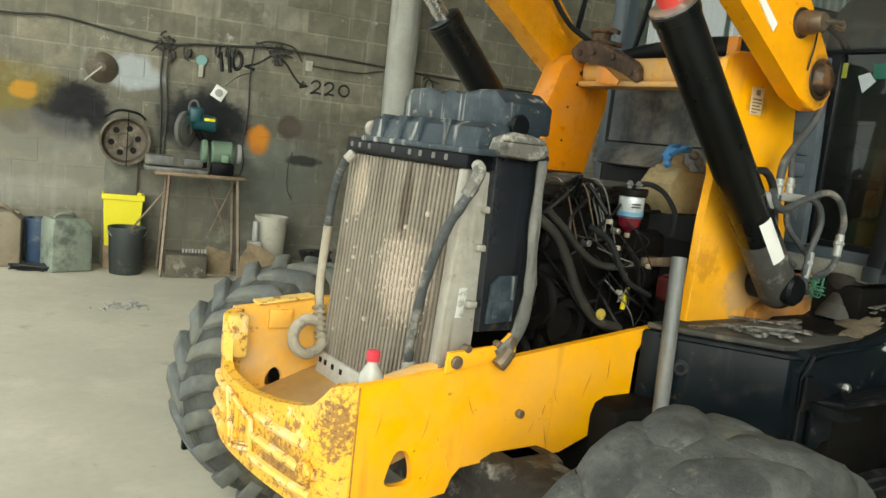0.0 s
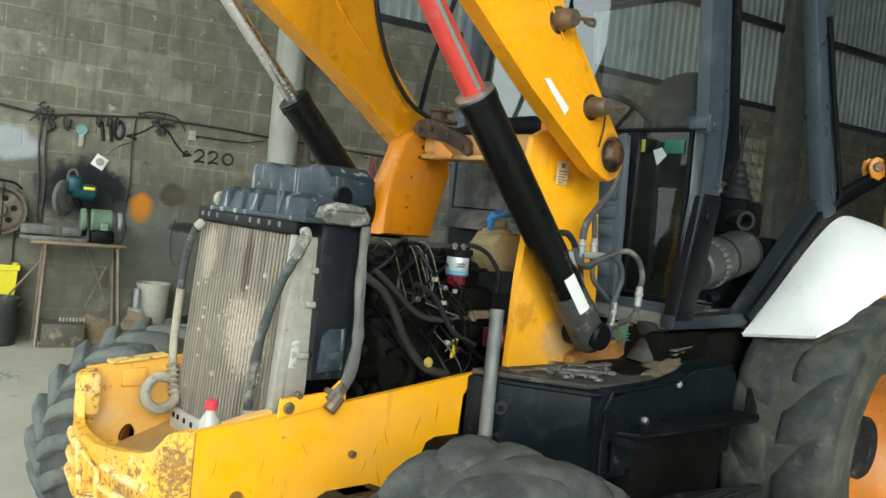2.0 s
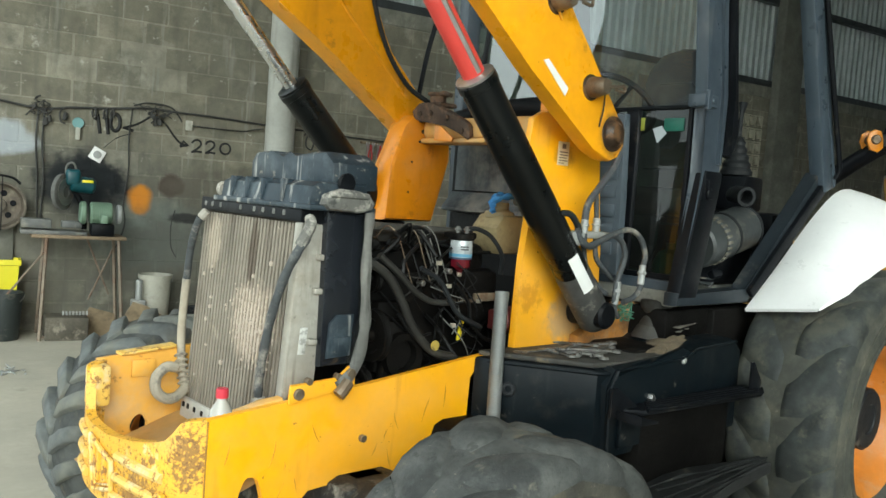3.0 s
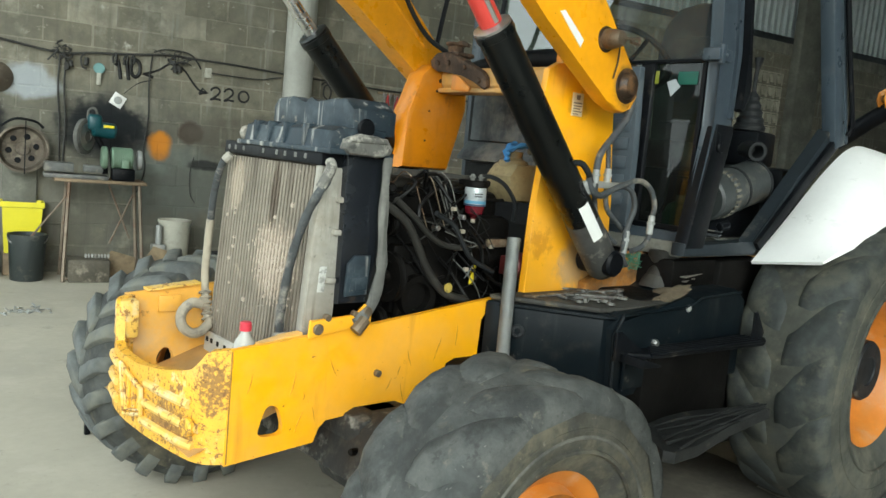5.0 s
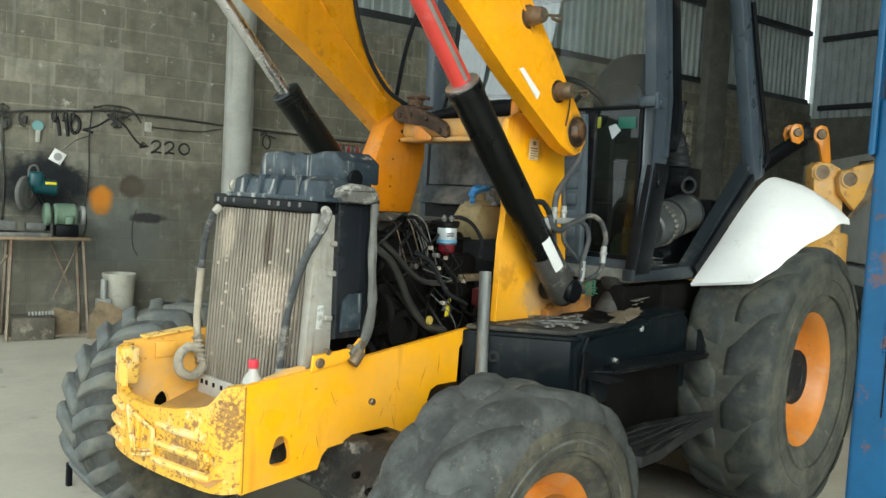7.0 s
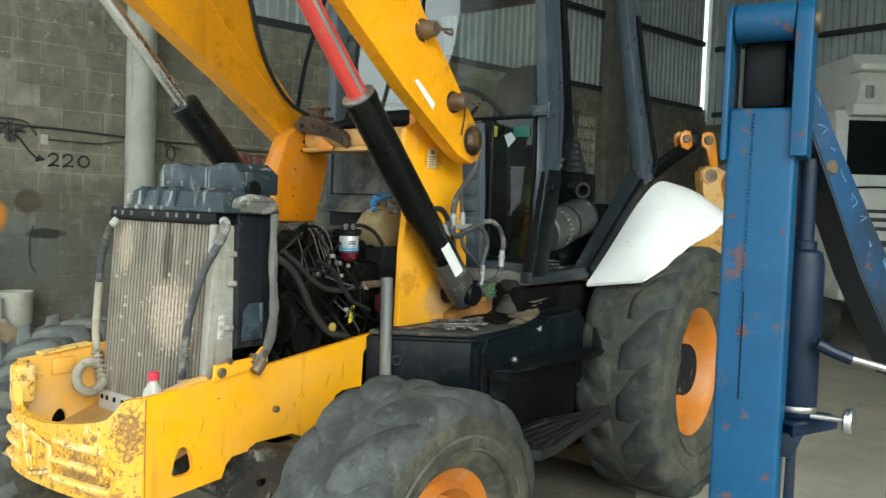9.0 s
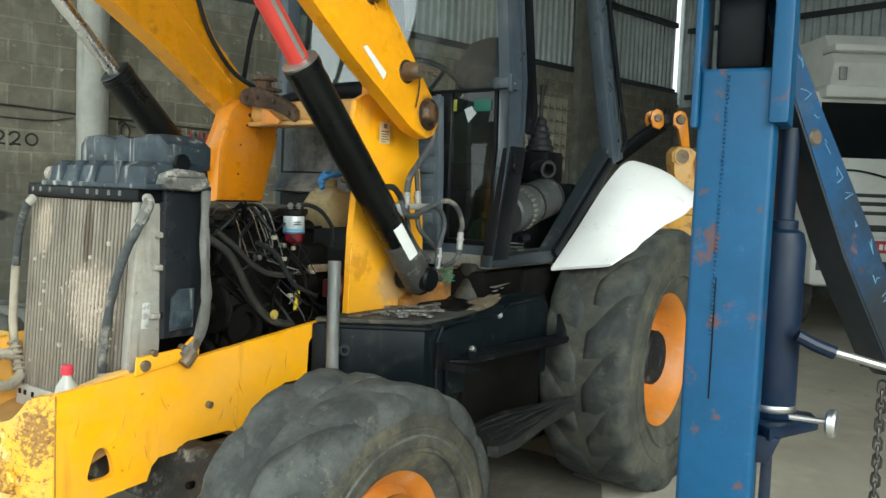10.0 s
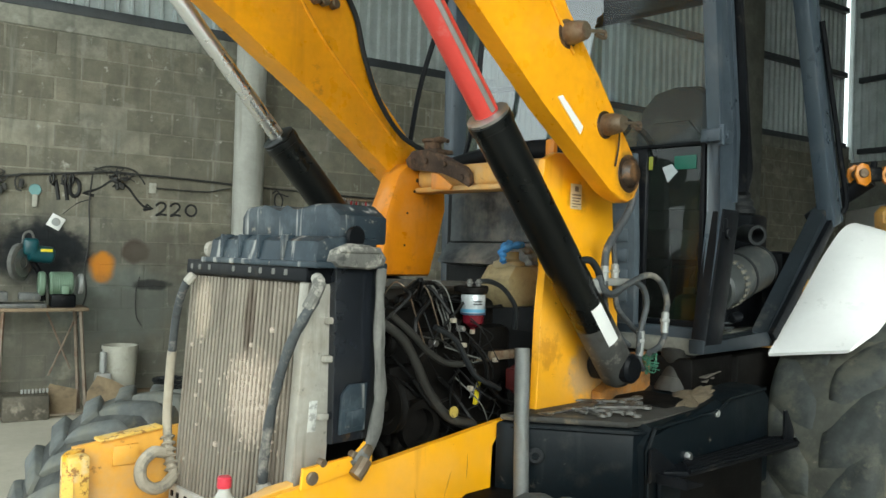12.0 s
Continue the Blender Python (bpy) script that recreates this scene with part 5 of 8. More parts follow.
bm = nb()
for i in range(14):
    p = Vector((2.50, 1.42, 1.09))
    pts = [p + Vector((rng.uniform(-0.05, 0.05), rng.uniform(-0.03, 0.03), rng.uniform(-0.04, 0.03))) for k in range(4)]
    tube(bm, pts, 0.002, 5, step=4)
part("wire_tuft", bm, pmat("green_wire", (0.04, 0.16, 0.1), 0.6), loader, "frayed green wire")

# ---- cab ----
CX = 2.72


def bar(name, pts, w, d, material, parent=loader, label="", bevel=0.012):
    """A rectangular member from pts[0] to pts[1]: w across y, d across x."""
    p, q = Vector(pts[0]), Vector(pts[1])
    bm = nb()
    z = (q - p)
    h = z.length
    z.normalize()
    x = Vector((1, 0, 0))
    x = (x - z * x.dot(z)).normalized() if abs(z.x) < 0.95 else Vector((0, 0, 1))
    y = z.cross(x)
    M = Matrix.Translation(p) @ Matrix((x, y, z)).transposed().to_4x4()
    box(bm, (-d / 2, -w / 2, 0), (d / 2, w / 2, h), bevel, M)
    return part(name, bm, material, parent, label)


bm = nb()
prism(bm, [(2.665, 1.147), (2.77, 1.62), (2.742, 1.894), (2.686, 2.3), (2.625, 2.75), (2.745, 2.75), (2.815, 2.3), (2.888, 1.91), (2.89, 1.62), (2.784, 1.147)], 1.30, 1.35, "y", 0.018)
a_post = part("front_pillar", bm, SLATE, loader, "slate-grey cab front pillar")
bm = nb()
prism(bm, [(2.66, 1.142), (2.764, 1.60), (2.772, 1.635), (2.893, 1.635), (2.894, 1.60), (2.788, 1.142)], 1.292, 1.355, "y", 0.012)
part("pillar_foot", bm, BLACK, a_post, "black lower pillar cover")
bm = nb()
prism(bm, [(2.84, 1.66), (2.842, 1.91), (2.772, 2.3), (2.70, 2.74), (2.727, 2.74), (2.80, 2.3), (2.87, 1.915), (2.866, 1.66)], 1.285, 1.302, "y", 0.007)
part("pillar_trim", bm, SLATE, a_post)
bm = nb()
prism(bm, [(2.862, 1.70), (2.892, 1.69), (2.93, 1.75), (2.925, 1.80), (2.90, 1.92), (2.83, 2.3), (2.752, 2.74), (2.735, 2.74), (2.812, 2.3), (2.88, 1.91), (2.888, 1.79)], 1.262, 1.30, "y", 0.008)
part("grab_rail", bm, BLACK, a_post, "black grab rail")
bm = nb()
box(bm, (2.765, 1.288, 1.55), (2.80, 1.302, 1.60), 0.01)
rod(bm, (2.80, 1.302, 1.545), (2.80, 1.28, 1.545), 0.022, 14, 0.004)
part("door_lock", bm, BLACK, a_post)
bm = nb()
box(bm, (2.705, 1.285, 1.868), (2.80, 1.36, 1.915), 0.006)
box(bm, (2.72, 1.278, 1.855), (2.745, 1.30, 1.93), 0.005)
rod(bm, (2.758, 1.29, 1.892), (2.758, 1.278, 1.892), 0.008, 10, 0.002)
part("hinge", bm, SLATE, a_post)
bar("front_pillar", ((CX + 0.02, mirror_y(1.335), 1.12), (CX - 0.01, mirror_y(1.345), 2.75)), 0.07, 0.09, SLATE)
for y0, y1, z0, z1, x0 in ((1.36, 2.61, 1.868, 1.882, 2.752), (1.60, 1.66, 1.2, 1.868, 2.745), (1.36, 1.66, 1.185, 1.222, 2.745), (1.36, 1.378, 1.2, 1.87, 2.748)):
    bm = nb()
    box(bm, (x0, y0, z0), (x0 + 0.026, y1, z1), 0.004)
    part("window_seal", bm, BLACK, loader, "black rubber window seal")
bar("windscreen_foot", ((CX + 0.04, 1.36, 1.15), (CX + 0.04, mirror_y(1.36), 1.15)), 0.10, 0.06, SLATE, bevel=0.01)
r_post = bar("rear_pillar", ((3.80, 1.30, 1.62), (3.50, 1.345, 2.75)), 0.07, 0.10, SLATE, label="slate-grey leaning rear pillar")
bar("pillar_trim", ((3.875, 1.285, 1.64), (3.585, 1.33, 2.72)), 0.03, 0.035, SLATE, r_post)
bm = nb()
tube(bm, [(3.86, 1.27, 1.68), (3.86, 1.255, 1.74), (3.785, 1.262, 1.95), (3.71, 1.275, 2.2), (3.62, 1.29, 2.5)], 0.012, 8)
part("grab_rail", bm, BLACK, r_post, "black grab rail")
bar("rear_pillar", ((3.80, mirror_y(1.30), 1.2), (3.50, mirror_y(1.345), 2.75)), 0.07, 0.12, SLATE)
# roof
bm = nb()
box(bm, (2.45, 1.28, 2.72), (3.62, mirror_y(1.28), 2.86), 0.04)
part("cab_roof", bm, SLATE, loader, "dark cab roof")
bm = nb()
box(bm, (2.79, 1.40, 2.41), (2.87, mirror_y(1.40), 2.715), 0.03)
part("roof_lining", bm, BLACK, loader)
# sill, lower side frame along the fender, floor
bm = nb()
prism(bm, [(CX - 0.06, 1.115), (3.19, 1.115), (3.84, 1.635), (3.84, 1.70), (3.74, 1.70), (3.17, 1.165), (CX - 0.06, 1.165)], 1.295, 1.36, "y", 0.01)
part("door_sill", bm, pmat("dark_slate_sill_paint", (0.02, 0.026, 0.032), 0.4, var=0.15, bump=0.05, patches=((DUST, 6, 0.55, 0.75, 0.8, 0.35),), spec=0.3), loader, "slate-grey door sill and lower frame")
bm = nb()
prism(bm, [(3.2, 1.14), (3.84, 1.655), (3.80, 1.69), (3.165, 1.17)], 1.272, 1.296, "y", 0.006)
part("door_seal", bm, BLACK, loader)
bm = nb()
box(bm, (CX, 1.36, 1.1), (3.9, mirror_y(1.36), 1.16), 0.01)
part("cab_floor", bm, pmat("dusty_cab_floor", (0.2, 0.2, 0.175), 0.85, var=0.25, patches=((GRIME, 8, 0.5, 0.68, 0.8, 0.6),)), loader, "dirty cab floor with rubbish")
bm = nb()
box(bm, (CX - 0.02, 1.36, 0.95), (3.3, mirror_y(1.4), 1.09), 0.01)
box(bm, (3.0, 1.33, 0.6), (3.4, mirror_y(1.33), 1.09), 0.02)
box(bm, (2.45, 1.32, 0.26), (3.35, 2.6, 0.96), 0.03)
box(bm, (2.5, 1.62, 0.55), (4.4, mirror_y(1.62), 0.95), 0.02)
part("mainframe", bm, SOOT, loader, "grimy black main frame")
bm = nb()
box(bm, (2.72, 1.42, 1.0), (3.12, 1.5, 1.1), 0.01)
part("cab_mount", bm, ORANGE, loader, "orange frame rail under the cab")
bm = nb()
lathe(bm, [(0, 0), (0.062, 0), (0.066, 0.012), (0.058, 0.03), (0.05, 0.09), (0.056, 0.1), (0.062, 0.115), (0.062, 0.145), (0.05, 0.15), (0, 0.15)], Matrix.Translation((2.735, 1.45, 0.965)) @ Matrix.Rotation(radians(10), 4, "Y"), 24)
cab_rubber = part("rubber_mount", bm, COOLHOSE, loader, "cracked rubber cab mount")
bm = nb()
lathe(bm, [(0.058, 0), (0.075, 0), (0.07, 0.02), (0.06, 0.05), (0.055, 0.052)], Matrix.Translation((2.735, 1.45, 0.958)) @ Matrix.Rotation(radians(10), 4, "Y"), 20, True)
part("mount_foot", bm, TANKTOP, cab_rubber, "dirt-caked mount foot")
RAILPAINT = pmat("grimy_orange_rail_paint", (0.4, 0.16, 0.02), 0.6, var=0.2, patches=((GRIME, 5, 0.48, 0.66, 0.7, 0.8), ((0.3, 0.24, 0.16), 7, 0.52, 0.68, 0.9, 0.6)))
bm = nb()
prism(bm, [(2.38, 0.94), (3.3, 0.94), (3.3, 1.09), (2.62, 1.1), (2.5, 1.03), (2.38, 0.98)], 1.53, 1.57, "y", 0.008)
part("chassis_rail", bm, RAILPAINT, loader, "grimy orange chassis rail behind the tank")
# glass
for name, v in (("lower_windscreen", [(2.768, 1.35, 1.21), (2.768, mirror_y(1.35), 1.21), (2.768, mirror_y(1.35), 1.872), (2.768, 1.35, 1.872)]),
                ("upper_windscreen", [(2.742, 1.815, 1.88), (2.762, mirror_y(1.345), 1.88), (2.762, mirror_y(1.345), 2.72), (2.742, 1.815, 2.72)]),
                ("corner_windscreen", [(2.69, 1.345, 1.88), (2.74, 1.811, 1.88), (2.74, 1.811, 2.72), (2.69, 1.345, 2.72)]),
                ("far_door_glass", [(CX + 0.08, mirror_y(1.335), 1.2), (3.68, mirror_y(1.31), 1.75), (3.52, mirror_y(1.335), 2.7), (CX + 0.06, mirror_y(1.345), 2.7)])):
    bm = nb()
    add_faces(bm, v, [(0, 1, 2, 3)])
    g = part(name, bm, DARKGLASS if "lower" in name else SCREENGLASS if "upper" in name else GLASS, loader, "dusty cab glass")
    g.visible_shadow = False
bm = nb()
box(bm, (2.763, 1.583, 1.787), (2.766, 1.633, 1.838), 0.001)
part("yellow_sticker", bm, pmat("yellow_sticker", (0.24, 0.26, 0.03), 0.5), loader, "yellow square window sticker")
bm = nb()
box(bm, (2.763, 1.402, 1.783), (2.766, 1.492, 1.834), 0.001)
part("green_sticker", bm, pmat("green_sticker", (0.01, 0.11, 0.075), 0.5), loader, "green window sticker")
bm = nb()
prism(bm, [(1.50, 1.805), (1.54, 1.793), (1.515, 1.735), (1.475, 1.775), (1.49, 1.79)], 2.7605, 2.7625, "x", 0)
part("paper_scrap", bm, pmat("torn_paper", (0.4, 0.44, 0.46), 0.7, var=0.1), loader, "torn white paper on the glass")
bm = nb()
tube(bm, [(CX - 0.07, 2.48, 1.87), (CX - 0.09, 2.40, 2.1), (CX - 0.1, 2.36, 2.45)], 0.012, 6)
part("wiper", bm, BLACK, loader, "black wiper arm")
bm = nb()
prism(bm, [(1.57, 1.2), (1.715, 1.2), (1.715, 1.84), (1.59, 1.84), (1.578, 1.5)], CX - 0.08, CX - 0.04, "x", 0.01)
for k in range(7):
    box(bm, (CX - 0.088, 1.60, 1.28 + k * 0.075), (CX - 0.078, 1.70, 1.33 + k * 0.075), 0.006)
part("corner_cowl", bm, pmat("slate_blue_cowl", (0.06, 0.078, 0.095), 0.5, var=0.2, patches=((DUST, 5, 0.55, 0.8, 0.8, 0.2),)), loader, "ribbed slate-grey corner cowl")
bm = nb()
prism(bm, [(2.86, 1.16), (3.02, 1.16), (3.02, 1.5), (2.95, 1.8), (2.86, 1.82)], 1.78, 2.22, "y", 0.03)
part("front_console", bm, BLACK, loader, "dark instrument console behind the windscreen")
bm = nb()
rod(bm, (2.95, 2.0, 1.74), (3.1, 2.0, 1.93), 0.03, 16)
column = part("steering_column", bm, BLACK, loader, "black steering column")
bm = nb()
wheel_m = axis_matrix((3.1, 2.0, 1.93), (3.19, 2.0, 2.045))
tube(bm, [wheel_m @ Vector((0.19 * math.cos(a), 0.19 * math.sin(a), 0.03)) for a in (2 * math.pi * k / 24 for k in range(25))], 0.014, 8, smooth=False)
for a in (0.4, 2.5, 4.6):
    tube(bm, [wheel_m @ Vector((0, 0, 0.01)), wheel_m @ Vector((0.19 * math.cos(a), 0.19 * math.sin(a), 0.03))], 0.011, 6, smooth=False)
part("steering_wheel", bm, HOSE, column, "black steering wheel")
for y in (1.5, 1.62):
    bm = nb()
    box(bm, (2.9, y - 0.035, 1.25), (2.915, y + 0.035, 1.33), 0.005, Matrix.Translation((2.9, y, 1.29)) @ Matrix.Rotation(radians(30), 4, "Y") @ Matrix.Translation((-2.9, -y, -1.29)))
    tube(bm, [(2.905, y, 1.28), (2.96, y, 1.32), (2.98, y, 1.5)], 0.009, 6)
    part("pedal", bm, HOSE, loader, "worn rubber pedal")
bm = nb()
lathe(bm, [(0, 0), (0.06, 0), (0.068, 0.01), (0.068, 0.1), (0.05, 0.14), (0.02, 0.155), (0.02, 0.18), (0, 0.18)], Matrix.Translation((2.86, 1.47, 1.162)), 20)
lone("plastic_jug", bm, pmat("pale_green_plastic", (0.15, 0.17, 0.12), 0.5, var=0.15, patches=((GRIME, 9, 0.52, 0.7, 0.8, 0.5),)), "pale green plastic jug on the cab floor", "jug")
# seat, levers, air cleaner
SEATMAT = pmat("grey_black_seat_vinyl", (0.014, 0.017, 0.02), 0.5, var=0.2, bump=0.2, patches=((DUST, 5, 0.5, 0.8, 0.9, 0.25),))
bm = nb()
box(bm, (3.1, 1.68, 1.45), (3.55, 2.13, 1.58), 0.05, seg=3)
seat = part("operator_seat", bm, SEATMAT, loader, "black operator seat")
bm = nb()
prism(bm, [(1.70, 1.56), (2.11, 1.56), (2.125, 2.05), (2.09, 2.18), (2.02, 2.255), (1.92, 2.275), (1.80, 2.265), (1.71, 2.2), (1.685, 2.05)], 3.47, 3.6, "x", 0.045)
part("seat_back", bm, SEATMAT, seat)
bm = nb()
prism(bm, [(1.76, 1.68), (2.05, 1.68), (2.06, 2.02), (2.0, 2.1), (1.82, 2.1), (1.75, 2.02)], 3.452, 3.48, "x", 0.018)
part("seat_pad", bm, SEATMAT, seat)
bm = nb()
box(bm, (3.1, 1.5, 1.16), (3.6, 1.75, 1.42), 0.03)
box(bm, (3.6, 1.42, 1.16), (3.85, 2.4, 1.5), 0.03)
part("console", bm, BLACK, loader, "dark side console")
bm = nb()
lathe(bm, [(0.001, 0.0)] + [(0.075 - 0.0055 * k + (0.008 if k % 2 else 0), 0.015 + 0.018 * k) for k in range(11)] + [(0.0, 0.22)], Matrix.Translation((3.70, 1.68, 1.66)) , 20)
lever = part("lever_boot", bm, HOSE, loader, "ribbed black lever boot")
bm = nb()
tube(bm, [(3.70, 1.68, 1.84), (3.70, 1.68, 1.94), (3.71, 1.68, 2.03)], 0.014, 8, radii=lambda t: 0.011 + 0.012 * max(0, t - 0.7) / 0.3)
part("control_lever", bm, HOSE, lever)
bm = nb()
box(bm, (3.62, 1.58, 1.5), (3.8, 1.80, 1.67), 0.02)
part("lever_console", bm, BLACK, lever)
bm = nb()
A0, A1 = Vector((3.03, 1.47, 1.335)), Vector((3.46, 1.47, 1.435))
h = (A1 - A0).length
lathe(bm, [(0, 0), (0.09, 0), (0.1, 0.01), (0.1, 0.1), (0.108, 0.105), (0.108, 0.12), (0.1, 0.125), (0.1, h - 0.05), (0.09, h - 0.02), (0.06, h), (0, h)], axis_matrix(A0, A1), 28)
cleaner = part("air_cleaner", bm, pmat("grey_canister", (0.042, 0.047, 0.048), 0.5, var=0.15, patches=((DUST, 9, 0.54, 0.75, 0.8, 0.45),)), loader, "dusty grey cylindrical canister lying in the cab")
bm = nb()
lathe(bm, [(0.03, 0), (0.043, 0), (0.045, 0.01), (0.041, 0.02), (0.04, 0.09), (0.028, 0.09), (0.027, 0.03)], axis_matrix((3.355, 1.43, 1.56), (3.42, 1.53, 1.575)), 20, True)
rod(bm, (3.40, 1.50, 1.565), (3.43, 1.54, 1.57), 0.034, 16)
part("inlet", bm, HOSE, cleaner, "black rubber inlet pipe")
for k_ in (0.21, 0.39):
    bm = nb()
    lathe(bm, [(0.099, -0.009), (0.1035, -0.007), (0.1035, 0.007), (0.099, 0.009)], axis_matrix(A0, A1) @ Matrix.Translation((0, 0, k_)), 28, True)
    part("band", bm, HOSE, cleaner)
bm = nb()
rod(bm, A0 + Vector((-0.02, -0.1, -0.11)), A0 + Vector((0.03, -0.11, -0.1)), 0.02, 12)
part("drain", bm, BLACK, cleaner)
CLAMPMAT = pmat("dusty_clamp_band", (0.16, 0.15, 0.12), 0.8, var=0.25, patches=((GRIME, 20, 0.5, 0.65, 0.8, 0.6),))
for k in range(26):
    a = 2 * math.pi * k / 26
    bm = nb()
    ax = axis_matrix(A0, A1)
    box(bm, (-0.006, -0.007, 0.09), (0.002, 0.007, 0.128), 0.002, ax @ Matrix.Rotation(a, 4, "Z") @ Matrix.Translation((0.106, 0, 0)))
    part("clamp_tooth", bm, CLAMPMAT, cleaner)

# ---- white rear fender: ruled sheet between the cab side and the outer edge over the wheel ----


def fender(side):
    f = (lambda y: y) if side < 0 else mirror_y
    inner = curve_points([(3.165, 1.29, 1.09), (3.40, 1.285, 1.27), (3.70, 1.275, 1.51), (3.93, 1.27, 1.632), (4.15, 1.26, 1.63), (4.42, 1.26, 1.54)], 6)
    outer = curve_points([(3.165, 0.99, 1.135), (3.36, 0.95, 1.235), (3.56, 0.93, 1.325), (3.83, 0.92, 1.385), (4.0, 0.92, 1.44), (4.16, 0.92, 1.44)], 6)
    bm = nb()
    n, k = len(inner), 7
    grid = []
    for a, b in zip(inner, outer):
        row = []
        for j in range(k):
            t = j / (k - 1)
            p = a.lerp(b, t) + Vector((0, 0, 0.045 * math.sin(math.pi * t) * min(1.0, len(grid) / 6)))
            row.append(bm.verts.new((p.x, f(p.y), p.z)))
        fade = min(1.0, len(grid) / 6)
        skirt = Vector((b.x + 0.01 * fade, f(b.y - 0.004), b.z - 0.006 - 0.024 * fade))
        row.append(bm.verts.new(skirt))
        grid.append(row)
    for r0, r1 in zip(grid, grid[1:]):
        for j in range(k):
            bm.faces.new((r0[j], r1[j], r1[j + 1], r0[j + 1]))
    # front face hanging down
    bmesh.ops.recalc_face_normals(bm, faces=bm.faces)
    bmesh.ops.solidify(bm, geom=bm.faces[:], thickness=0.014)
    return part("rear_fender", bm, WHITE, loader, "smooth white rear fender", 50)


fender(-1)
fender(1)

# ---- side tank, step, clutter of brackets ----
bm = nb()
prism(bm, [(1.925, 1.6), (1.935, 1.56), (2.155, 1.255), (2.2, 1.245), (2.2, 1.6)], 0.66, 0.925, "z", 0.01)
prism(bm, [(2.19, 0.62), (2.17, 0.88), (2.22, 0.935), (2.62, 0.945), (2.70, 0.975), (3.0, 0.985), (3.06, 0.94), (3.06, 0.62)], 1.225, 1.6, "y", 0.03)
side_tank = part("side_tank", bm, TANKBLACK, loader, "dusty black side tank")
bm = nb()
prism(bm, [(1.94, 1.6), (1.95, 1.565), (2.16, 1.28), (2.25, 1.26), (2.6, 1.27), (2.6, 1.6)], 0.926, 0.946, "z", 0.008)
part("tank_top", bm, TANKTOP, side_tank, "dirt-caked tank top")
for pts in ([(2.195, 1.222, 0.64), (2.178, 1.222, 0.86), (2.222, 1.222, 0.925)], [(2.222, 1.221, 0.928), (2.62, 1.221, 0.938), (2.70, 1.221, 0.968), (2.99, 1.221, 0.978)], [(1.94, 1.553, 0.915), (2.155, 1.252, 0.915), (2.2, 1.24, 0.915)]):
    bm = nb()
    tube(bm, pts, 0.006, 6, smooth=False)
    part("welded_edge", bm, TANKBLACK, side_tank)
bm = nb()
lathe(bm, [(0.012, 0), (0.022, 0), (0.026, 0.008), (0.02, 0.014), (0.012, 0.014)], axis_matrix((1.985, 1.49, 0.83), (1.95, 1.465, 0.83)), 16, True)
part("hose_grommet", bm, HOSE, side_tank)
bm = nb()
box(bm, (2.24, 1.206, 0.66), (2.99, 1.226, 0.775), 0.008)
part("heat_shield", bm, TANKBLACK, side_tank)
bm = nb()
lathe(bm, [(0, 0), (0.016, 0), (0.016, 0.012), (0.011, 0.02), (0, 0.02)], axis_matrix((2.424, 1.227, 0.814), (2.424, 1.2, 0.814)), 6)
part("drain_plug", bm, STEEL, side_tank, "bright steel plug")
bm = nb()
rod(bm, (2.62, 1.229, 0.93), (2.62, 1.215, 0.93), 0.014, 10)
part("knob", bm, GALV, side_tank)
bm = nb()
prism(bm, [(2.2, 1.235), (3.02, 1.235), (3.09, 1.15), (3.0, 1.1), (2.3, 1.15)], 0.782, 0.8, "z", 0.005)
for k in range(4):
    tube(bm, [(2.32 + 0.02 * k, 1.165 + 0.016 * k, 0.803), (3.0, 1.12 + 0.022 * k, 0.803)], 0.005, 6, smooth=False)
prism(bm, [(2.2, 0.80), (2.215, 0.80), (2.30, 0.775), (2.30, 0.768), (2.2, 0.772)], 1.1, 1.23, "y", 0.003)
tube(bm, [(2.30, 1.148, 0.80), (3.0, 1.10, 0.80), (3.088, 1.15, 0.80)], 0.007, 6, smooth=False)
step = part("step", bm, BLACK, loader, "bent black step plate")
bm = nb()
prism(bm, [(2.17, 0.875), (2.2, 0.875), (2.32, 0.80), (2.36, 0.775), (2.17, 0.775)], 1.2, 1.212, "y", 0.003)
part("gusset", bm, BLACK, step)
bm = nb()
prism(bm, [(2.98, 0.91), (3.0, 0.91), (3.09, 0.80), (3.06, 0.79), (2.98, 0.79)], 1.14, 1.15, "y", 0.003)
part("gusset", bm, BLACK, step)
bm = nb()
prism(bm, [(2.2, 0.99), (2.22, 0.955), (2.36, 0.96), (2.68, 1.02), (3.04, 1.055), (3.04, 1.12), (2.61, 1.22), (2.3, 1.17)], 0.488, 0.53, "z", 0.006)
low = part("lower_step", bm, pmat("muddy_step_steel", (0.008, 0.009, 0.009), 0.7, var=0.3, bump=0.5, patches=(((0.17, 0.155, 0.12), 11, 0.6, 0.7, 0.9, 0.5),)), loader, "mud-caked lower step")
rng = random.Random(8)
TORN = pmat("muddy_torn_rubber", (0.007, 0.008, 0.008), 0.8, var=0.3, bump=0.6, patches=(((0.2, 0.18, 0.14), 16, 0.62, 0.7, 0.9, 0.6),))
for i in range(5):
    bm = nb()
    y0, z0 = 0.965 + 0.045 * i, 0.532 + rng.uniform(0.0, 0.004)
    pts = [(2.23 + 0.03 * i + 0.19 * k + rng.uniform(-0.02, 0.02), y0 + (1.06 + 0.012 * i - y0) * k / 4 + rng.uniform(-0.006, 0.006), z0 + rng.uniform(0, 0.008)) for k in range(5)]
    tube(bm, pts, 0.006, 6, radii=lambda t: 0.005 + 0.003 * math.sin(17 * t + i))
    part("torn_strip", bm, TORN, low, "torn rubber strip")
bm = nb()
box(bm, (2.35, 1.2, 0.50), (2.95, 1.3, 0.8), 0.02)
part("step_hanger", bm, SOOT, loader)
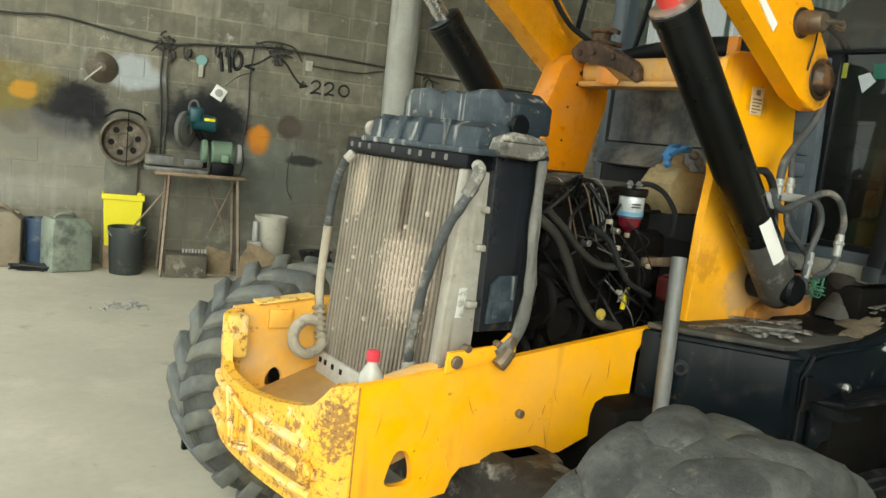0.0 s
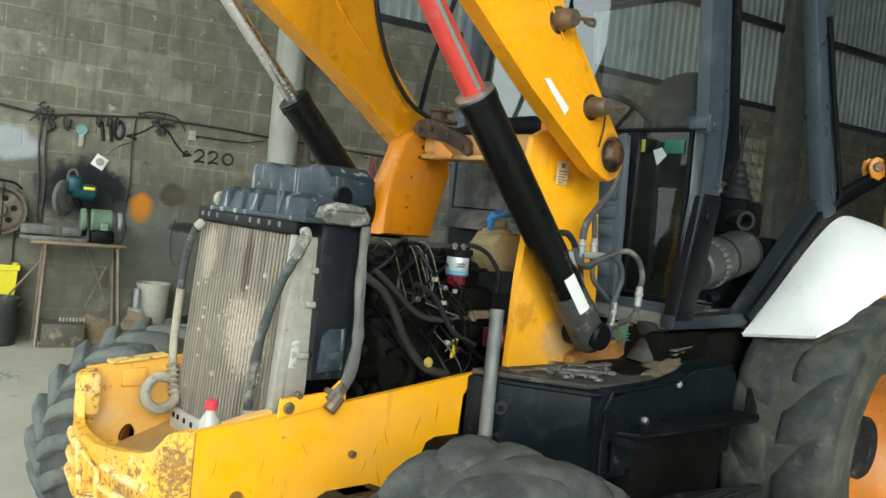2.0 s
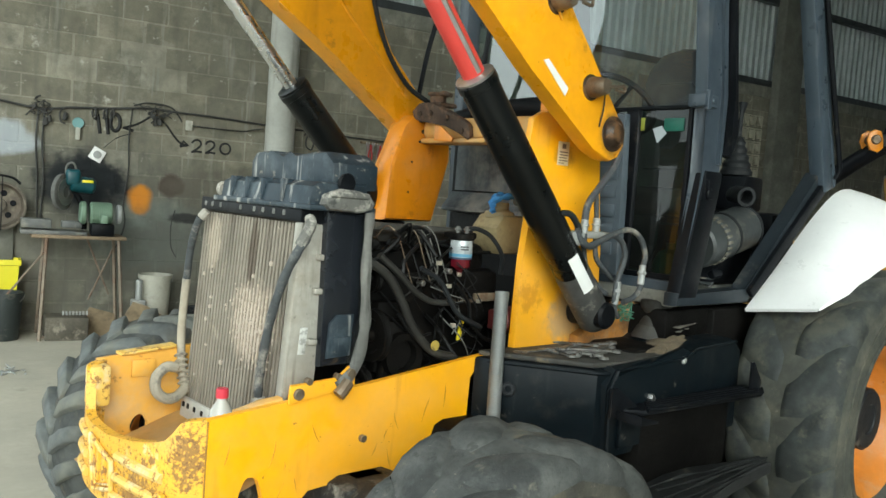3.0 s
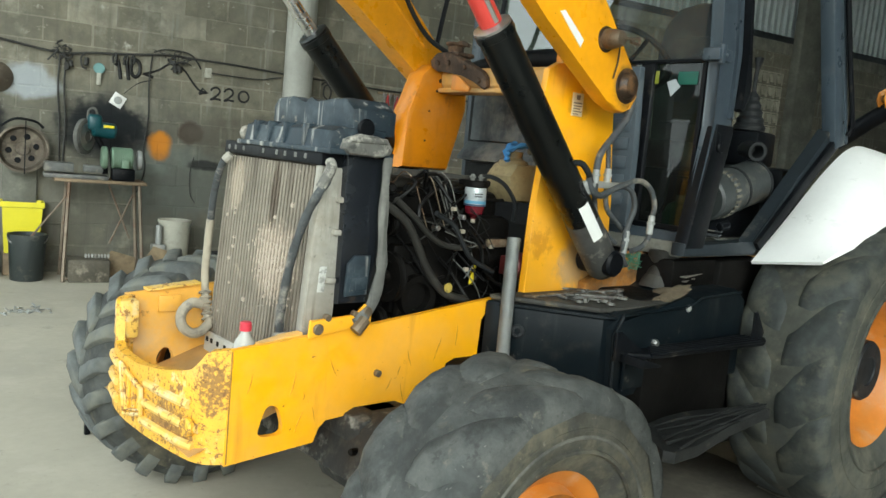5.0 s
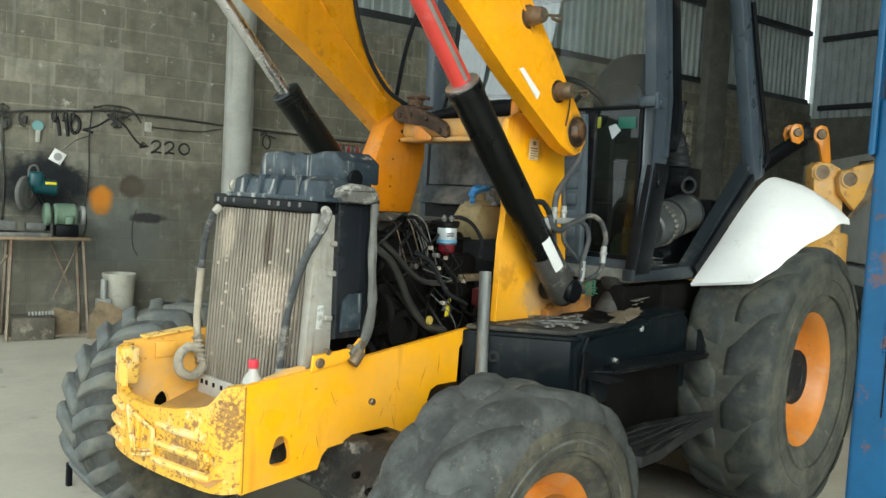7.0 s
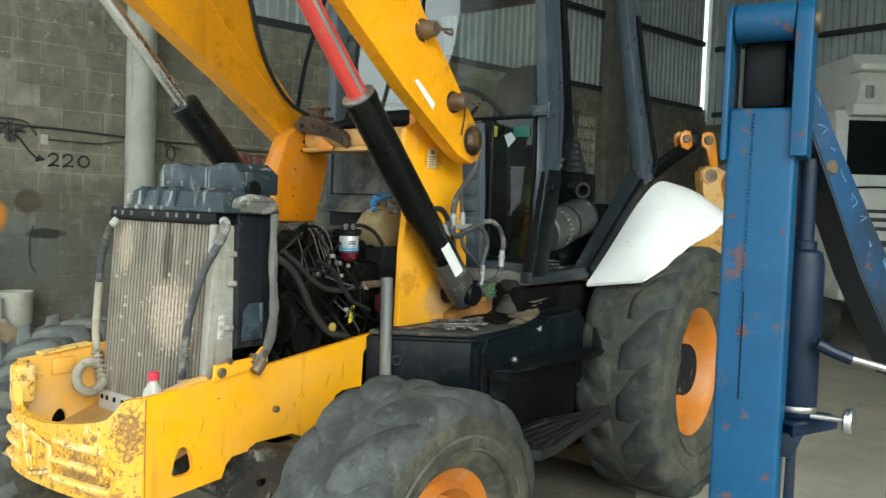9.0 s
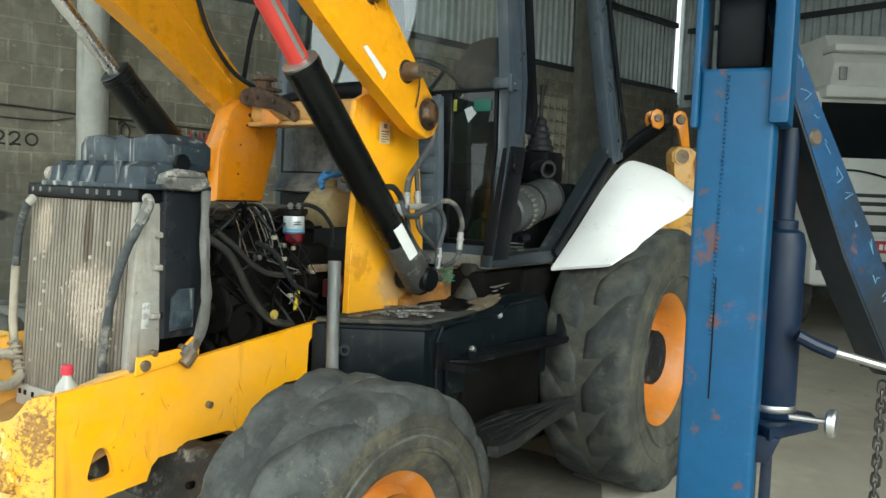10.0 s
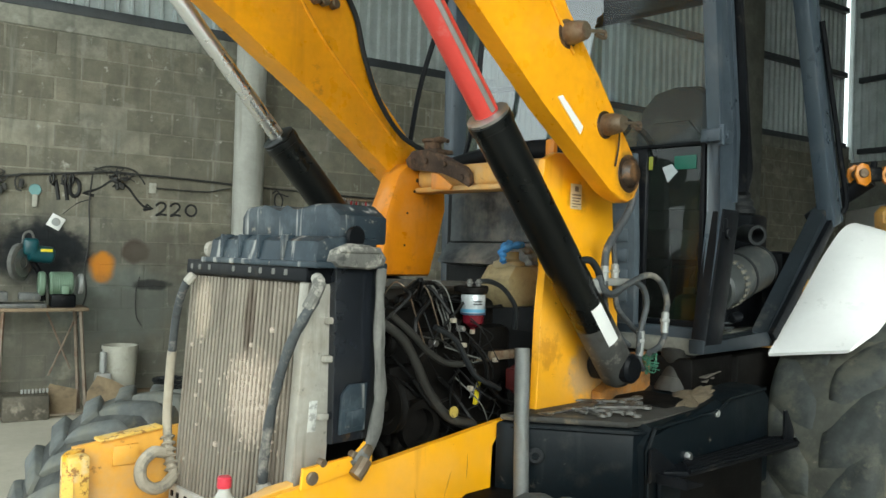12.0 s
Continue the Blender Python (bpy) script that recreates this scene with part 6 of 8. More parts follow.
bm = nb()
tube(bm, [(1.985, 1.555, 1.151), (1.955, 1.525, 0.93), (1.918, 1.485, 0.62)], 0.0235, 16, smooth=False, caps=False)
bmesh.ops.solidify(bm, geom=bm.faces[:], thickness=0.003)
lone("steel_pipe", bm, GALV, "loose grey steel pipe standing against the tank", "pipe")
# front axle
bm = nb()
prism(bm, [(1.30, 0.42), (1.36, 0.56), (1.42, 0.6), (1.52, 0.6), (1.6, 0.56), (1.64, 0.42), (1.56, 0.36), (1.38, 0.36)], 1.15, 2.56, "y", 0.03)
box(bm, (1.34, 1.5, 0.34), (1.6, 1.75, 0.6), 0.05)
box(bm, (1.36, 1.08, 0.34), (1.58, 1.3, 0.6), 0.05)
axle = part("front_axle", bm, pmat("dusty_axle_casting", (0.014, 0.0145, 0.014), 0.7, var=0.35, bump=0.5, patches=(((0.24, 0.235, 0.21), 9, 0.54, 0.66, 0.9, 0.75), (GRIME, 14, 0.5, 0.62, 0.5, 0.7))), loader, "grimy front axle casting")
for x, y, z in ((1.3, 1.5, 0.5), (1.29, 1.42, 0.47), (1.31, 1.35, 0.52), (1.3, 1.26, 0.46)):
    bm = nb()
    rod(bm, (x + 0.05, y, z), (x + 0.012, y, z), 0.012, 8)
    part("axle_bolt", bm, SOOT, axle)

bm = nb()
box(bm, (1.75, 1.5, 0.4), (2.6, 2.35, 0.72), 0.05)
box(bm, (2.55, 1.45, 0.42), (3.6, 2.4, 0.8), 0.06)
part("gearbox_belly", bm, SOOT, loader, "black boxes added to block light under the machine")
bm = nb()
rng = random.Random(21)
ring = [((2.75 + 1.05 * math.cos(a_) * (1 + rng.uniform(-0.12, 0.12))), 1.75 + 0.85 * math.sin(a_) * (1 + rng.uniform(-0.15, 0.15)), 0.004) for a_ in [2 * math.pi * k / 40 for k in range(40)]]
bm.faces.new([bm.verts.new(p) for p in ring])
SHADEPATCH = pmat("shaded_oily_concrete", (0.11, 0.1, 0.08), 0.75, var=0.25, bump=0.25, mid=2, patches=(((0.2, 0.185, 0.15), 4, 0.5, 0.7, 0.8, 0.6), ((0.04, 0.036, 0.03), 6, 0.55, 0.7, 0.5, 0.7)))
lone("oil_stain", bm, SHADEPATCH, "dark patch for the machine's shade and some oil on the floor", "stain", kind="stuff")

# ---- wheels ----


def wheel(x, y, z, R, rim_r, W, lugs, lug_h, side, steer, dish, hub_r, hub_out, worn, skew=1.05, lug_w=0.17, rubber=RUBBER, lug_rubber=LUGFRONT, wall_rubber=None, soft=False):
    """side -1: the outer face looks towards -y."""
    M = Matrix.Translation((x, y, z)) @ Matrix.Rotation(radians(steer), 4, "Z") @ Matrix.Rotation(radians(90 if side < 0 else -90), 4, "X")
    hw = W / 2
    bm = nb()
    rc = R - lug_h
    prof = [(rim_r, -hw * 0.72), (rim_r + 0.02, -hw * 0.8), (rim_r + 0.35 * (rc - rim_r), -hw * 0.99), (rim_r + 0.62 * (rc - rim_r), -hw * 1.0), (rc - 0.045, -hw * 0.96), (rc - 0.012, -hw * 0.82), (rc, -hw * 0.35), (rc + 0.004, 0)]
    prof = prof + [(r, -h_) for r, h_ in prof[-2::-1]]
    lathe(bm, prof, M, 72)
    for hr, hz_ in ((rim_r + 0.3 * (rc - rim_r), 1), (rim_r + 0.55 * (rc - rim_r), 1)):
        lathe(bm, [(hr - 0.008, hw * 0.97), (hr - 0.004, hw * 1.015), (hr + 0.004, hw * 1.015), (hr + 0.008, hw * 0.97)], M, 72)
    rng_ = random.Random(int(x * 100 + y * 10))
    lug_meshes = []
    for s in (-1, 1):
        for i in range(lugs):
            lb = nb()
            a = 2 * math.pi * (i + (0.5 if s > 0 else 0)) / lugs + rng_.uniform(-0.01, 0.01)
            hgt = lug_h * (1 - worn * rng_.random())
            st = [(0.05, 0.02, rc - 0.004), (0.09, 0.05, rc + hgt * 0.7), (0.2, 0.16, rc + hgt), (0.36, 0.34, rc + hgt), (0.52, 0.55, rc + hgt), (0.7, 0.78, rc + hgt * 0.95), (0.86, 0.95, rc + hgt * 0.75), (0.95, 1.04, rc - 0.006), (1.0, 1.08, rc - 0.035)] if soft else [(0.03, 0.0, rc + hgt * 0.85), (0.12, 0.12, rc + hgt), (0.3, 0.35, rc + hgt), (0.5, 0.58, rc + hgt), (0.7, 0.8, rc + hgt * 0.95), (0.86, 0.97, rc + hgt * 0.8), (0.96, 1.06, rc - 0.002), (1.0, 1.08, rc - 0.035)]
            lw = (math.pi * 2 / lugs) * lug_w
            sk = (math.pi * 2 / lugs) * skew
            prev = None
            for q, (u, v, rr) in enumerate(st):
                ang = a + sk * v
                zz = s * hw * u
                wide = lw * ((0.55 if q == 0 else 0.85 if q < 3 else 1.1) if soft else 1.15 - 0.1 * u) * (1 + rng_.uniform(-0.06, 0.06))
                ring = []
                for da, dr in ((-1.6, -1.2), (-1.25, -0.75), (-0.85, -0.18), (0.0, 0.05), (0.85, -0.18), (1.25, -0.75), (1.6, -1.2)) if soft else ((-1.25, -1.25), (-1.06, -0.2), (-0.92, -0.03), (0.0, 0.0), (0.92, -0.03), (1.06, -0.2), (1.25, -1.25)):
                    r2 = rr + dr * max(lug_h, 0.016) + rng_.uniform(-0.0015, 0.0015)
                    ring.append(lb.verts.new(M @ Vector((r2 * math.cos(ang + da * wide), r2 * math.sin(ang + da * wide), zz))))
                if prev:
                    for k in range(6):
                        lb.faces.new((prev[k], ring[k], ring[k + 1], prev[k + 1]))
                else:
                    lb.faces.new(ring)
                prev = ring
            lb.faces.new(prev[::-1])
            lug_meshes.append(lb)
    inv = M.inverted()
    for fc in bm.faces:
        c_ = inv @ fc.calc_center_median()
        fc.material_index = 1 if math.hypot(c_.x, c_.y) > rc - 0.03 else 0
    hub_bm = nb()
    hz = hw * 0.72 - dish
    lathe(hub_bm, [(0, hz - 0.02), (hub_r, hz - 0.02), (hub_r, hz + hub_out - 0.012), (hub_r - 0.012, hz + hub_out), (hub_r * 0.5, hz + hub_out), (hub_r * 0.45, hz + hub_out - 0.006), (0, hz + hub_out - 0.006)], M, 32)
    w = part("wheel", hub_bm, HUBBLACK, loader, "wheel with a black hub")
    part("tyre", bm, (wall_rubber or rubber, rubber), w, "worn dusty tractor tyre", 60)
    if wall_rubber:
        bm, hr = nb(), rim_r + 0.46 * (rc - rim_r)
        lathe(bm, [(hr - 0.006, hw * 0.985), (hr - 0.002, hw * 1.016), (hr + 0.002, hw * 1.016), (hr + 0.006, hw * 0.985)], M, 72)
        part("bead_line", bm, BEADLINE, w, "pale moulded ring")
    for lb in lug_meshes:
        part("tread_lug", lb, lug_rubber, w, "", 70)
    bm = nb()
    e = hw * 0.72
    lathe(bm, [(rim_r - 0.005, -e), (rim_r + 0.024, -e - 0.006), (rim_r + 0.024, -e + 0.01), (rim_r - 0.02, -e + 0.03), (rim_r - 0.045, 0), (rim_r - 0.03, e - 0.05), (rim_r - 0.005, e - 0.028),
               (rim_r + 0.022, e - 0.008), (rim_r + 0.024, e + 0.006), (rim_r + 0.012, e + 0.008), (rim_r - 0.012, e - 0.01), (rim_r - 0.045, e - 0.04), (rim_r - 0.06, hz + 0.05), (rim_r - 0.085, hz + 0.012), (rim_r * 0.6, hz), (hub_r * 0.8, hz)], M, 64)
    rim = part("rim", bm, RIMPAINT, w, "orange steel rim", 40)
    for k in range(8):
        a = 2 * math.pi * k / 8
        bm = nb()
        rr = hub_r * 1.28
        lathe(bm, [(0, 0), (0.014, 0), (0.014, 0.014), (0.008, 0.022), (0, 0.022)], M @ Matrix.Translation((rr * math.cos(a), rr * math.sin(a), hz)), 6)
        part("wheel_nut", bm, RIMPAINT, w)
    return w


wheel(3.68, 1.06, 0.645, 0.655, 0.33, 0.43, 16, 0.016, -1, 0, 0.17, 0.135, 0.13, 0.5, -0.62, 0.29, CLAYRUBBER, LUGREAR, soft=True)
wheel(3.68, mirror_y(1.06), 0.645, 0.652, 0.33, 0.43, 16, 0.016, 1, 0, 0.17, 0.135, 0.13, 0.5, 0.62, 0.29, CLAYRUBBER, LUGREAR, soft=True)
wheel(1.43, 0.93, 0.452, 0.462, 0.225, 0.36, 14, 0.016, -1, 0, 0.05, 0.1, 0.08, 0.4, -0.6, 0.29, RUBBER, LUGFRONT, SIDEWALL, soft=True)
wheel(1.352, 2.715, 0.455, 0.468, 0.225, 0.37, 22, 0.024, 1, 0, 0.05, 0.1, 0.08, 0.15, 0.65, 0.2, RUBBER, LUGDARK, SIDEWALL)

# ---- rear excavator end ----
KP = Matrix(((0.698, 0.716, 0, 5.606), (-0.716, 0.698, 0, 1.583), (0, 0, 1, 0), (0, 0, 0, 1)))  # placed to fit the camera's view, square to it: x along the plate
bm = nb()
prism(bm, [(-0.088, 1.79), (-0.051, 1.835), (0.041, 1.838), (0.125, 1.795), (0.16, 1.69), (0.15, 1.5), (0.16, 1.2), (-0.1, 1.2), (-0.06, 1.45), (-0.02, 1.58), (-0.045, 1.66), (-0.085, 1.72)], -0.06, 0.06, "y", 0.02, KP)
kp = part("kingpost", bm, HOEPAINT, loader, "faded yellow backhoe king post")
bm = nb()
prism(bm, [(0.08, 1.72), (0.098, 1.78), (0.213, 1.805), (0.35, 1.868), (0.27, 1.60), (0.207, 1.506), (0.1, 1.62)], -0.12, -0.05, "y", 0.012, KP)
lug = part("swing_lug", bm, HOEPAINT, kp, "faded yellow triangular swing lug")
bm = nb()
prism(bm, [(0.352, 1.87), (0.37, 1.86), (0.345, 1.6), (0.17, 1.42), (0.155, 1.44), (0.272, 1.6)], -0.1, 0.15, "y", 0.006, KP)
part("lug_web", bm, PINMETAL, lug, "worn steel web")
for u, z, d in ((-0.013, 1.764, -0.06), (0.153, 1.72, -0.12)):
    bm = nb()
    lathe(bm, [(0.05, 0), (0.062, 0), (0.062, 0.014), (0.05, 0.014)], axis_matrix(KP @ Vector((u, d, z)), KP @ Vector((u, d - 0.1, z))), 28, True)
    part("eye_rim", bm, HOEPAINT, kp)
    bm = nb()
    rod(bm, KP @ Vector((u, d, z)), KP @ Vector((u, d - 0.008, z)), 0.05, 24)
    part("kingpost_pin", bm, PINMETAL, kp)
bm = nb()
prism(bm, [(-0.082, 2.03), (-0.07, 2.075), (-0.03, 2.096), (0.012, 2.085), (0.032, 2.04), (0.062, 1.83), (-0.005, 1.83), (-0.03, 1.965), (-0.07, 1.985)], -0.03, 0.0, "y", 0.006, KP)
knuckle = part("boom_knuckle", bm, ORANGE, loader, "orange boom knuckle plate")
for v0 in (-0.06, 0.04):
    bm = nb()
    prism(bm, [(-0.262, 2.02), (-0.255, 2.07), (-0.22, 2.095), (-0.18, 2.085), (-0.165, 2.04), (-0.16, 1.98), (-0.19, 1.95), (-0.24, 1.965)], v0, v0 + 0.022, "y", 0.005, KP)
    part("knuckle_lug", bm, ORANGE, knuckle, "rounded orange lug")
for u, v, r_ in ((-0.21, -0.075, 0.03), (-0.025, -0.045, 0.036)):
    bm = nb()
    rod(bm, KP @ Vector((u, v, 2.03)), KP @ Vector((u, 0.08, 2.03)), r_, 18, 0.006)
    part("knuckle_pin", bm, PINMETAL, knuckle, "rusty pin")
bm = nb()
box(bm, (-0.17, -0.03, 1.985), (-0.075, 0.03, 2.075), 0.012, KP)
rod(bm, KP @ Vector((-0.13, -0.01, 2.06)), KP @ Vector((-0.12, -0.01, 2.11)), 0.02, 12)
part("cylinder_eye", bm, BLACK, knuckle)
bm = nb()
tube(bm, [KP @ Vector((-0.14, 0.0, 2.0)), KP @ Vector((-0.25, 0.1, 1.9)), KP @ Vector((-0.40, 0.25, 1.74))], 0.055, 14, smooth=False)
part("boom_cylinder", bm, BLACK, knuckle, "black boom cylinder")
bm = nb()
box(bm, (4.2, 1.3, 0.5), (5.4, mirror_y(1.3), 0.95), 0.05)
box(bm, (5.2, 1.3, 0.35), (5.45, mirror_y(1.3), 1.35), 0.03)
part("rear_frame", bm, HOEPAINT, loader, "faded yellow rear frame")

# ---- blue engine hoist beside the machine ----
CR = Matrix(((0.176, 0.985, 0, 1.405), (-0.985, 0.176, 0, -0.03), (0, 0, 1, 0), (0, 0, 0, 1)))  # x to its side, y away, z up
hoist = thing("engine_hoist", (1.405, -0.03, 0), "blue painted steel engine hoist with a hanging chain", "hoist")
bm = nb()
box(bm, (-0.066, 0.0, 0.06), (0.076, 0.13, 1.675), 0.010, CR, 3)
post = part("post", bm, BLUE, hoist, "scratched blue box-section post")
bm = nb()
rng = random.Random(5)
for k in range(60):
    z = 1.66 - k * 0.0085
    g = bmesh.ops.create_icosphere(bm, subdivisions=1, radius=rng.uniform(0.0028, 0.0042))
    bmesh.ops.transform(bm, matrix=CR @ Matrix.Translation((-0.012 - k * 0.0001, -0.001, z)), verts=g["verts"])
tagged(part("weld_bead", bm, BLUE, post), kind="stuff")
bm = nb()
box(bm, (-0.0145, -0.0015, 1.03), (-0.0115, 0.001, 1.27), 0, CR)
part("seam_gap", bm, BLACK, post)
for u0, u1, z0, top in ((-0.078, -0.064, 1.56, 2.02), (0.064, 0.1, 1.57, 2.02)):
    bm = nb()
    prism(bm, [(-0.012, z0), (0.14, z0), (0.14, 1.84), (0.12, 1.88), (0.085, 1.905), (0.03, 1.91), (0.0, 1.895), (-0.012, 1.87)], u0, u1, "x", 0.006, CR)
    part("cheek_plate", bm, BLUE, hoist, "blue cheek plate with weld marks")
bm = nb()
rod(bm, CR @ Vector((-0.062, 0.03, 1.865)), CR @ Vector((0.062, 0.03, 1.865)), 0.042, 24)
part("pivot_drum", bm, BLUE, hoist, "worn blue pivot drum")
bm = nb()
lathe(bm, [(0, 0), (0.026, 0), (0.026, 0.012), (0, 0.012)], axis_matrix(CR @ Vector((0.098, 0.03, 1.86)), CR @ Vector((0.12, 0.03, 1.86))), 18)
part("pivot_bolt", bm, PINMETAL, hoist)
bm = nb()
box(bm, (-0.045, 0.05, 1.68), (0.045, 0.09, 1.84), 0.01, CR)
part("boom_root", bm, BLACK, hoist)
bm = nb()
B0, B1 = Vector((1.525, -0.015, 1.86)), Vector((1.855, -0.244, 1.054))
bx = (B1 - B0)
bl = bx.length
bx.normalize()
down = Vector((-0.88, 0.477, 0.0))
down = (down - bx * down.dot(bx)).normalized()  # the open underside
by = down.cross(bx).normalized()
if by.y > 0:
    by = -by
BM = Matrix.Translation(B0) @ Matrix((bx, by, down)).transposed().to_4x4()
EDGE = Matrix(((1, 0, 0, 0), (0, 0, 1, 0), (0, 1, 0, 0), (0, 0, 0, 1)))  # outlines drawn along the boom and across its depth
prism(bm, [(-0.02, -0.014), (0.3, -0.034), (0.6, -0.068), (0.69, -0.074), (0.75, -0.07), (bl - 0.05, -0.052), (bl + 0.005, -0.036), (bl + 0.02, -0.015), (bl - 0.01, 0.0), (0.6, 0.028), (-0.02, 0.034)], -0.02, 0.045, "z", 0.004, BM @ EDGE)
prism(bm, [(0.74, -0.076), (0.77, -0.076), (bl - 0.04, -0.05), (bl - 0.06, -0.035), (0.75, -0.05)], 0.043, 0.052, "z", 0.003, BM @ EDGE)
BOOMBLUE = pmat("dark_patched_blue_boom_paint", (0.006, 0.05, 0.13), 0.5, spec=0.3, var=0.15, bump=0.12, patches=(((0.012, 0.016, 0.02), 3.2, 0.4, 0.6, 0.5, 0.9), ((0.05, 0.12, 0.2), 9, 0.58, 0.72, 0.7, 0.4), (RUST, 14, 0.6, 0.66, 0.8, 0.7)))
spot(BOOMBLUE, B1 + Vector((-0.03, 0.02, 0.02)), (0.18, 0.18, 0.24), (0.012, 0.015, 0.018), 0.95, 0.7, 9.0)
boom = part("hoist_boom", bm, BOOMBLUE, hoist, "blue boom with chalk marks and a shade-dark underside")
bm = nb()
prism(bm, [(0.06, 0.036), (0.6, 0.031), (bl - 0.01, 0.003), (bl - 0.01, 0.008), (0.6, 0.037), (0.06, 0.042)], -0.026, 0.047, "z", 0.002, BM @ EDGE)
part("underside_plate", bm, pmat("shade_black_steel", (0.012, 0.018, 0.024), 0.45, var=0.3, patches=(((0.09, 0.075, 0.05), 8, 0.55, 0.7, 0.8, 0.6),)), boom, "near-black plate coloured as the boom's shaded underside")
CHALK = pmat("pale_chalk", (0.14, 0.26, 0.36), 0.9, var=0.05, bump=0)
rng = random.Random(21)
for k in range(11):
    bm = nb()
    u = 0.12 + k * 0.062
    v = 0.012 - 0.09 * u + rng.uniform(-0.006, 0.006)
    pts = [BM @ Vector((u + rng.uniform(-0.02, 0.02), 0.0455, v + rng.uniform(-0.014, 0.014))) for q in range(4)]
    tube(bm, pts, 0.0011, 5, smooth=False)
    part("chalk_bar", bm, CHALK, boom)
bm = nb()
rod(bm, BM @ Vector((0.335, -0.03, 0.01)), BM @ Vector((0.335, 0.05, 0.01)), 0.018, 14)
part("boom_pin", bm, PINMETAL, boom)
# jack ram, its bracket, pump handle and knob
bm = nb()
J0, J1 = CR @ Vector((0.092, 0.175, 0.975)), CR @ Vector((0.092, 0.175, 1.42))
lathe(bm, [(0, 0), (0.046, 0), (0.048, 0.005), (0.048, 0.36), (0.042, 0.385), (0.03, 0.392), (0.03, 0.41), (0.022, 0.412), (0.022, 0.6), (0, 0.6)], axis_matrix(J0, J1), 24)
ram = part("jack_ram", bm, NAVY, hoist, "dark blue hydraulic jack ram")
bm = nb()
lathe(bm, [(0.0482, 0.012), (0.05, 0.015), (0.05, 0.024), (0.0482, 0.027)], axis_matrix(J0, J1), 24, True)
part("collar", bm, STEEL, ram)
bm = nb()
prism(bm, [(0.066, 0.10), (0.066, 0.26), (0.17, 0.25), (0.185, 0.2), (0.10, 0.05)], 0.948, 0.974, "z", 0.004, CR)
prism(bm, [(0.064, 0.9), (0.064, 0.955), (0.12, 0.955), (0.1, 0.9)], 0.06, 0.075, "y", 0.003, CR)
part("jack_bracket", bm, NAVY, hoist)
bm = nb()
q = lambda u, v, z: CR @ Vector((u, v, z))
tube(bm, [q(0.135, 0.12, 1.155), q(0.17, 0.13, 1.138), q(0.205, 0.14, 1.125)], 0.014, 10, smooth=False)
part("handle_socket", bm, NAVY, hoist)
bm = nb()
tube(bm, [q(0.19, 0.135, 1.13), q(0.28, 0.16, 1.108), q(0.338, 0.17, 1.095), q(0.35, 0.172, 1.088)], 0.0085, 10, smooth=False)
handle_ = part("pump_handle", bm, STEEL, hoist, "bent bare steel pump handle")
bm = nb()
tube(bm, [q(0.349, 0.172, 1.09), q(0.353, 0.172, 1.075), q(0.352, 0.172, 1.06), q(0.35, 0.172, 1.025)], 0.008, 8)
part("handle_end", bm, PINMETAL, handle_)
bm = nb()
rod(bm, q(0.13, 0.07, 1.0), q(0.205, 0.07, 1.0), 0.006, 10)
knob_bolt = part("release_bolt", bm, STEEL, hoist)
bm = nb()
lathe(bm, [(0, 0), (0.024, 0), (0.028, 0.004), (0.028, 0.014), (0.024, 0.018), (0, 0.018)], axis_matrix(q(0.2, 0.07, 1.0), q(0.24, 0.062, 1.0)), 24)
part("release_knob", bm, CHROME, knob_bolt, "shiny round release knob")
bm = nb()
box(bm, (-0.09, -0.06, 0.0), (0.09, 0.2, 0.06), 0.008, CR)
box(bm, (-0.06, 0.1, 0.0), (0.06, 1.1, 0.07), 0.008, CR)
prism(bm, [(0.07, 0.02), (0.11, 0.02), (0.105, 0.93), (0.085, 0.93)], 0.1, 0.115, "y", 0.003, CR)
part("hoist_base", bm, NAVY, hoist, "dark hoist base frame")
# chain: each link a stadium ring
cp = BM @ Vector((bl + 0.035, 0.0, -0.02))
bm = nb()
for i in range(52):
    zc = cp.z - 0.02 - i * 0.0215
    if zc < 0.02:
        break
    pts = []
    for k in range(12):
        a = 2 * math.pi * k / 12
        u, v = 0.0085 * math.cos(a), 0.0085 * math.sin(a) + (0.008 if math.sin(a) > 0 else -0.008)
        pts.append((cp.x + (u if i % 2 else 0) + 0.004 * math.sin(i * 0.9), cp.y + (0 if i % 2 else u), zc + v))
    tube(bm, pts + [pts[0]], 0.0034, 5, smooth=False)
tagged(part("chain", bm, CHAINMETAL, hoist, "hanging dark steel chain"), kind="stuff")

# ---- white truck at the end wall ----
TR = Matrix(((0.559, 0.829, 0, 9.712), (-0.829, 0.559, 0, 0.615), (0, 0, 1, 0), (0, 0, 0, 1)))
truck = thing("truck", (9.712, 0.615, 0), "dusty white flat-nosed truck parked at the end wall", "truck")
bm = nb()
prism(bm, [(0.0, 0.9), (0.0, 1.72), (0.16, 2.62), (0.22, 2.72), (2.0, 2.76), (2.0, 0.7), (0.2, 0.7)], -0.98, 0.98, "x", 0.04, TR @ Matrix(((1, 0, 0, 0), (0, 1, 0, 0), (0, 0, 1, 0), (0, 0, 0, 1))))
cab = part("truck_cab", bm, TRUCKWHITE, truck, "dusty white truck cab")
bm = nb()
add_faces(bm, [TR @ Vector(v) for v in ((-0.9, 0.008, 1.755), (0.9, 0.008, 1.755), (0.84, 0.152, 2.6), (-0.84, 0.152, 2.6))], [(0, 1, 2, 3)])
bmesh.ops.solidify(bm, geom=bm.faces[:], thickness=0.03)
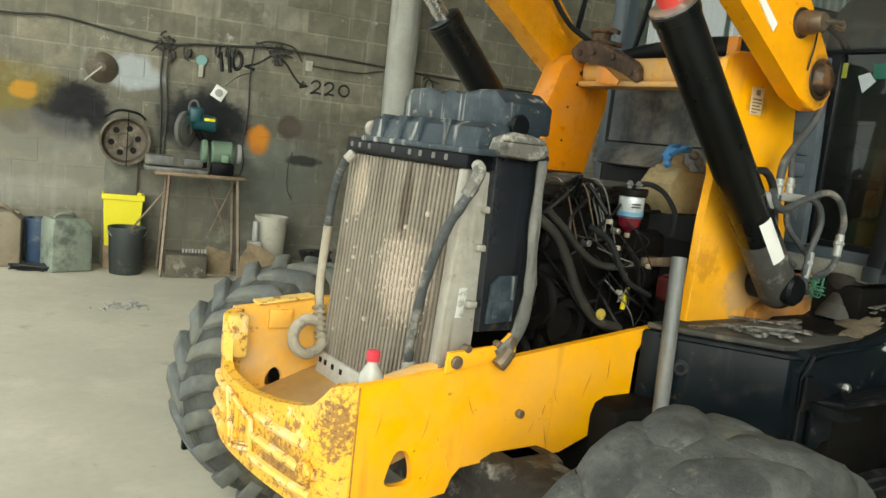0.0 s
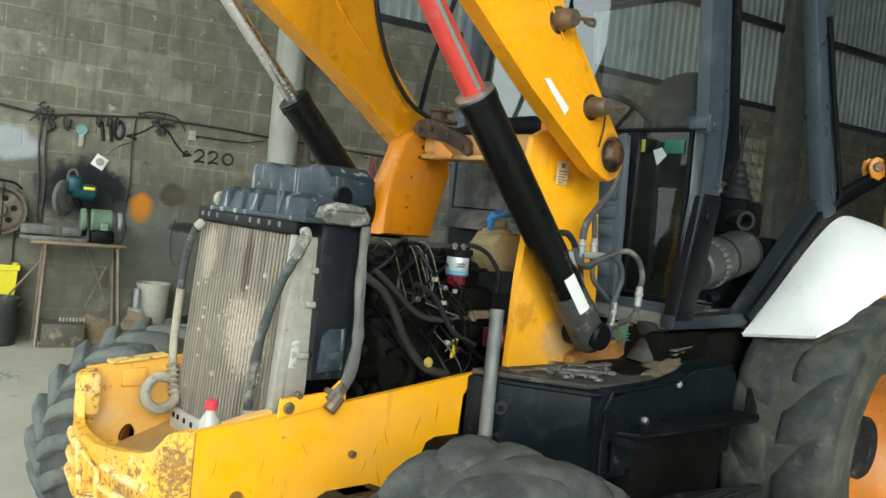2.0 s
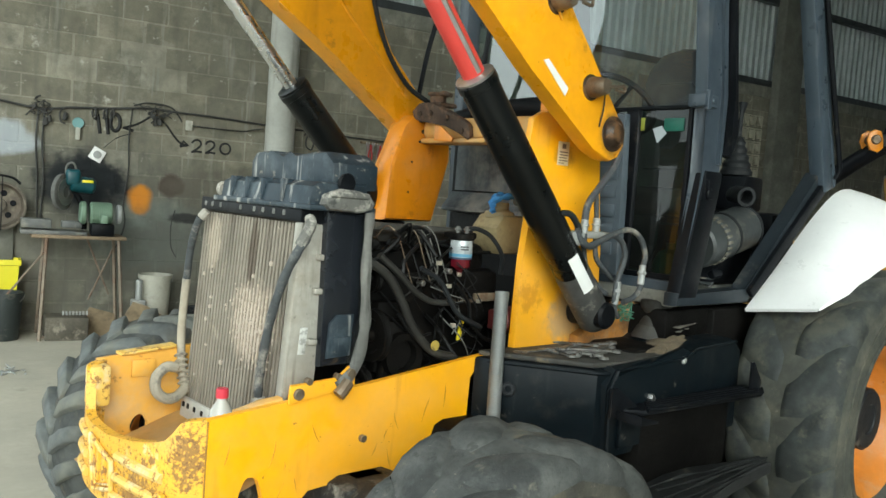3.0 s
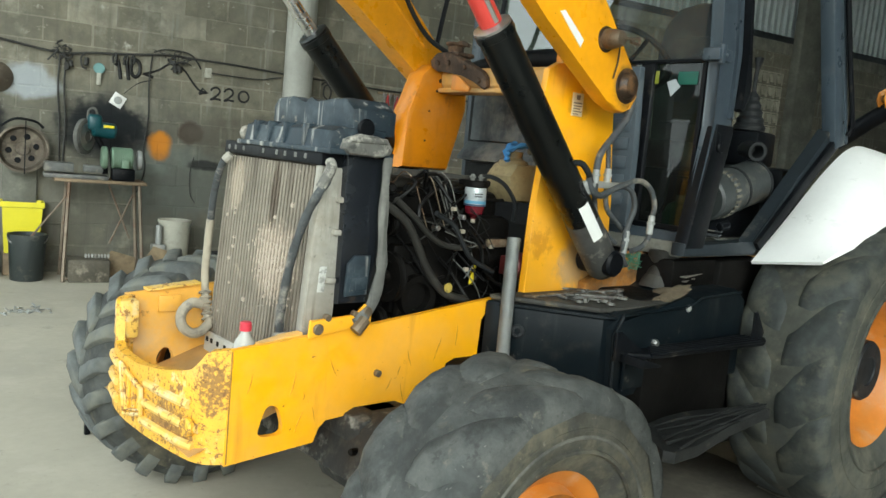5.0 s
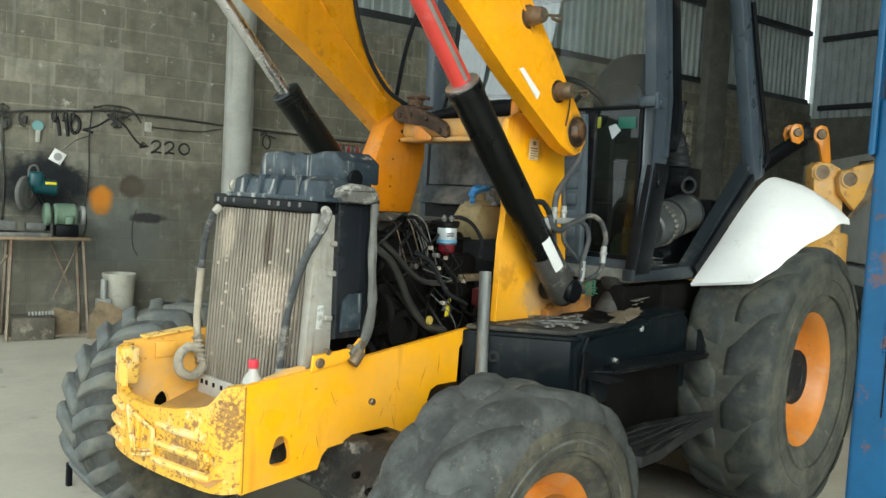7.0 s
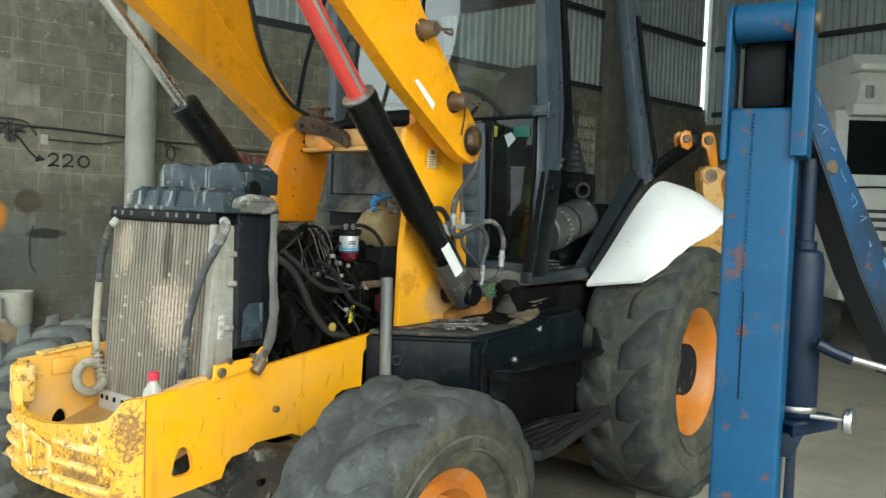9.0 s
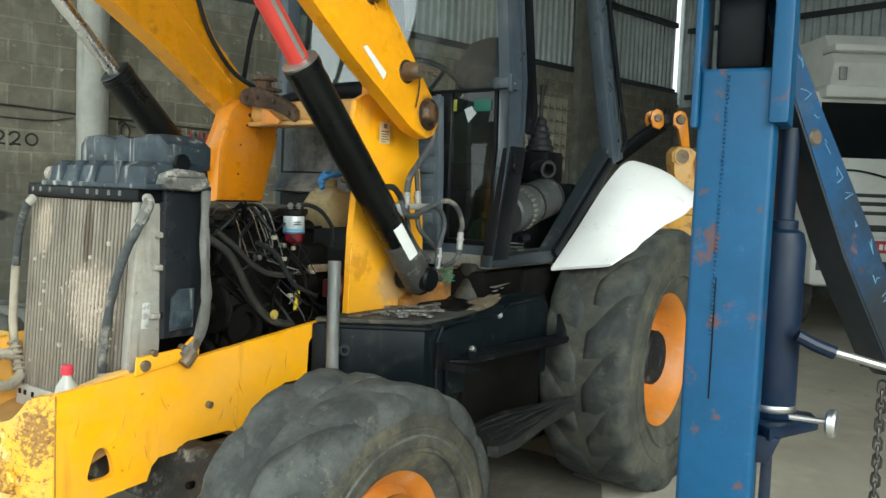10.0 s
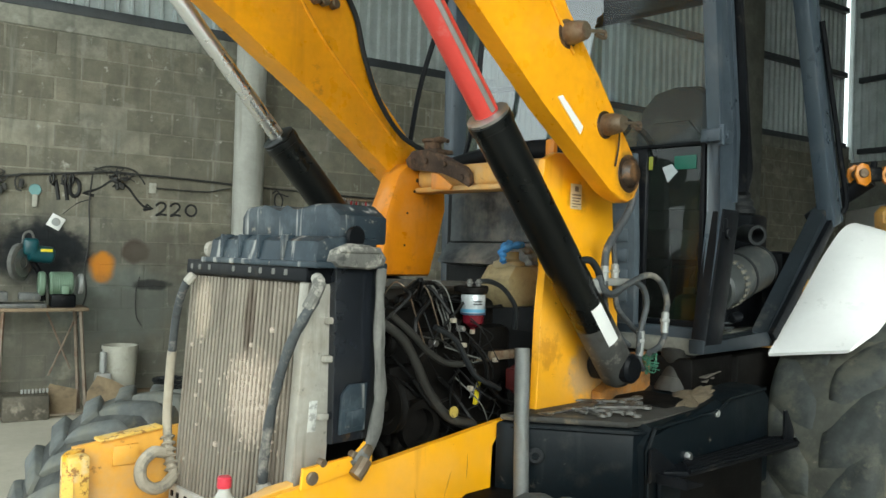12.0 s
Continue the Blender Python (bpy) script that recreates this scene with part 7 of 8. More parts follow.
part("windscreen", bm, pmat("dark_windscreen", (0.016, 0.02, 0.022), 0.12, var=0.05, bump=0), cab, "dark truck windscreen")
for x0, x1 in ((-0.85, -0.1), (0.05, 0.8)):
    bm = nb()
    tube(bm, [TR @ Vector((x1, -0.025, 1.78)), TR @ Vector(((x0 + x1) / 2, -0.01, 1.86)), TR @ Vector((x0, -0.01, 1.85))], 0.012, 6)
    part("truck_wiper", bm, BLACK, cab)
bm = nb()
box(bm, (-0.85, 0.04, 2.64), (0.9, 0.5, 2.78), 0.03, TR)
part("visor", bm, TRUCKWHITE, cab, "white sun visor")
bm = nb()
prism(bm, [(0.1, 2.75), (0.0, 3.0), (0.3, 3.35), (1.8, 3.4), (1.8, 2.75)], -0.8, 0.95, "x", 0.03, TR)
defl = part("roof_deflector", bm, TRUCKWHITE, truck, "white roof wind deflector")
bm = nb()
box(bm, (-0.82, -0.04, 3.12), (0.97, 0.3, 3.2), 0.02, TR)
part("deflector_lip", bm, TRUCKWHITE, defl)
bm = nb()
box(bm, (0.1, -0.03, 2.86), (0.8, 0.05, 2.96), 0.02, TR)
part("deflector_vent", bm, GALV, defl)
bm = nb()
box(bm, (-0.74, -0.012, 2.82), (-0.66, 0.02, 2.96), 0.01, TR)
part("marker_lamp", bm, GALV, defl)
for z, hgt, x0 in ((1.60, 0.04, -0.72), (1.51, 0.045, -0.72), (1.41, 0.04, -0.71), (1.25, 0.07, -0.7)):
    bm = nb()
    box(bm, (x0, -0.012, z - hgt / 2), (0.72, 0.012, z + hgt / 2), 0.006, TR)
    part("grille_slot", bm, TRUCKDARK, cab, "dark grille slot")
bm = nb()
lathe(bm, [(0.105, 0), (0.13, 0), (0.14, 0.012), (0.13, 0.024), (0.11, 0.02)], axis_matrix(TR @ Vector((0, -0.012, 1.51)), TR @ Vector((0, -0.1, 1.51))), 32)
badge = part("badge_ring", bm, SILVER, cab, "plain round silver badge")
bm = nb()
lathe(bm, [(0, 0), (0.108, 0), (0.108, 0.012), (0, 0.012)], axis_matrix(TR @ Vector((0, -0.012, 1.51)), TR @ Vector((0, -0.1, 1.51))), 32)
part("badge_disc", bm, TRUCKDARK, badge)
bm = nb()
lathe(bm, [(0.05, 0), (0.06, 0), (0.06, 0.01), (0.05, 0.01)], axis_matrix(TR @ Vector((0, -0.022, 1.51)), TR @ Vector((0, -0.1, 1.51))), 28, True)
part("badge_inner_ring", bm, SILVER, badge)
bm = nb()
box(bm, (-0.96, -0.12, 0.62), (0.98, 0.3, 1.16), 0.03, TR)
bumper = part("bumper", bm, TRUCKWHITE, truck, "white front bumper")
bm = nb()
box(bm, (-0.9, -0.13, 0.78), (0.92, -0.1, 0.9), 0.008, TR)
part("bumper_intake", bm, TRUCKDARK, bumper)
bm = nb()
box(bm, (-0.36, -0.14, 0.99), (0.22, -0.12, 1.12), 0.006, TR)
holder = part("plate_holder", bm, TRUCKDARK, bumper)
bm = nb()
box(bm, (-0.3, -0.146, 0.995), (0.16, -0.14, 1.115), 0.004, TR)
plate_ = part("number_plate", bm, REDPLATE, bumper, "red plate with blank pale bars")
for k in range(7):
    bm = nb()
    box(bm, (-0.26 + k * 0.055, -0.149, 1.025), (-0.22 + k * 0.055, -0.145, 1.085), 0.002, TR)
    part("plate_bar", bm, DECAL, bumper)
bm = nb()
box(bm, (-0.95, -0.01, 1.76), (-0.78, 0.03, 1.82), 0.01, TR)
part("side_marker", bm, GALV, cab)
for sx in (-0.8, 0.8):
    bm = nb()
    lathe(bm, [(0, -0.14), (0.3, -0.14), (0.46, -0.12), (0.48, 0), (0.46, 0.12), (0.3, 0.14), (0, 0.14)], TR @ Matrix.Translation((sx, 0.9, 0.48)) @ Matrix.Rotation(radians(90), 4, "Y"), 32)
    part("truck_wheel", bm, RUBBER, truck)
bm = nb()
box(bm, (-0.9, 0.5, 0.55), (0.9, 6.0, 0.8), 0.02, TR)
box(bm, (-0.9, 2.1, 0.85), (1.1, 6.5, 2.4), 0.04, TR)
part("truck_bed", bm, TRUCKWHITE, truck)

# ---- things along the block wall ----


def wallm(s, z, off, turn=0.0):
    return SHED @ Matrix.Translation((s, -off, z)) @ Matrix.Rotation(radians(turn), 4, "Z")


def bucket(name, s, off, z, r0, r1, h, mat_, label, bail=None, category="bucket"):
    m = wallm(s, z, off)
    bm = nb()
    lathe(bm, [(0, 0.0), (r0, 0.0), (r0 + 0.004, 0.006), (r1, h - 0.03), (r1 + 0.008, h - 0.03), (r1 + 0.008, h), (r1 - 0.004, h), (r0 - 0.006, 0.012), (0, 0.012)], m, 32)
    if bail is None:
        return lone(name, bm, mat_, label, category)
    t = thing(name, m.translation, label, category)
    part("shell", bm, mat_, t)
    bm = nb()
    tube(bm, [m @ Vector((math.cos(a) * (r1 + 0.006), -abs(math.sin(a)) * 0.09 - 0.02, h - 0.02 - math.sin(a) * (r1 * 0.55))) for a in (math.pi * k / 8 for k in range(9))], 0.006, 6)
    part("bail", bm, STEEL, t)
    return t


BLACKPLASTIC = pmat("dark_green_black_plastic", (0.025, 0.032, 0.032), 0.5, var=0.2, patches=((DUST, 6, 0.56, 0.8, 0.8, 0.4),))
YELLOWPLASTIC = pmat("bright_yellow_plastic", (0.7, 0.62, 0.02), 0.45, var=0.05, bump=0.02)
DIRTYWHITE = pmat("dirty_white_plastic", (0.4, 0.39, 0.33), 0.55, var=0.12, patches=((GRIME, 6, 0.55, 0.75, 0.7, 0.5),))
JERRY = pmat("oil_stained_jerrycan", (0.2, 0.23, 0.19), 0.45, var=0.15, mid=5, patches=(((0.05, 0.06, 0.05), 4, 0.5, 0.62, 0.5, 0.85),))
BROWN = pmat("brown_can_paint", (0.2, 0.165, 0.115), 0.6, var=0.15, patches=((GRIME, 6, 0.52, 0.7, 0.7, 0.5),))
BLUECAN = pmat("blue_can_paint", (0.025, 0.05, 0.1), 0.5, var=0.15, patches=((DUST, 8, 0.55, 0.75, 0.8, 0.5),))
TEAL = pmat("teal_tool_casing", (0.005, 0.06, 0.075), 0.4, var=0.1)
GREENMOTOR = pmat("green_motor_paint", (0.16, 0.24, 0.17), 0.5, var=0.12, patches=((GRIME, 8, 0.56, 0.75, 0.7, 0.5),))
bucket("plastic_bucket", -1.435, 0.40, 0.0, 0.125, 0.15, 0.40, BLACKPLASTIC, "black plastic bucket with a wire handle on the floor", True)
def frustum(bm, s0, s1, d0, d1, z0, z1, grow, m):
    """An open tub that widens upwards, with a wall thickness and a rolled rim."""
    rings = []
    for g, z in ((0.0, z0), (grow * 0.9, z1 - 0.05), (grow + 0.012, z1 - 0.045), (grow + 0.012, z1), (grow - 0.006, z1), (-0.006, z0 + 0.012)):
        rings.append([bm.verts.new(m @ Vector((x, -y, z))) for x, y in ((s0 - g, d0 - g), (s1 + g, d0 - g), (s1 + g, d1 + g), (s0 - g, d1 + g))])
    for a, b in zip(rings, rings[1:]):
        for k in range(4):
            bm.faces.new((a[k], a[(k + 1) % 4], b[(k + 1) % 4], b[k]))
    bm.faces.new(rings[0][::-1])
    bm.faces.new(rings[-1])


bm = nb()
frustum(bm, -1.61, -1.34, 0.06, 0.22, 0.2, 0.655, 0.025, SHED)
tub = lone("yellow_tub", bm, YELLOWPLASTIC, "bright yellow plastic tub standing behind the black bucket", "tub")
bm = nb()
box(bm, (-1.62, -0.22, 0.0), (-1.32, -0.03, 0.199), 0.01, SHED)
lone("crate", bm, WOODMAT, "low wooden crate under the yellow tub", "crate")
bucket("paint_bucket", -0.2, 0.3, 0.14, 0.12, 0.145, 0.42, DIRTYWHITE, "dirty white plastic paint bucket", True)
bm = nb()
box(bm, (-0.45, -0.5, 0.0), (0.15, -0.1, 0.139), 0.015, SHED)
lone("plank_stack", bm, WOODMAT, "stack of old boards on the floor", "boards")


def jerrycan(s, off, z, w, d, h, mat_, label, turn):
    m = wallm(s, z, off, turn)
    t = thing("jerrycan", m.translation, label, "jerrycan")
    bm = nb()
    prism(bm, [(-w / 2, 0), (w / 2, 0), (w / 2, h * 0.86), (w * 0.3, h), (-w * 0.45, h), (-w / 2, h * 0.93)], -d / 2, d / 2, "y", 0.03, m)
    part("body", bm, mat_, t)
    bm = nb()
    tube(bm, [m @ Vector((-w * 0.35, 0, h - 0.01)), m @ Vector((-w * 0.2, 0, h + 0.03)), m @ Vector((w * 0.1, 0, h + 0.03)), m @ Vector((w * 0.22, 0, h - 0.005))], 0.014, 8)
    part("handle", bm, mat_, t)
    bm = nb()
    rod(bm, m @ Vector((w * 0.34, 0, h * 0.92)), m @ Vector((w * 0.4, 0, h * 0.99)), 0.028, 14)
    part("cap", bm, BROWN, t)
    return t


jerrycan(-1.9, 0.34, 0.0, 0.34, 0.26, 0.44, JERRY, "grey-green jerrycan stained with black oil", 25)
jerrycan(-2.42, 0.2, 0.0, 0.36, 0.25, 0.46, BROWN, "old brown metal can against the wall", 0)
bucket("oil_pail", -2.11, 0.16, 0.0, 0.10, 0.115, 0.40, BLUECAN, "blue metal oil pail against the wall", None, "pail")
rng = random.Random(17)
bm = nb()
for i in range(16):
    pts = [SHED @ Vector((-2.12 + rng.uniform(-0.2, 0.2), -0.42 + rng.uniform(-0.07, 0.07), rng.uniform(0.008, 0.05))) for k in range(5)]
    tube(bm, pts, rng.uniform(0.006, 0.012), 6, step=4)
lone("cable_heap", bm, HOSE, "tangled heap of dark cables on the floor", "cables", kind="stuff")
rng = random.Random(18)
bm = nb()
for i in range(14):
    pts = [SHED @ Vector((0.18 + rng.uniform(-0.12, 0.2), -0.35 + rng.uniform(-0.07, 0.07), 0.14 + rng.uniform(0.0, 0.13))) for k in range(5)]
    tube(bm, pts, rng.uniform(0.005, 0.01), 6, step=4)
lone("wire_heap", bm, HOSE, "tangled black wire on the boards", "wire", kind="stuff")

# metal bench with splayed legs
BS0, BS1, BZ = -1.25, -0.5, 0.905
bench = thing("workbench", on_wall(-0.88, 0, 0.35), "rusty steel-legged workbench with a wooden top", "bench")
bm = nb()
box(bm, (BS0, -0.52, BZ - 0.03), (BS1, -0.12, BZ), 0.006, SHED)
part("benchtop", bm, WOODMAT, bench)
RUSTY = pmat("rusty_angle_iron", (0.2, 0.16, 0.12), 0.7, var=0.2, patches=((RUST, 8, 0.5, 0.65, 0.8, 0.6),))
for u, v, du, dv in ((BS0 + 0.12, 0.49, -0.03, 0.04), (BS1 - 0.06, 0.49, 0.06, 0.04), (BS0 + 0.12, 0.16, -0.03, -0.02), (BS1 - 0.06, 0.16, 0.06, -0.02)):
    bm = nb()
    tube(bm, [on_wall(u, BZ - 0.03, v), on_wall(u + du, 0.0, v + dv)], 0.016, 4, smooth=False)
    part("leg", bm, RUSTY, bench)
for a, b in (((BS0 + 0.10, 0.03, 0.52), (BS1 + 0.0, 0.03, 0.52)), ((BS1 - 0.05, 0.8, 0.17), (BS1 - 0.25, 0.3, 0.16)), ((BS1 - 0.28, 0.85, 0.17), (BS1 - 0.08, 0.35, 0.16)), ((BS0 + 0.1, 0.75, 0.5), (BS0 - 0.2, 0.3, 0.3))):
    bm = nb()
    tube(bm, [on_wall(*a), on_wall(*b)], 0.009, 6, smooth=False)
    part("brace", bm, RUSTY, bench)
# cut-off saw: base, blade, arm, teal motor
saw = thing("chop_saw", on_wall(-1.1, BZ, 0.4), "teal chop saw with a grey blade guard on the bench", "saw")
bm = nb()
box(bm, (-1.33, -0.52, BZ), (-0.82, -0.28, BZ + 0.035), 0.006, SHED)
box(bm, (-1.33, -0.5, BZ + 0.05), (-1.1, -0.34, BZ + 0.13), 0.01, SHED)
box(bm, (-1.02, -0.46, BZ + 0.06), (-0.86, -0.36, BZ + 0.12), 0.01, SHED)
part("base", bm, pmat("grimy_saw_base", (0.13, 0.135, 0.13), 0.6, var=0.25, patches=((DUST, 9, 0.5, 0.7, 0.8, 0.4), (GRIME, 7, 0.52, 0.68, 0.7, 0.6))), saw)
bm = nb()
lathe(bm, [(0, -0.02), (0.14, -0.02), (0.155, -0.01), (0.155, 0.02), (0.14, 0.03), (0, 0.03)], wallm(-1.02, 1.27, 0.38) @ Matrix.Rotation(radians(90), 4, "X") @ Matrix.Rotation(radians(55), 4, "Y"), 28)
part("blade_guard", bm, GALVDUST, saw, "dusty grey blade guard")
bm = nb()
lathe(bm, [(0.05, 0.028), (0.11, 0.028), (0.12, 0.036), (0.05, 0.04)], wallm(-1.02, 1.27, 0.38) @ Matrix.Rotation(radians(90), 4, "X") @ Matrix.Rotation(radians(55), 4, "Y"), 28, True)
part("blade", bm, STEEL, saw, "steel cutting disc")
bm = nb()
rod(bm, on_wall(-0.96, 1.35, 0.36), on_wall(-0.76, 1.33, 0.34), 0.07, 20, 0.02)
box(bm, (-1.0, -0.43, 1.33), (-0.88, -0.3, 1.47), 0.03, SHED, 3)
part("motor", bm, TEAL, saw, "teal motor casing")
bm = nb()
box(bm, (-0.87, -0.425, 1.36), (-0.78, -0.40, 1.385), 0.003, SHED)
part("maker_bar", bm, YELLOWPLASTIC, saw)
bm = nb()
tube(bm, [on_wall(-1.0, 1.40, 0.38), on_wall(-0.99, 1.50, 0.38), on_wall(-0.94, 1.52, 0.38), on_wall(-0.91, 1.44, 0.38)], 0.01, 8)
part("grip", bm, GALVDUST, saw, "worn grey grip loop")
bm = nb()
tube(bm, [on_wall(-0.95, 1.33, 0.34), on_wall(-0.85, 1.15, 0.32), on_wall(-0.83, 0.95, 0.32)], 0.025, 10)
part("arm", bm, BLACK, saw)
grinder = thing("bench_motor", on_wall(-0.7, BZ, 0.4), "green electric motor with a grinding wheel on the bench", "motor")
bm = nb()
rod(bm, on_wall(-0.8, 1.10, 0.42), on_wall(-0.62, 1.105, 0.42), 0.095, 28, 0.012)
housing = part("housing", bm, GREENMOTOR, grinder)
for k in range(9):
    bm = nb()
    lathe(bm, [(0.0935, -0.004), (0.101, -0.003), (0.101, 0.003), (0.094, 0.004)], axis_matrix(on_wall(-0.78 + k * 0.017, 1.10, 0.42), on_wall(-0.6, 1.105, 0.42)), 28, True)
    part("cooling_fin", bm, GREENMOTOR, housing)
bm = nb()
rod(bm, on_wall(-0.88, 1.10, 0.42), on_wall(-0.83, 1.10, 0.42), 0.1, 28, 0.01)
part("front_bell", bm, GREENMOTOR, grinder)
bm = nb()
rod(bm, on_wall(-0.58, 1.10, 0.42), on_wall(-0.545, 1.10, 0.42), 0.085, 28, 0.006)
part("wheel_guard", bm, GALV, grinder)
bm = nb()
box(bm, (-0.72, -0.545, 1.02), (-0.66, -0.49, 1.09), 0.008, SHED)
part("switch_box", bm, GREENMOTOR, grinder)
bm = nb()
box(bm, (-0.79, -0.5, BZ), (-0.6, -0.34, BZ + 0.11), 0.015, SHED)
part("foot", bm, BLACK, grinder)
# hanging drum fan, disc shade
drum = thing("hanging_drum", on_wall(-1.49, 1.11, 0.1), "dusty brown metal drum wheel hung on the wall", "drum")
m = wallm(-1.487, 1.115, 0.16) @ Matrix.Rotation(radians(90), 4, "X")
bm = nb()
lathe(bm, [(0, -0.13), (0.17, -0.13), (0.2, -0.1), (0.2, 0.03), (0.208, 0.035), (0.208, 0.045), (0.19, 0.045), (0.175, 0.0), (0.17, -0.06), (0.06, -0.07), (0.055, -0.03), (0, -0.03)], m, 40)
DRUM = pmat("brown_drum_metal", (0.11, 0.09, 0.068), 0.6, metal=0.3, var=0.2, patches=((DUST, 6, 0.5, 0.7, 0.8, 0.5),))
part("shell", bm, DRUM, drum)
for k in range(6):
    a = 2 * math.pi * k / 6 + 0.2
    bm = nb()
    rod(bm, m @ Vector((0.11 * math.cos(a), 0.11 * math.sin(a), -0.075)), m @ Vector((0.11 * math.cos(a), 0.11 * math.sin(a), -0.05)), 0.026, 12)
    part("boss", bm, BLACK, drum)
bm = nb()
tube(bm, [on_wall(-1.47, 1.36, 0.22), on_wall(-1.47, 0.9, 0.22)], 0.005, 5, smooth=False)
tube(bm, [on_wall(-1.66, 1.30, 0.2), on_wall(-1.55, 1.37, 0.2), on_wall(-1.4, 1.36, 0.2), on_wall(-1.33, 1.31, 0.2)], 0.012, 6)
part("hanger", bm, BLACK, drum)
shade = thing("disc_lampshade", on_wall(-1.7, 1.71, 0.0), "brown conical metal disc hung on the wall", "disc")
bm = nb()
lathe(bm, [(0.0, 0.07), (0.035, 0.065), (0.06, 0.04), (0.125, 0.008), (0.13, 0.0), (0.125, 0.0), (0.05, 0.02), (0, 0.03)], wallm(-1.7, 1.715, 0.02) @ Matrix.Rotation(radians(90), 4, "X"), 36)
part("cone", bm, DRUM, shade)
bm = nb()
tube(bm, [on_wall(-1.7, 1.72, 0.09), on_wall(-1.76, 1.66, 0.1), on_wall(-1.83, 1.59, 0.06)], 0.008, 6)
part("stem", bm, DIRTYWHITE, shade)
# socket, white diamond plate, key tag, cables
bm = nb()
box(bm, (0.06, -0.03, 1.925), (0.125, 0.0, 2.02), 0.006, SHED)
lone("socket_box", bm, DIRTYWHITE, "white electrical socket box on the wall", "socket")
bm = nb()
m = wallm(-0.712, 1.62, 0.0) @ Matrix.Rotation(radians(28), 4, "Y")
box(bm, (-0.058, -0.018, -0.058), (0.058, 0.0, 0.058), 0.004, m)
lamp_plate = thing("switch_plate", on_wall(-0.712, 1.62, 0), "tilted white switch plate with a dark centre", "switch")
part("plate", bm, DECAL, lamp_plate)
bm = nb()
lathe(bm, [(0, 0), (0.036, 0), (0.036, 0.006), (0.02, 0.008), (0, 0.004)], m @ Matrix.Translation((0, -0.018, 0)) @ Matrix.Rotation(radians(90), 4, "X"), 20)
part("rotor", bm, GALV, lamp_plate)
tag = thing("hanging_gauge", on_wall(-0.88, 1.87, 0), "round turquoise gauge hanging from the cable", "gauge")
bm = nb()
lathe(bm, [(0, 0), (0.045, 0), (0.05, 0.008), (0.045, 0.016), (0, 0.016)], wallm(-0.885, 1.89, 0.02) @ Matrix.Rotation(radians(90), 4, "X"), 24)
part("dial", bm, pmat("turquoise_enamel", (0.16, 0.32, 0.32), 0.4, var=0.1), tag)
bm = nb()
box(bm, (-0.905, -0.04, 1.74), (-0.865, -0.02, 1.85), 0.006, SHED)
part("stem", bm, DIRTYWHITE, tag)
CABLE = pmat("dusty_black_cable", (0.035, 0.034, 0.032), 0.7, var=0.2)
for pts, r in (
        ([(-3.5, 2.09), (-2.484, 2.06), (-2.069, 2.09), (-1.627, 2.034), (-1.21, 1.985), (-0.95, 2.02), (-0.678, 2.045), (-0.274, 2.09), (0.0, 2.085), (0.157, 2.085), (0.5, 2.075), (0.85, 2.06)], 0.011),
        ([(0.12, 1.975), (0.4, 1.97), (0.62, 1.975), (0.72, 2.0), (0.82, 2.02)], 0.007),
        ([(-1.21, 1.98), (-1.22, 1.7), (-1.2, 1.4), (-1.19, 1.1), (-1.18, 0.98)], 0.008),
        ([(-1.16, 1.98), (-1.17, 1.7), (-1.15, 1.4), (-1.16, 1.0)], 0.008),
        ([(-0.43, 2.07), (-0.45, 1.8), (-0.44, 1.5), (-0.47, 1.2), (-0.45, 1.0), (-0.50, 0.82), (-0.55, 0.72)], 0.007),
        ([(0.0, 1.15), (-0.03, 1.0), (-0.02, 0.8), (0.03, 0.7)], 0.005),
        ([(-0.42, 2.1), (-0.3, 2.14), (-0.1, 2.13), (-0.02, 2.06), (0.02, 2.0)], 0.008),
        ([(1.1, 2.05), (1.5, 2.045), (2.0, 2.03), (3.0, 2.03), (5.0, 2.04)], 0.009),
        ([(1.25, 2.0), (1.3, 2.03), (1.36, 1.95), (1.34, 1.86), (1.28, 1.9), (1.3, 2.0), (1.42, 1.98)], 0.008)):
    bm = nb()
    tube(bm, [on_wall(s, z, 0.03) for s, z in pts], r, 6)
    lone("wall_cable", bm, CABLE, "sagging black cable run along the wall", "cable", "cables on the wall")
rng = random.Random(31)
for s0, z0, n, wide in ((-1.17, 1.985, 10, 0.09), (-0.22, 2.05, 12, 0.11)):
    bm = nb()
    for i in range(n):
        c = [s0 + rng.uniform(-wide, wide), z0 + rng.uniform(-0.02, 0.05)]
        pts = []
        for k in range(5):
            pts.append(on_wall(c[0], c[1], rng.uniform(0.03, 0.07)))
            c[0] += rng.uniform(-0.06, 0.06)
            c[1] += rng.uniform(-0.055, 0.035)
        tube(bm, pts, rng.choice((0.004, 0.005, 0.008)), 5)
    for i in range(3):
        p = on_wall(s0 + rng.uniform(-0.03, 0.1), z0 - 0.03 - rng.uniform(0, 0.06), 0.05)
        rod(bm, p, p + Vector((0.008, 0, -0.06)), 0.018, 10, 0.005)
    lone("cable_bundle", bm, CABLE, "knot of black cables and plugs hung on the wall", "cable", "cable bundles", "stuff")
bm = nb()
tube(bm, [on_wall(-0.99, 2.02, 0.04), on_wall(-1.04, 1.97, 0.05), on_wall(-1.03, 1.89, 0.05), on_wall(-0.99, 1.87, 0.05)], 0.008, 6)
rod(bm, on_wall(-0.99, 1.97, 0.05), on_wall(-1.0, 1.9, 0.05), 0.02, 10, 0.005)
lone("hanging_plug", bm, CABLE, "black plug hanging on a short cable loop", "plug")
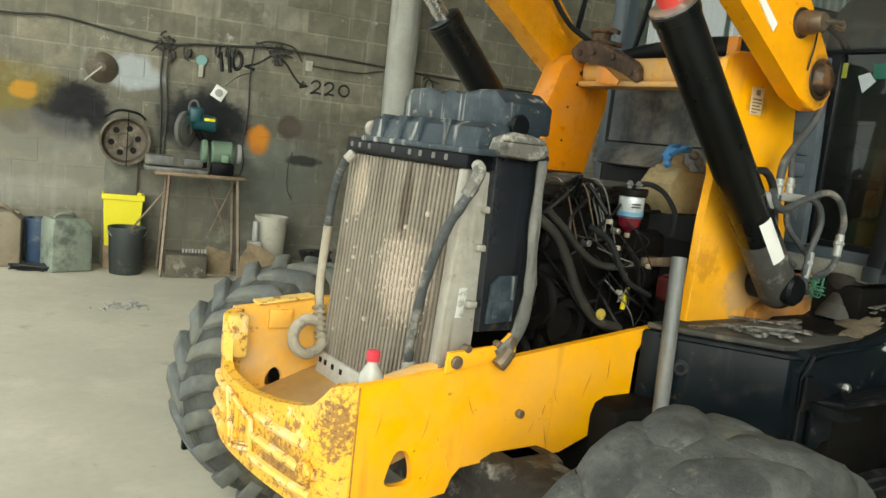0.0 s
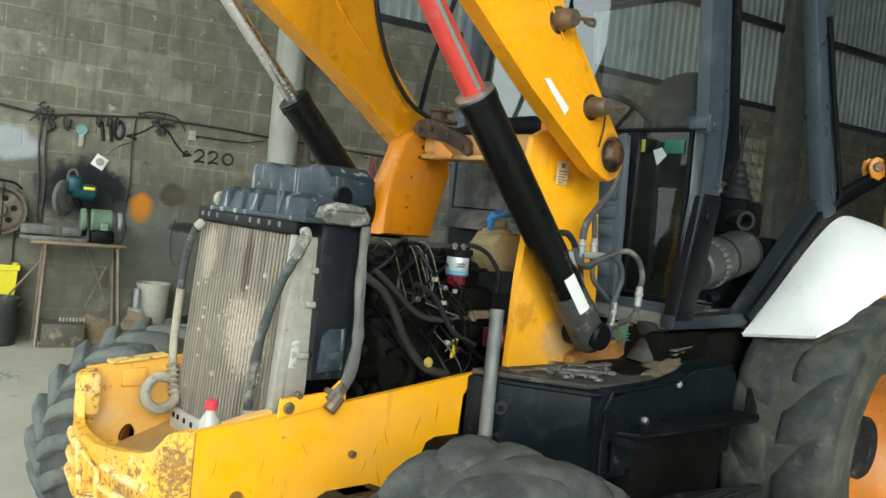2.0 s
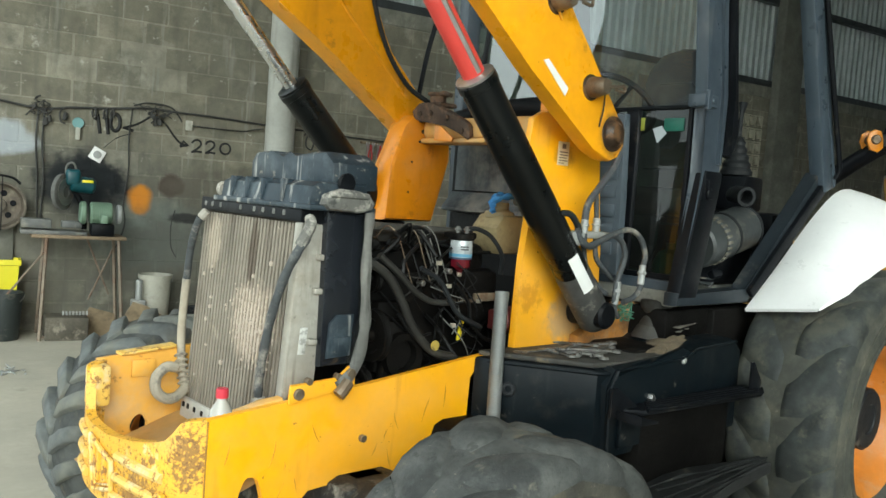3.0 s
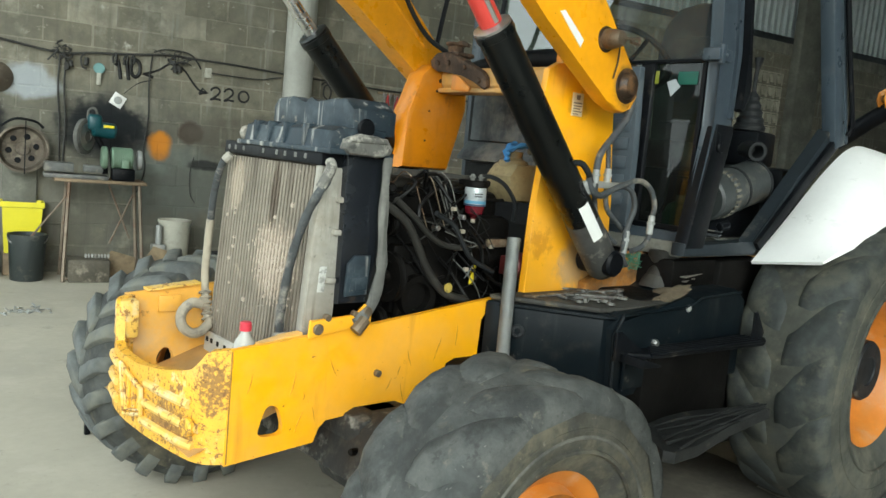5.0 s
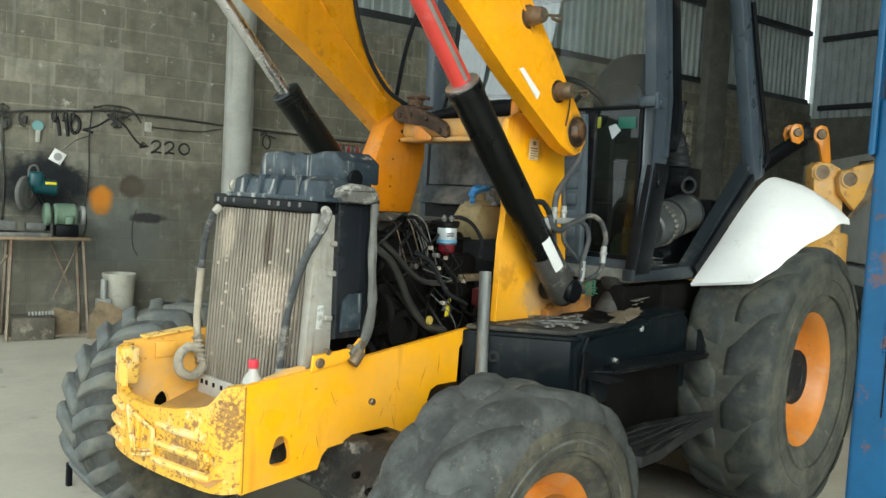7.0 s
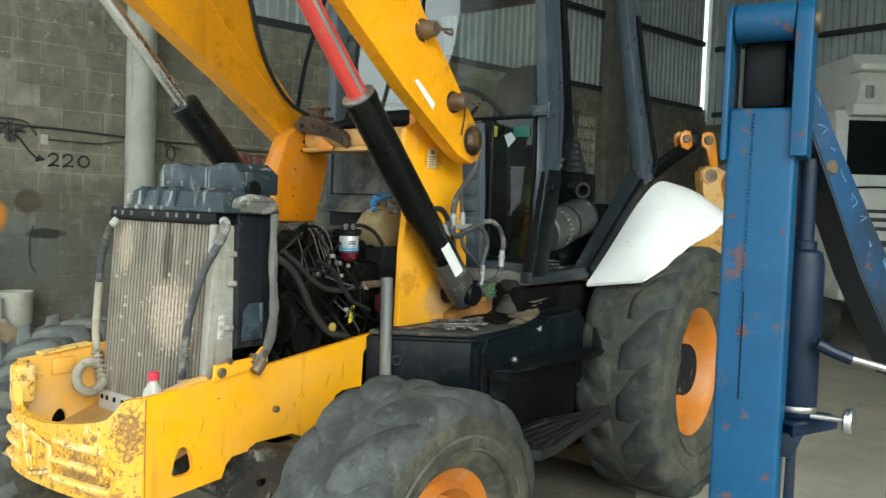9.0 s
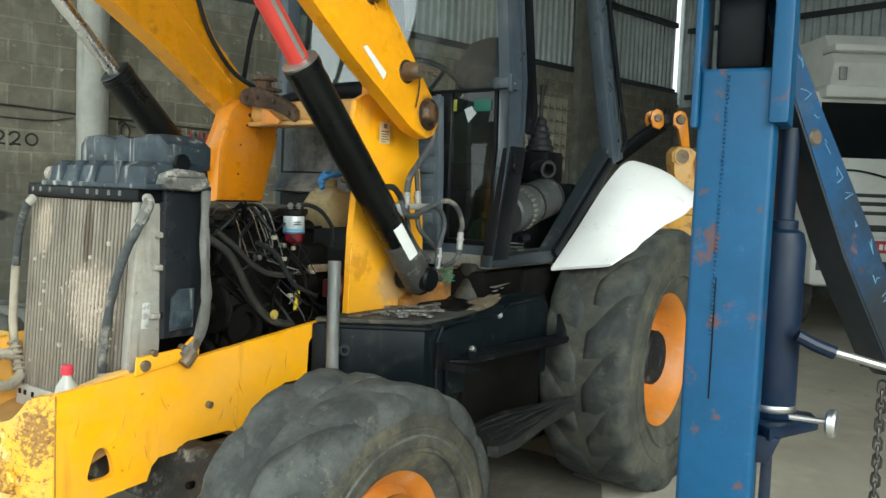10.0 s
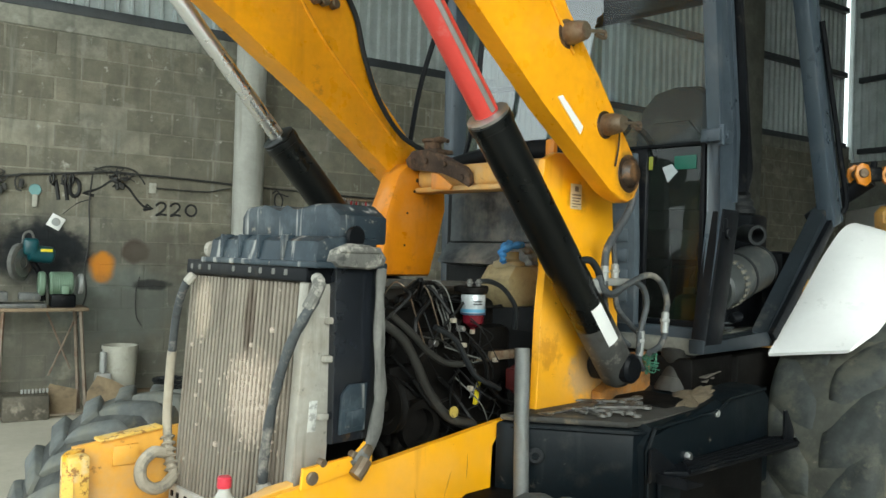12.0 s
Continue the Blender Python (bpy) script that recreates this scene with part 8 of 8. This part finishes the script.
# black clamps hanging from the cable
bm = nb()
for s in (-0.755, -0.66, -0.60):
    tube(bm, [on_wall(s, 2.05, 0.03), on_wall(s + 0.012, 2.01, 0.04), on_wall(s + 0.004, 1.965, 0.04)], 0.011, 6)
    tube(bm, [on_wall(s, 2.04, 0.03), on_wall(s - 0.02, 2.0, 0.045), on_wall(s - 0.012, 1.95, 0.045)], 0.009, 6)
lone("hanging_clamps", bm, CABLE, "black clamps hanging from the cable", "clamps", kind="stuff")


SPRAY = pmat("black_spray_paint", (0.012, 0.012, 0.012), 0.7, var=0.2)
two = [(0.0, 0.075), (0.02, 0.1), (0.055, 0.11), (0.085, 0.09), (0.08, 0.055), (0.04, 0.015), (0.005, -0.01), (0.05, 0.0), (0.1, -0.005)]
digits = thing("wall_number", on_wall(0.3, 1.78, 0), "hand-sprayed black number 220 with an arrow on the wall", "writing")
for k, off in enumerate((0.13, 0.26)):
    bm = nb()
    tube(bm, [on_wall(off + u, 1.735 + w, 0.0) for u, w in two], 0.011, 6)
    part("digit_two", bm, SPRAY, digits)
bm = nb()
tube(bm, [on_wall(0.455 + 0.05 * math.cos(a), 1.785 + 0.052 * math.sin(a), 0.0) for a in (2 * math.pi * k / 12 for k in range(13))], 0.011, 6)
part("digit_zero", bm, SPRAY, digits)
bm = nb()
tube(bm, [on_wall(s, z, 0.0) for s, z in ((-0.25, 2.04), (-0.13, 1.97), (-0.05, 1.87), (0.02, 1.80), (0.09, 1.785))], 0.011, 6)
tube(bm, [on_wall(s, z, 0.0) for s, z in ((0.02, 1.765), (0.1, 1.785), (0.05, 1.82), (0.02, 1.765))], 0.012, 6, smooth=False)
part("arrow", bm, SPRAY, digits)
d110 = thing("wall_number", on_wall(-0.6, 1.9, 0), "hand-sprayed black number 110 with an arrow on the wall", "writing")
for s, z1 in ((-0.715, 1.985), (-0.645, 2.0)):
    bm = nb()
    tube(bm, [on_wall(s - 0.03, z1 - 0.05, 0.0), on_wall(s - 0.008, z1, 0.0), on_wall(s + 0.006, 1.9, 0.0), on_wall(s + 0.018, 1.815, 0.0)], 0.019, 6, smooth=False)
    part("digit_one", bm, SPRAY, d110)
bm = nb()
tube(bm, [on_wall(-0.57 + 0.04 * math.cos(a), 1.93 + 0.075 * math.sin(a), 0.0) for a in (2 * math.pi * k / 12 for k in range(13))], 0.02, 6)
part("digit_zero", bm, SPRAY, d110)
bm = nb()
tube(bm, [on_wall(s, z, 0.0) for s, z in ((-0.43, 1.915), (-0.5, 1.89), (-0.41, 1.87))], 0.016, 6, smooth=False)
tube(bm, [on_wall(s, z, 0.0) for s, z in ((-0.5, 1.89), (-0.38, 1.935), (-0.25, 2.03))], 0.011, 6)
tube(bm, [on_wall(s, z, 0.0) for s, z in ((-0.66, 1.69), (-0.55, 1.79), (-0.43, 1.84))], 0.006, 6)
part("arrow", bm, SPRAY, d110)
# spanners on a rail
wrench_bm = nb()
prism(wrench_bm, [(-0.008, -0.13), (0.008, -0.13), (0.007, 0.1), (0.02, 0.115), (0.022, 0.14), (0.009, 0.15), (0.008, 0.13), (-0.008, 0.13), (-0.009, 0.15), (-0.022, 0.14), (-0.02, 0.115), (-0.007, 0.1)], -0.004, 0.004, "y", 0.002)
lathe(wrench_bm, [(0.012, -0.005), (0.022, -0.005), (0.022, 0.005), (0.012, 0.005)], Matrix.Translation((0, 0, -0.14)) @ Matrix.Rotation(radians(90), 4, "X"), 14, True)
wrench = lone("spanner", wrench_bm, STEEL, "steel combination spanner hanging on a rail", "spanner", "spanners on the rail")
RED = pmat("red_handle", (0.4, 0.03, 0.03), 0.5, var=0.1)
rng = random.Random(2)
wrench.matrix_basis = wallm(1.98, 1.86, 0.03)
for k in range(1, 11):
    w2 = copy_thing(wrench, wallm(1.98 + k * 0.058, 1.87 - 0.004 * k, 0.03) @ Matrix.Rotation(radians(rng.uniform(-5, 5)), 4, "Y") @ Matrix.Scale(1.0 - 0.035 * k, 4))
bm = nb()
box(bm, (1.9, -0.03, 1.985), (2.75, 0.0, 2.01), 0.004, SHED)
lone("tool_rail", bm, WOODMAT, "wooden tool rail on the wall", "rail")
for s in (2.01, 2.125, 2.185, 2.30, 2.415, 2.52):
    bm = nb()
    for q in (-1, 1):
        tube(bm, [on_wall(s, 1.98, 0.045), on_wall(s + q * 0.006, 1.93, 0.045), on_wall(s + q * 0.02, 1.87, 0.045), on_wall(s + q * 0.014, 1.80, 0.045)], 0.008, 6)
    lone("red_pliers", bm, RED, "red-handled pliers hanging on the rail", "pliers", "tools on the rail")
# floor clutter: battery-like box, cardboard, debris, boards
bm = nb()
box(bm, (-1.12, -0.55, 0.0), (-0.78, -0.28, 0.2), 0.012, SHED)
lone("old_battery", bm, pmat("grimy_brown_case", (0.09, 0.08, 0.06), 0.8, var=0.3, patches=((DUST, 8, 0.56, 0.72, 0.9, 0.5),)), "grimy old battery case under the bench", "battery")
bm = nb()
for k in range(8):
    box(bm, (-0.98 + k * 0.027, -0.42, 0.2), (-0.963 + k * 0.027, -0.4, 0.235), 0.003, SHED)
lone("terminal_strip", bm, GALV, "pale toothed strip on the battery case", "strip")
CARD = pmat("torn_cardboard", (0.22, 0.165, 0.1), 0.9, var=0.2, bump=0.3, patches=((GRIME, 7, 0.52, 0.7, 0.9, 0.6),))
bm = nb()
prism(bm, [(-0.52, 0.0), (-0.06, 0.0), (-0.08, 0.16), (-0.3, 0.3), (-0.42, 0.34), (-0.5, 0.2)], -0.012, 0.0, "y", 0.002, SHED @ Matrix.Translation((0, -0.58, 0)) @ Matrix.Rotation(radians(-12), 4, "X"))
lone("cardboard", bm, CARD, "torn brown cardboard leaning by the white bucket", "cardboard")
bm = nb()
prism(bm, [(-0.85, 0.0), (-0.55, 0.0), (-0.54, 0.2), (-0.75, 0.26)], -0.01, 0.0, "y", 0.002, SHED @ Matrix.Translation((0, -0.35, 0)) @ Matrix.Rotation(radians(-16), 4, "X"))
lone("cardboard", bm, CARD, "torn brown cardboard under the bench", "cardboard")
bm = nb()
rod(bm, on_wall(-0.36, 0.34, 0.42), on_wall(-0.36, 0.52, 0.42), 0.028, 14)
box(bm, (-0.42, -0.46, 0.0), (-0.3, -0.36, 0.34), 0.01, SHED)
lone("spray_can", bm, GALV, "grey spray can beside the white bucket", "can")
rng = random.Random(9)
bm = nb()
for i in range(26):
    p = Vector((1.44 + rng.gauss(0, 0.1), 5.83 + rng.gauss(0, 0.07), 0.004))
    s_ = rng.uniform(0.01, 0.05)
    a = rng.uniform(0, 3.1)
    box(bm, (-s_, -0.006, 0), (s_, 0.006, 0.008), 0.001, Matrix.Translation(p) @ Matrix.Rotation(a, 4, "Z") @ Matrix.Rotation(rng.uniform(-0.3, 0.3), 4, "Y"), 1)
lone("floor_debris", bm, GALV, "small heap of grey debris on the floor", "debris", kind="stuff")
bm = nb()
box(bm, (2.05, 0.15, 0.0), (2.6, 0.32, 0.03), 0.004, Matrix.Translation((2.3, 0.2, 0)) @ Matrix.Rotation(radians(-20), 4, "Z") @ Matrix.Translation((-2.3, -0.2, 0)))
lone("floor_board", bm, WOODMAT, "dark wooden board lying on the floor", "board")

bm = nb()
box(bm, (1.09, 3.25, 0.0), (1.115, 3.275, 0.11), 0.004)
lone("steel_peg", bm, BLACK, "short black steel peg standing on the floor behind the wheel", "peg")

# ---- small things on the machine ----
bottle = thing("plastic_bottle", (1.037, 1.70, 0.70), "clear plastic bottle with a red cap standing in the nose", "bottle")
bm = nb()
lathe(bm, [(0, 0), (0.033, 0.002), (0.036, 0.01), (0.034, 0.05), (0.036, 0.09), (0.03, 0.12), (0.014, 0.145), (0.0135, 0.155), (0, 0.155)], Matrix.Translation((1.045, 1.70, 0.70)), 24)
part("body", bm, BOTTLE, bottle)
bm = nb()
lathe(bm, [(0.0355, 0.052), (0.0368, 0.053), (0.0368, 0.085), (0.0355, 0.086)], Matrix.Translation((1.045, 1.70, 0.70)), 24, True)
part("wrapper", bm, TANPLASTIC, bottle)
bm = nb()
lathe(bm, [(0, 0), (0.017, 0), (0.018, 0.003), (0.017, 0.024), (0.014, 0.027), (0, 0.027)], Matrix.Translation((1.045, 1.70, 0.853)), 20)
part("cap", bm, pmat("red_cap_plastic", (0.5, 0.035, 0.06), 0.4, var=0.04, bump=0), bottle, "red screw cap")
tool_bm = nb()
prism(tool_bm, [(-0.009, -0.09), (0.009, -0.09), (0.007, 0.07), (0.02, 0.085), (0.02, 0.105), (0.008, 0.11), (0.007, 0.095), (-0.007, 0.095), (-0.008, 0.11), (-0.02, 0.105), (-0.02, 0.085), (-0.007, 0.07)], -0.004, 0.004, "z", 0.002)
lathe(tool_bm, [(0.01, -0.005), (0.02, -0.005), (0.02, 0.005), (0.01, 0.005)], Matrix.Translation((0, -0.1, 0)), 14, True)
TOOLSTEEL = pmat("greasy_tool_steel", (0.24, 0.235, 0.22), 0.45, metal=0.7, var=0.3, patches=((GRIME, 12, 0.5, 0.65, 0.7, 0.7),))
tool = lone("spanner", tool_bm, TOOLSTEEL, "greasy steel spanner lying on the tank top", "spanner", "tools on the tank")
tool.matrix_basis = pose(2.25, 1.42, 0.952, 0, 0, 70)
for x, y, z, rz, sc in ((2.30, 1.47, 0.951, -65, 1.1), (2.20, 1.40, 0.958, 20, 0.9), (2.27, 1.36, 0.951, -30, 0.8), (2.36, 1.44, 0.952, 80, 0.9), (2.16, 1.44, 0.951, -10, 0.8), (2.24, 1.46, 0.962, 115, 0.9), (2.40, 1.5, 0.952, 60, 1.0), (2.13, 1.49, 0.951, 75, 0.7), (2.34, 1.51, 0.958, 20, 0.8), (2.30, 1.40, 0.958, 50, 0.9), (2.45, 1.42, 0.952, 95, 0.7)):
    copy_thing(tool, pose(x, y, z, random.Random(int(x * 1000)).uniform(-6, 6), 0, rz) @ Matrix.Scale(sc, 4))
socket_bm = nb()
lathe(socket_bm, [(0, -0.03), (0.012, -0.03), (0.012, 0.0), (0.016, 0.005), (0.016, 0.03), (0.009, 0.03), (0.009, 0.02), (0, 0.02)], Matrix.Rotation(radians(90), 4, "Y"), 14)
sock = lone("tool_socket", socket_bm, TOOLSTEEL, "steel tool socket on the tank top", "socket", "tools on the tank")
sock.matrix_basis = pose(2.18, 1.36, 0.957, 0, 0, 30) @ Matrix.Scale(0.65, 4)
for x, y, rz in ((2.13, 1.42, 80), (2.33, 1.38, 140), (2.22, 1.33, 10)):
    copy_thing(sock, pose(x, y, 0.957, 0, 0, rz) @ Matrix.Scale(0.65, 4))
bm = nb()
rng = random.Random(6)
for i in range(8):
    x, y = 2.9 + rng.uniform(-0.05, 0.05), 1.4 + rng.uniform(-0.04, 0.04)
    box(bm, (-0.11, -0.025, 0), (0.11, 0.025, 0.004), 0.001, Matrix.Translation((x, y, 0.984 + 0.006 * i)) @ Matrix.Rotation(rng.uniform(-0.6, 0.6), 4, "Z") @ Matrix.Rotation(rng.uniform(-0.12, 0.12), 4, "Y"), 1)
lone("rag_heap", bm, pmat("oily_grey_rag", (0.16, 0.14, 0.12), 0.9, var=0.3), "oily grey rags and strips on the tank", "rags", kind="stuff")
bm = nb()
lathe(bm, [(0.022, 0), (0.026, 0.002), (0.022, 0.004)], Matrix.Translation((2.04, 1.5, 0.947)), 20, True)
lone("washer", bm, PINMETAL, "rusty washer on the tank top", "washer")
rng = random.Random(51)


def mound(bm, cx, cy, rx, ry, h, z0, slope):
    """A thin crust with a ragged rim, lying on a top that rises with x."""
    rim = [rng.uniform(0.65, 1.1) for k in range(26)]
    rings = []
    for j, (f_, up) in enumerate(((1.0, -0.002), (0.85, 0.5), (0.55, 0.85), (0.25, 1.0))):
        ring = []
        for k in range(26):
            a = 2 * math.pi * k / 26
            x, y = cx + rx * f_ * rim[k] * math.cos(a), cy + ry * f_ * rim[k] * math.sin(a)
            ring.append(bm.verts.new((x, y, z0 + slope * max(0.0, x - 2.62) + h * up * rng.uniform(0.7, 1.1))))
        rings.append(ring)
    for a_, b_ in zip(rings, rings[1:]):
        for k in range(26):
            bm.faces.new((a_[k], a_[(k + 1) % 26], b_[(k + 1) % 26], b_[k]))
    bm.faces.new(rings[-1])


bm = nb()
mound(bm, 2.66, 1.345, 0.13, 0.08, 0.014, 0.946, 0.3)
mound(bm, 2.45, 1.47, 0.16, 0.07, 0.008, 0.946, 0.0)
lone("dirt_crust", bm, pmat("tan_caked_dirt", (0.16, 0.125, 0.08), 0.95, var=0.3, bump=0.8, grain=60, patches=((GRIME, 9, 0.5, 0.68, 0.9, 0.6),)), "tan dirt caked on the tank round the cab mount", "dirt", kind="stuff")
rng = random.Random(14)
bm = nb()
for i in range(16):
    x, y = 2.85 + rng.uniform(0, 0.3), 1.40 + rng.uniform(0, 0.2)
    box(bm, (-0.05, -0.01, 0), (0.05, 0.01, 0.006), 0.001, Matrix.Translation((x, y, 1.163 + 0.003 * i)) @ Matrix.Rotation(rng.uniform(0, 3), 4, "Z"), 1)
lone("cab_litter", bm, DUSTHOSE, "strips and litter on the cab floor", "litter", kind="stuff")

# ---- block wall pieces ----


def block_material(name, base):
    m = pmat(name, base, 0.92, var=0.24, grain=120, bump=0.8, mid=5, rnd=0.6,
             patches=(((0.1, 0.1, 0.085), 1.2, 0.48, 0.7, 0.95, 0.6), ((0.42, 0.41, 0.34), 2.6, 0.55, 0.74, 0.95, 0.6), ((0.55, 0.54, 0.47), 8, 0.62, 0.72, 0.95, 0.7), ((0.1, 0.095, 0.075), 5, 0.56, 0.7, 0.95, 0.6)))
    nt = m.node_tree
    b = nt.nodes["Principled BSDF"]
    link = b.inputs["Base Color"].links[0].from_socket
    geo = nt.nodes.new("ShaderNodeNewGeometry")
    warp = nt.nodes.new("ShaderNodeTexNoise")
    warp.inputs["Scale"].default_value, warp.inputs["Detail"].default_value = 7.0, 5.0
    nt.links.new(geo.outputs["Position"], warp.inputs["Vector"])
    off = nt.nodes.new("ShaderNodeVectorMath")
    off.operation = "SUBTRACT"
    nt.links.new(geo.outputs["Position"], off.inputs[0])
    off.inputs[1].default_value = WALL_BASE
    along = nt.nodes.new("ShaderNodeVectorMath")
    along.operation = "DOT_PRODUCT"
    nt.links.new(off.outputs[0], along.inputs[0])
    along.inputs[1].default_value = WALL_DIR
    sep = nt.nodes.new("ShaderNodeSeparateXYZ")
    nt.links.new(geo.outputs["Position"], sep.inputs[0])

    def math_node(op, a, c):
        n = nt.nodes.new("ShaderNodeMath")
        n.operation = op
        for sock, v in zip(n.inputs, (a, c)):
            if isinstance(v, bpy.types.NodeSocket):
                nt.links.new(v, sock)
            else:
                sock.default_value = v
        return n.outputs[0]

    wv = math_node("MULTIPLY", math_node("SUBTRACT", warp.outputs["Fac"], 0.5), 1.7)
    # drips and washes that run down the wall
    for sc, zs, lo, hi, col, strength in ((7.0, 0.08, 0.56, 0.72, (0.09, 0.088, 0.07), 0.6), (11.0, 0.12, 0.58, 0.72, (0.34, 0.34, 0.3), 0.45)):
        mp = nt.nodes.new("ShaderNodeVectorMath")
        mp.operation = "MULTIPLY"
        mp.inputs[1].default_value = (sc, sc, sc * zs)
        nt.links.new(geo.outputs["Position"], mp.inputs[0])
        dn = nt.nodes.new("ShaderNodeTexNoise")
        dn.inputs["Scale"].default_value, dn.inputs["Detail"].default_value = 1.0, 6.0
        nt.links.new(mp.outputs[0], dn.inputs["Vector"])
        r = nt.nodes.new("ShaderNodeMapRange")
        r.inputs[1].default_value, r.inputs[2].default_value, r.inputs[3].default_value, r.inputs[4].default_value = lo, hi, 0.0, strength
        nt.links.new(dn.outputs["Fac"], r.inputs[0])
        x = nt.nodes.new("ShaderNodeMix")
        x.data_type = "RGBA"
        nt.links.new(r.outputs[0], x.inputs["Factor"])
        nt.links.new(link, x.inputs[6])
        x.inputs[7].default_value = (*col, 1)
        link = x.outputs[2]
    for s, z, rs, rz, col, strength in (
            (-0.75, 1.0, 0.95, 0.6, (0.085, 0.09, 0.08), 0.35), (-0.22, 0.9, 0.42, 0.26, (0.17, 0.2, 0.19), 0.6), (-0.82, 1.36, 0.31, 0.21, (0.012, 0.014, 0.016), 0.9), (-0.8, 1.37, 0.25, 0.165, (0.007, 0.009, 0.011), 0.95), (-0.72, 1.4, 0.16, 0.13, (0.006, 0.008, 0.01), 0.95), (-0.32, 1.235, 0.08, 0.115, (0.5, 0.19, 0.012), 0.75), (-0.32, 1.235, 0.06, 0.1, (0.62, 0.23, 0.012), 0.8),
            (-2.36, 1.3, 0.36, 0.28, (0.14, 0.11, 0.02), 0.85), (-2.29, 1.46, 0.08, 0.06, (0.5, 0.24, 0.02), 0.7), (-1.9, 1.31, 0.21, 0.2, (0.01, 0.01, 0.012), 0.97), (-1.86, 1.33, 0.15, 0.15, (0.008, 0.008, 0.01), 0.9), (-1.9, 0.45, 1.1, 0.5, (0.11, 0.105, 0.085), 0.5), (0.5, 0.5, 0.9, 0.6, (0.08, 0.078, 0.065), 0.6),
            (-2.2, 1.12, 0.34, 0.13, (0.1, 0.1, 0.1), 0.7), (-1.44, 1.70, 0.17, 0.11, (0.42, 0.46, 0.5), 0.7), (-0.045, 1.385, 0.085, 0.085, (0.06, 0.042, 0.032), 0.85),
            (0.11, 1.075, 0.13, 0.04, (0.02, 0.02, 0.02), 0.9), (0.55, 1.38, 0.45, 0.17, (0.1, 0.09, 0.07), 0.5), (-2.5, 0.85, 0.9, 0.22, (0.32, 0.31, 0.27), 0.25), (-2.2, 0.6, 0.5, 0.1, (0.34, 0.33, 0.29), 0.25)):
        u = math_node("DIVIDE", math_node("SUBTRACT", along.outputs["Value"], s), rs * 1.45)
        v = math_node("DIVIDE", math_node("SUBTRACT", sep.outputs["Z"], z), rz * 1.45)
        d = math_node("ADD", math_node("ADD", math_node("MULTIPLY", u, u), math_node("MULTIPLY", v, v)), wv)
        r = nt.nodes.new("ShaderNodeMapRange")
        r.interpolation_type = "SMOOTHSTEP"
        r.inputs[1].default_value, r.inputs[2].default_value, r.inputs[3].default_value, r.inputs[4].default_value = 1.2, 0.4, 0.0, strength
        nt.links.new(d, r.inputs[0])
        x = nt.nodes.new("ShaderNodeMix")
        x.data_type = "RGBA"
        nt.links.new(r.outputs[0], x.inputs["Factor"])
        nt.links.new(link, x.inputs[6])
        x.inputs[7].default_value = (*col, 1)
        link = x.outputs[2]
    nt.links.new(link, b.inputs["Base Color"])
    return m


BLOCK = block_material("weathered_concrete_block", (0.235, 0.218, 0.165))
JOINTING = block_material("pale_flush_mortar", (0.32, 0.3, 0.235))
PITCH_S, PITCH_Z, JOINT = 0.4, 0.2025, 0.011


def block_shape(bm, s, z, w, tilt=0.0, depth=0.0):
    box(bm, (s + JOINT / 2, -0.0035 - depth, z + JOINT / 2), (s + w - JOINT / 2, 0.05, z + PITCH_Z - JOINT / 2), 0.003, None, 1)


shared = {}
for w in (0.4, 0.2):
    bm = nb()
    block_shape(bm, 0, 0, w)
    me = bpy.data.meshes.new("block")
    bm.to_mesh(me)
    bm.free()
    me.materials.append(BLOCK)
    shared[w] = me
far = nb()
rng = random.Random(40)
count = 0
for k in range(16):
    z = 0.05 + k * PITCH_Z
    s = -3.55 + (0.0 if k % 2 else 0.2)
    while s < 11.3:
        near = -2.75 < s < 3.45
        if near and count < 300:
            ob = new("block", shared[0.4])
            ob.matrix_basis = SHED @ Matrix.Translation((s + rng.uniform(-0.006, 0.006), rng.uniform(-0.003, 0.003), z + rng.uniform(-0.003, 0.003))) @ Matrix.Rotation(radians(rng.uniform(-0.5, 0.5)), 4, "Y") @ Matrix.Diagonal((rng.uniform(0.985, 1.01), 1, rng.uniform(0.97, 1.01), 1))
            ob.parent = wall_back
            count += 1
        else:
            block_shape(far, s, z, 0.4, depth=rng.uniform(-0.002, 0.002))
        s += PITCH_S
bmesh.ops.transform(far, matrix=SHED, verts=far.verts)
tagged(part("far_blocks", far, BLOCK, wall_back, "grey concrete blocks"), kind="stuff")

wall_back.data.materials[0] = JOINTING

# breeze blocks behind the cab; pale raised wedges stand for daylight in their holes
bm = nb()
for lo, hi in (((-0.075, -0.014, -0.085), (-0.062, 0.02, 0.085)), ((0.062, -0.014, -0.085), (0.075, 0.02, 0.085)), ((-0.062, -0.014, 0.072), (0.062, 0.02, 0.085))):
    box(bm, lo, hi, 0)
prism(bm, [(-0.052, 0.055), (0.052, 0.055), (0.012, -0.06), (-0.012, -0.06)], -0.04, 0.02, "y", 0)
breeze = bpy.data.meshes.new("breeze_block")
bm.to_mesh(breeze)
bm.free()
breeze.materials.append(pmat("daylit_pale_breeze_block", (0.5, 0.47, 0.37), 0.95, var=0.2, bump=0.4, rnd=0.5))
for i in range(7):
    for k in range(6):
        ob = new("breeze_block", breeze)
        ob.matrix_basis = SHED @ Matrix.Translation((7.3 + i * 0.155, -0.005, 1.98 + k * 0.19))
        ob.parent = wall_back
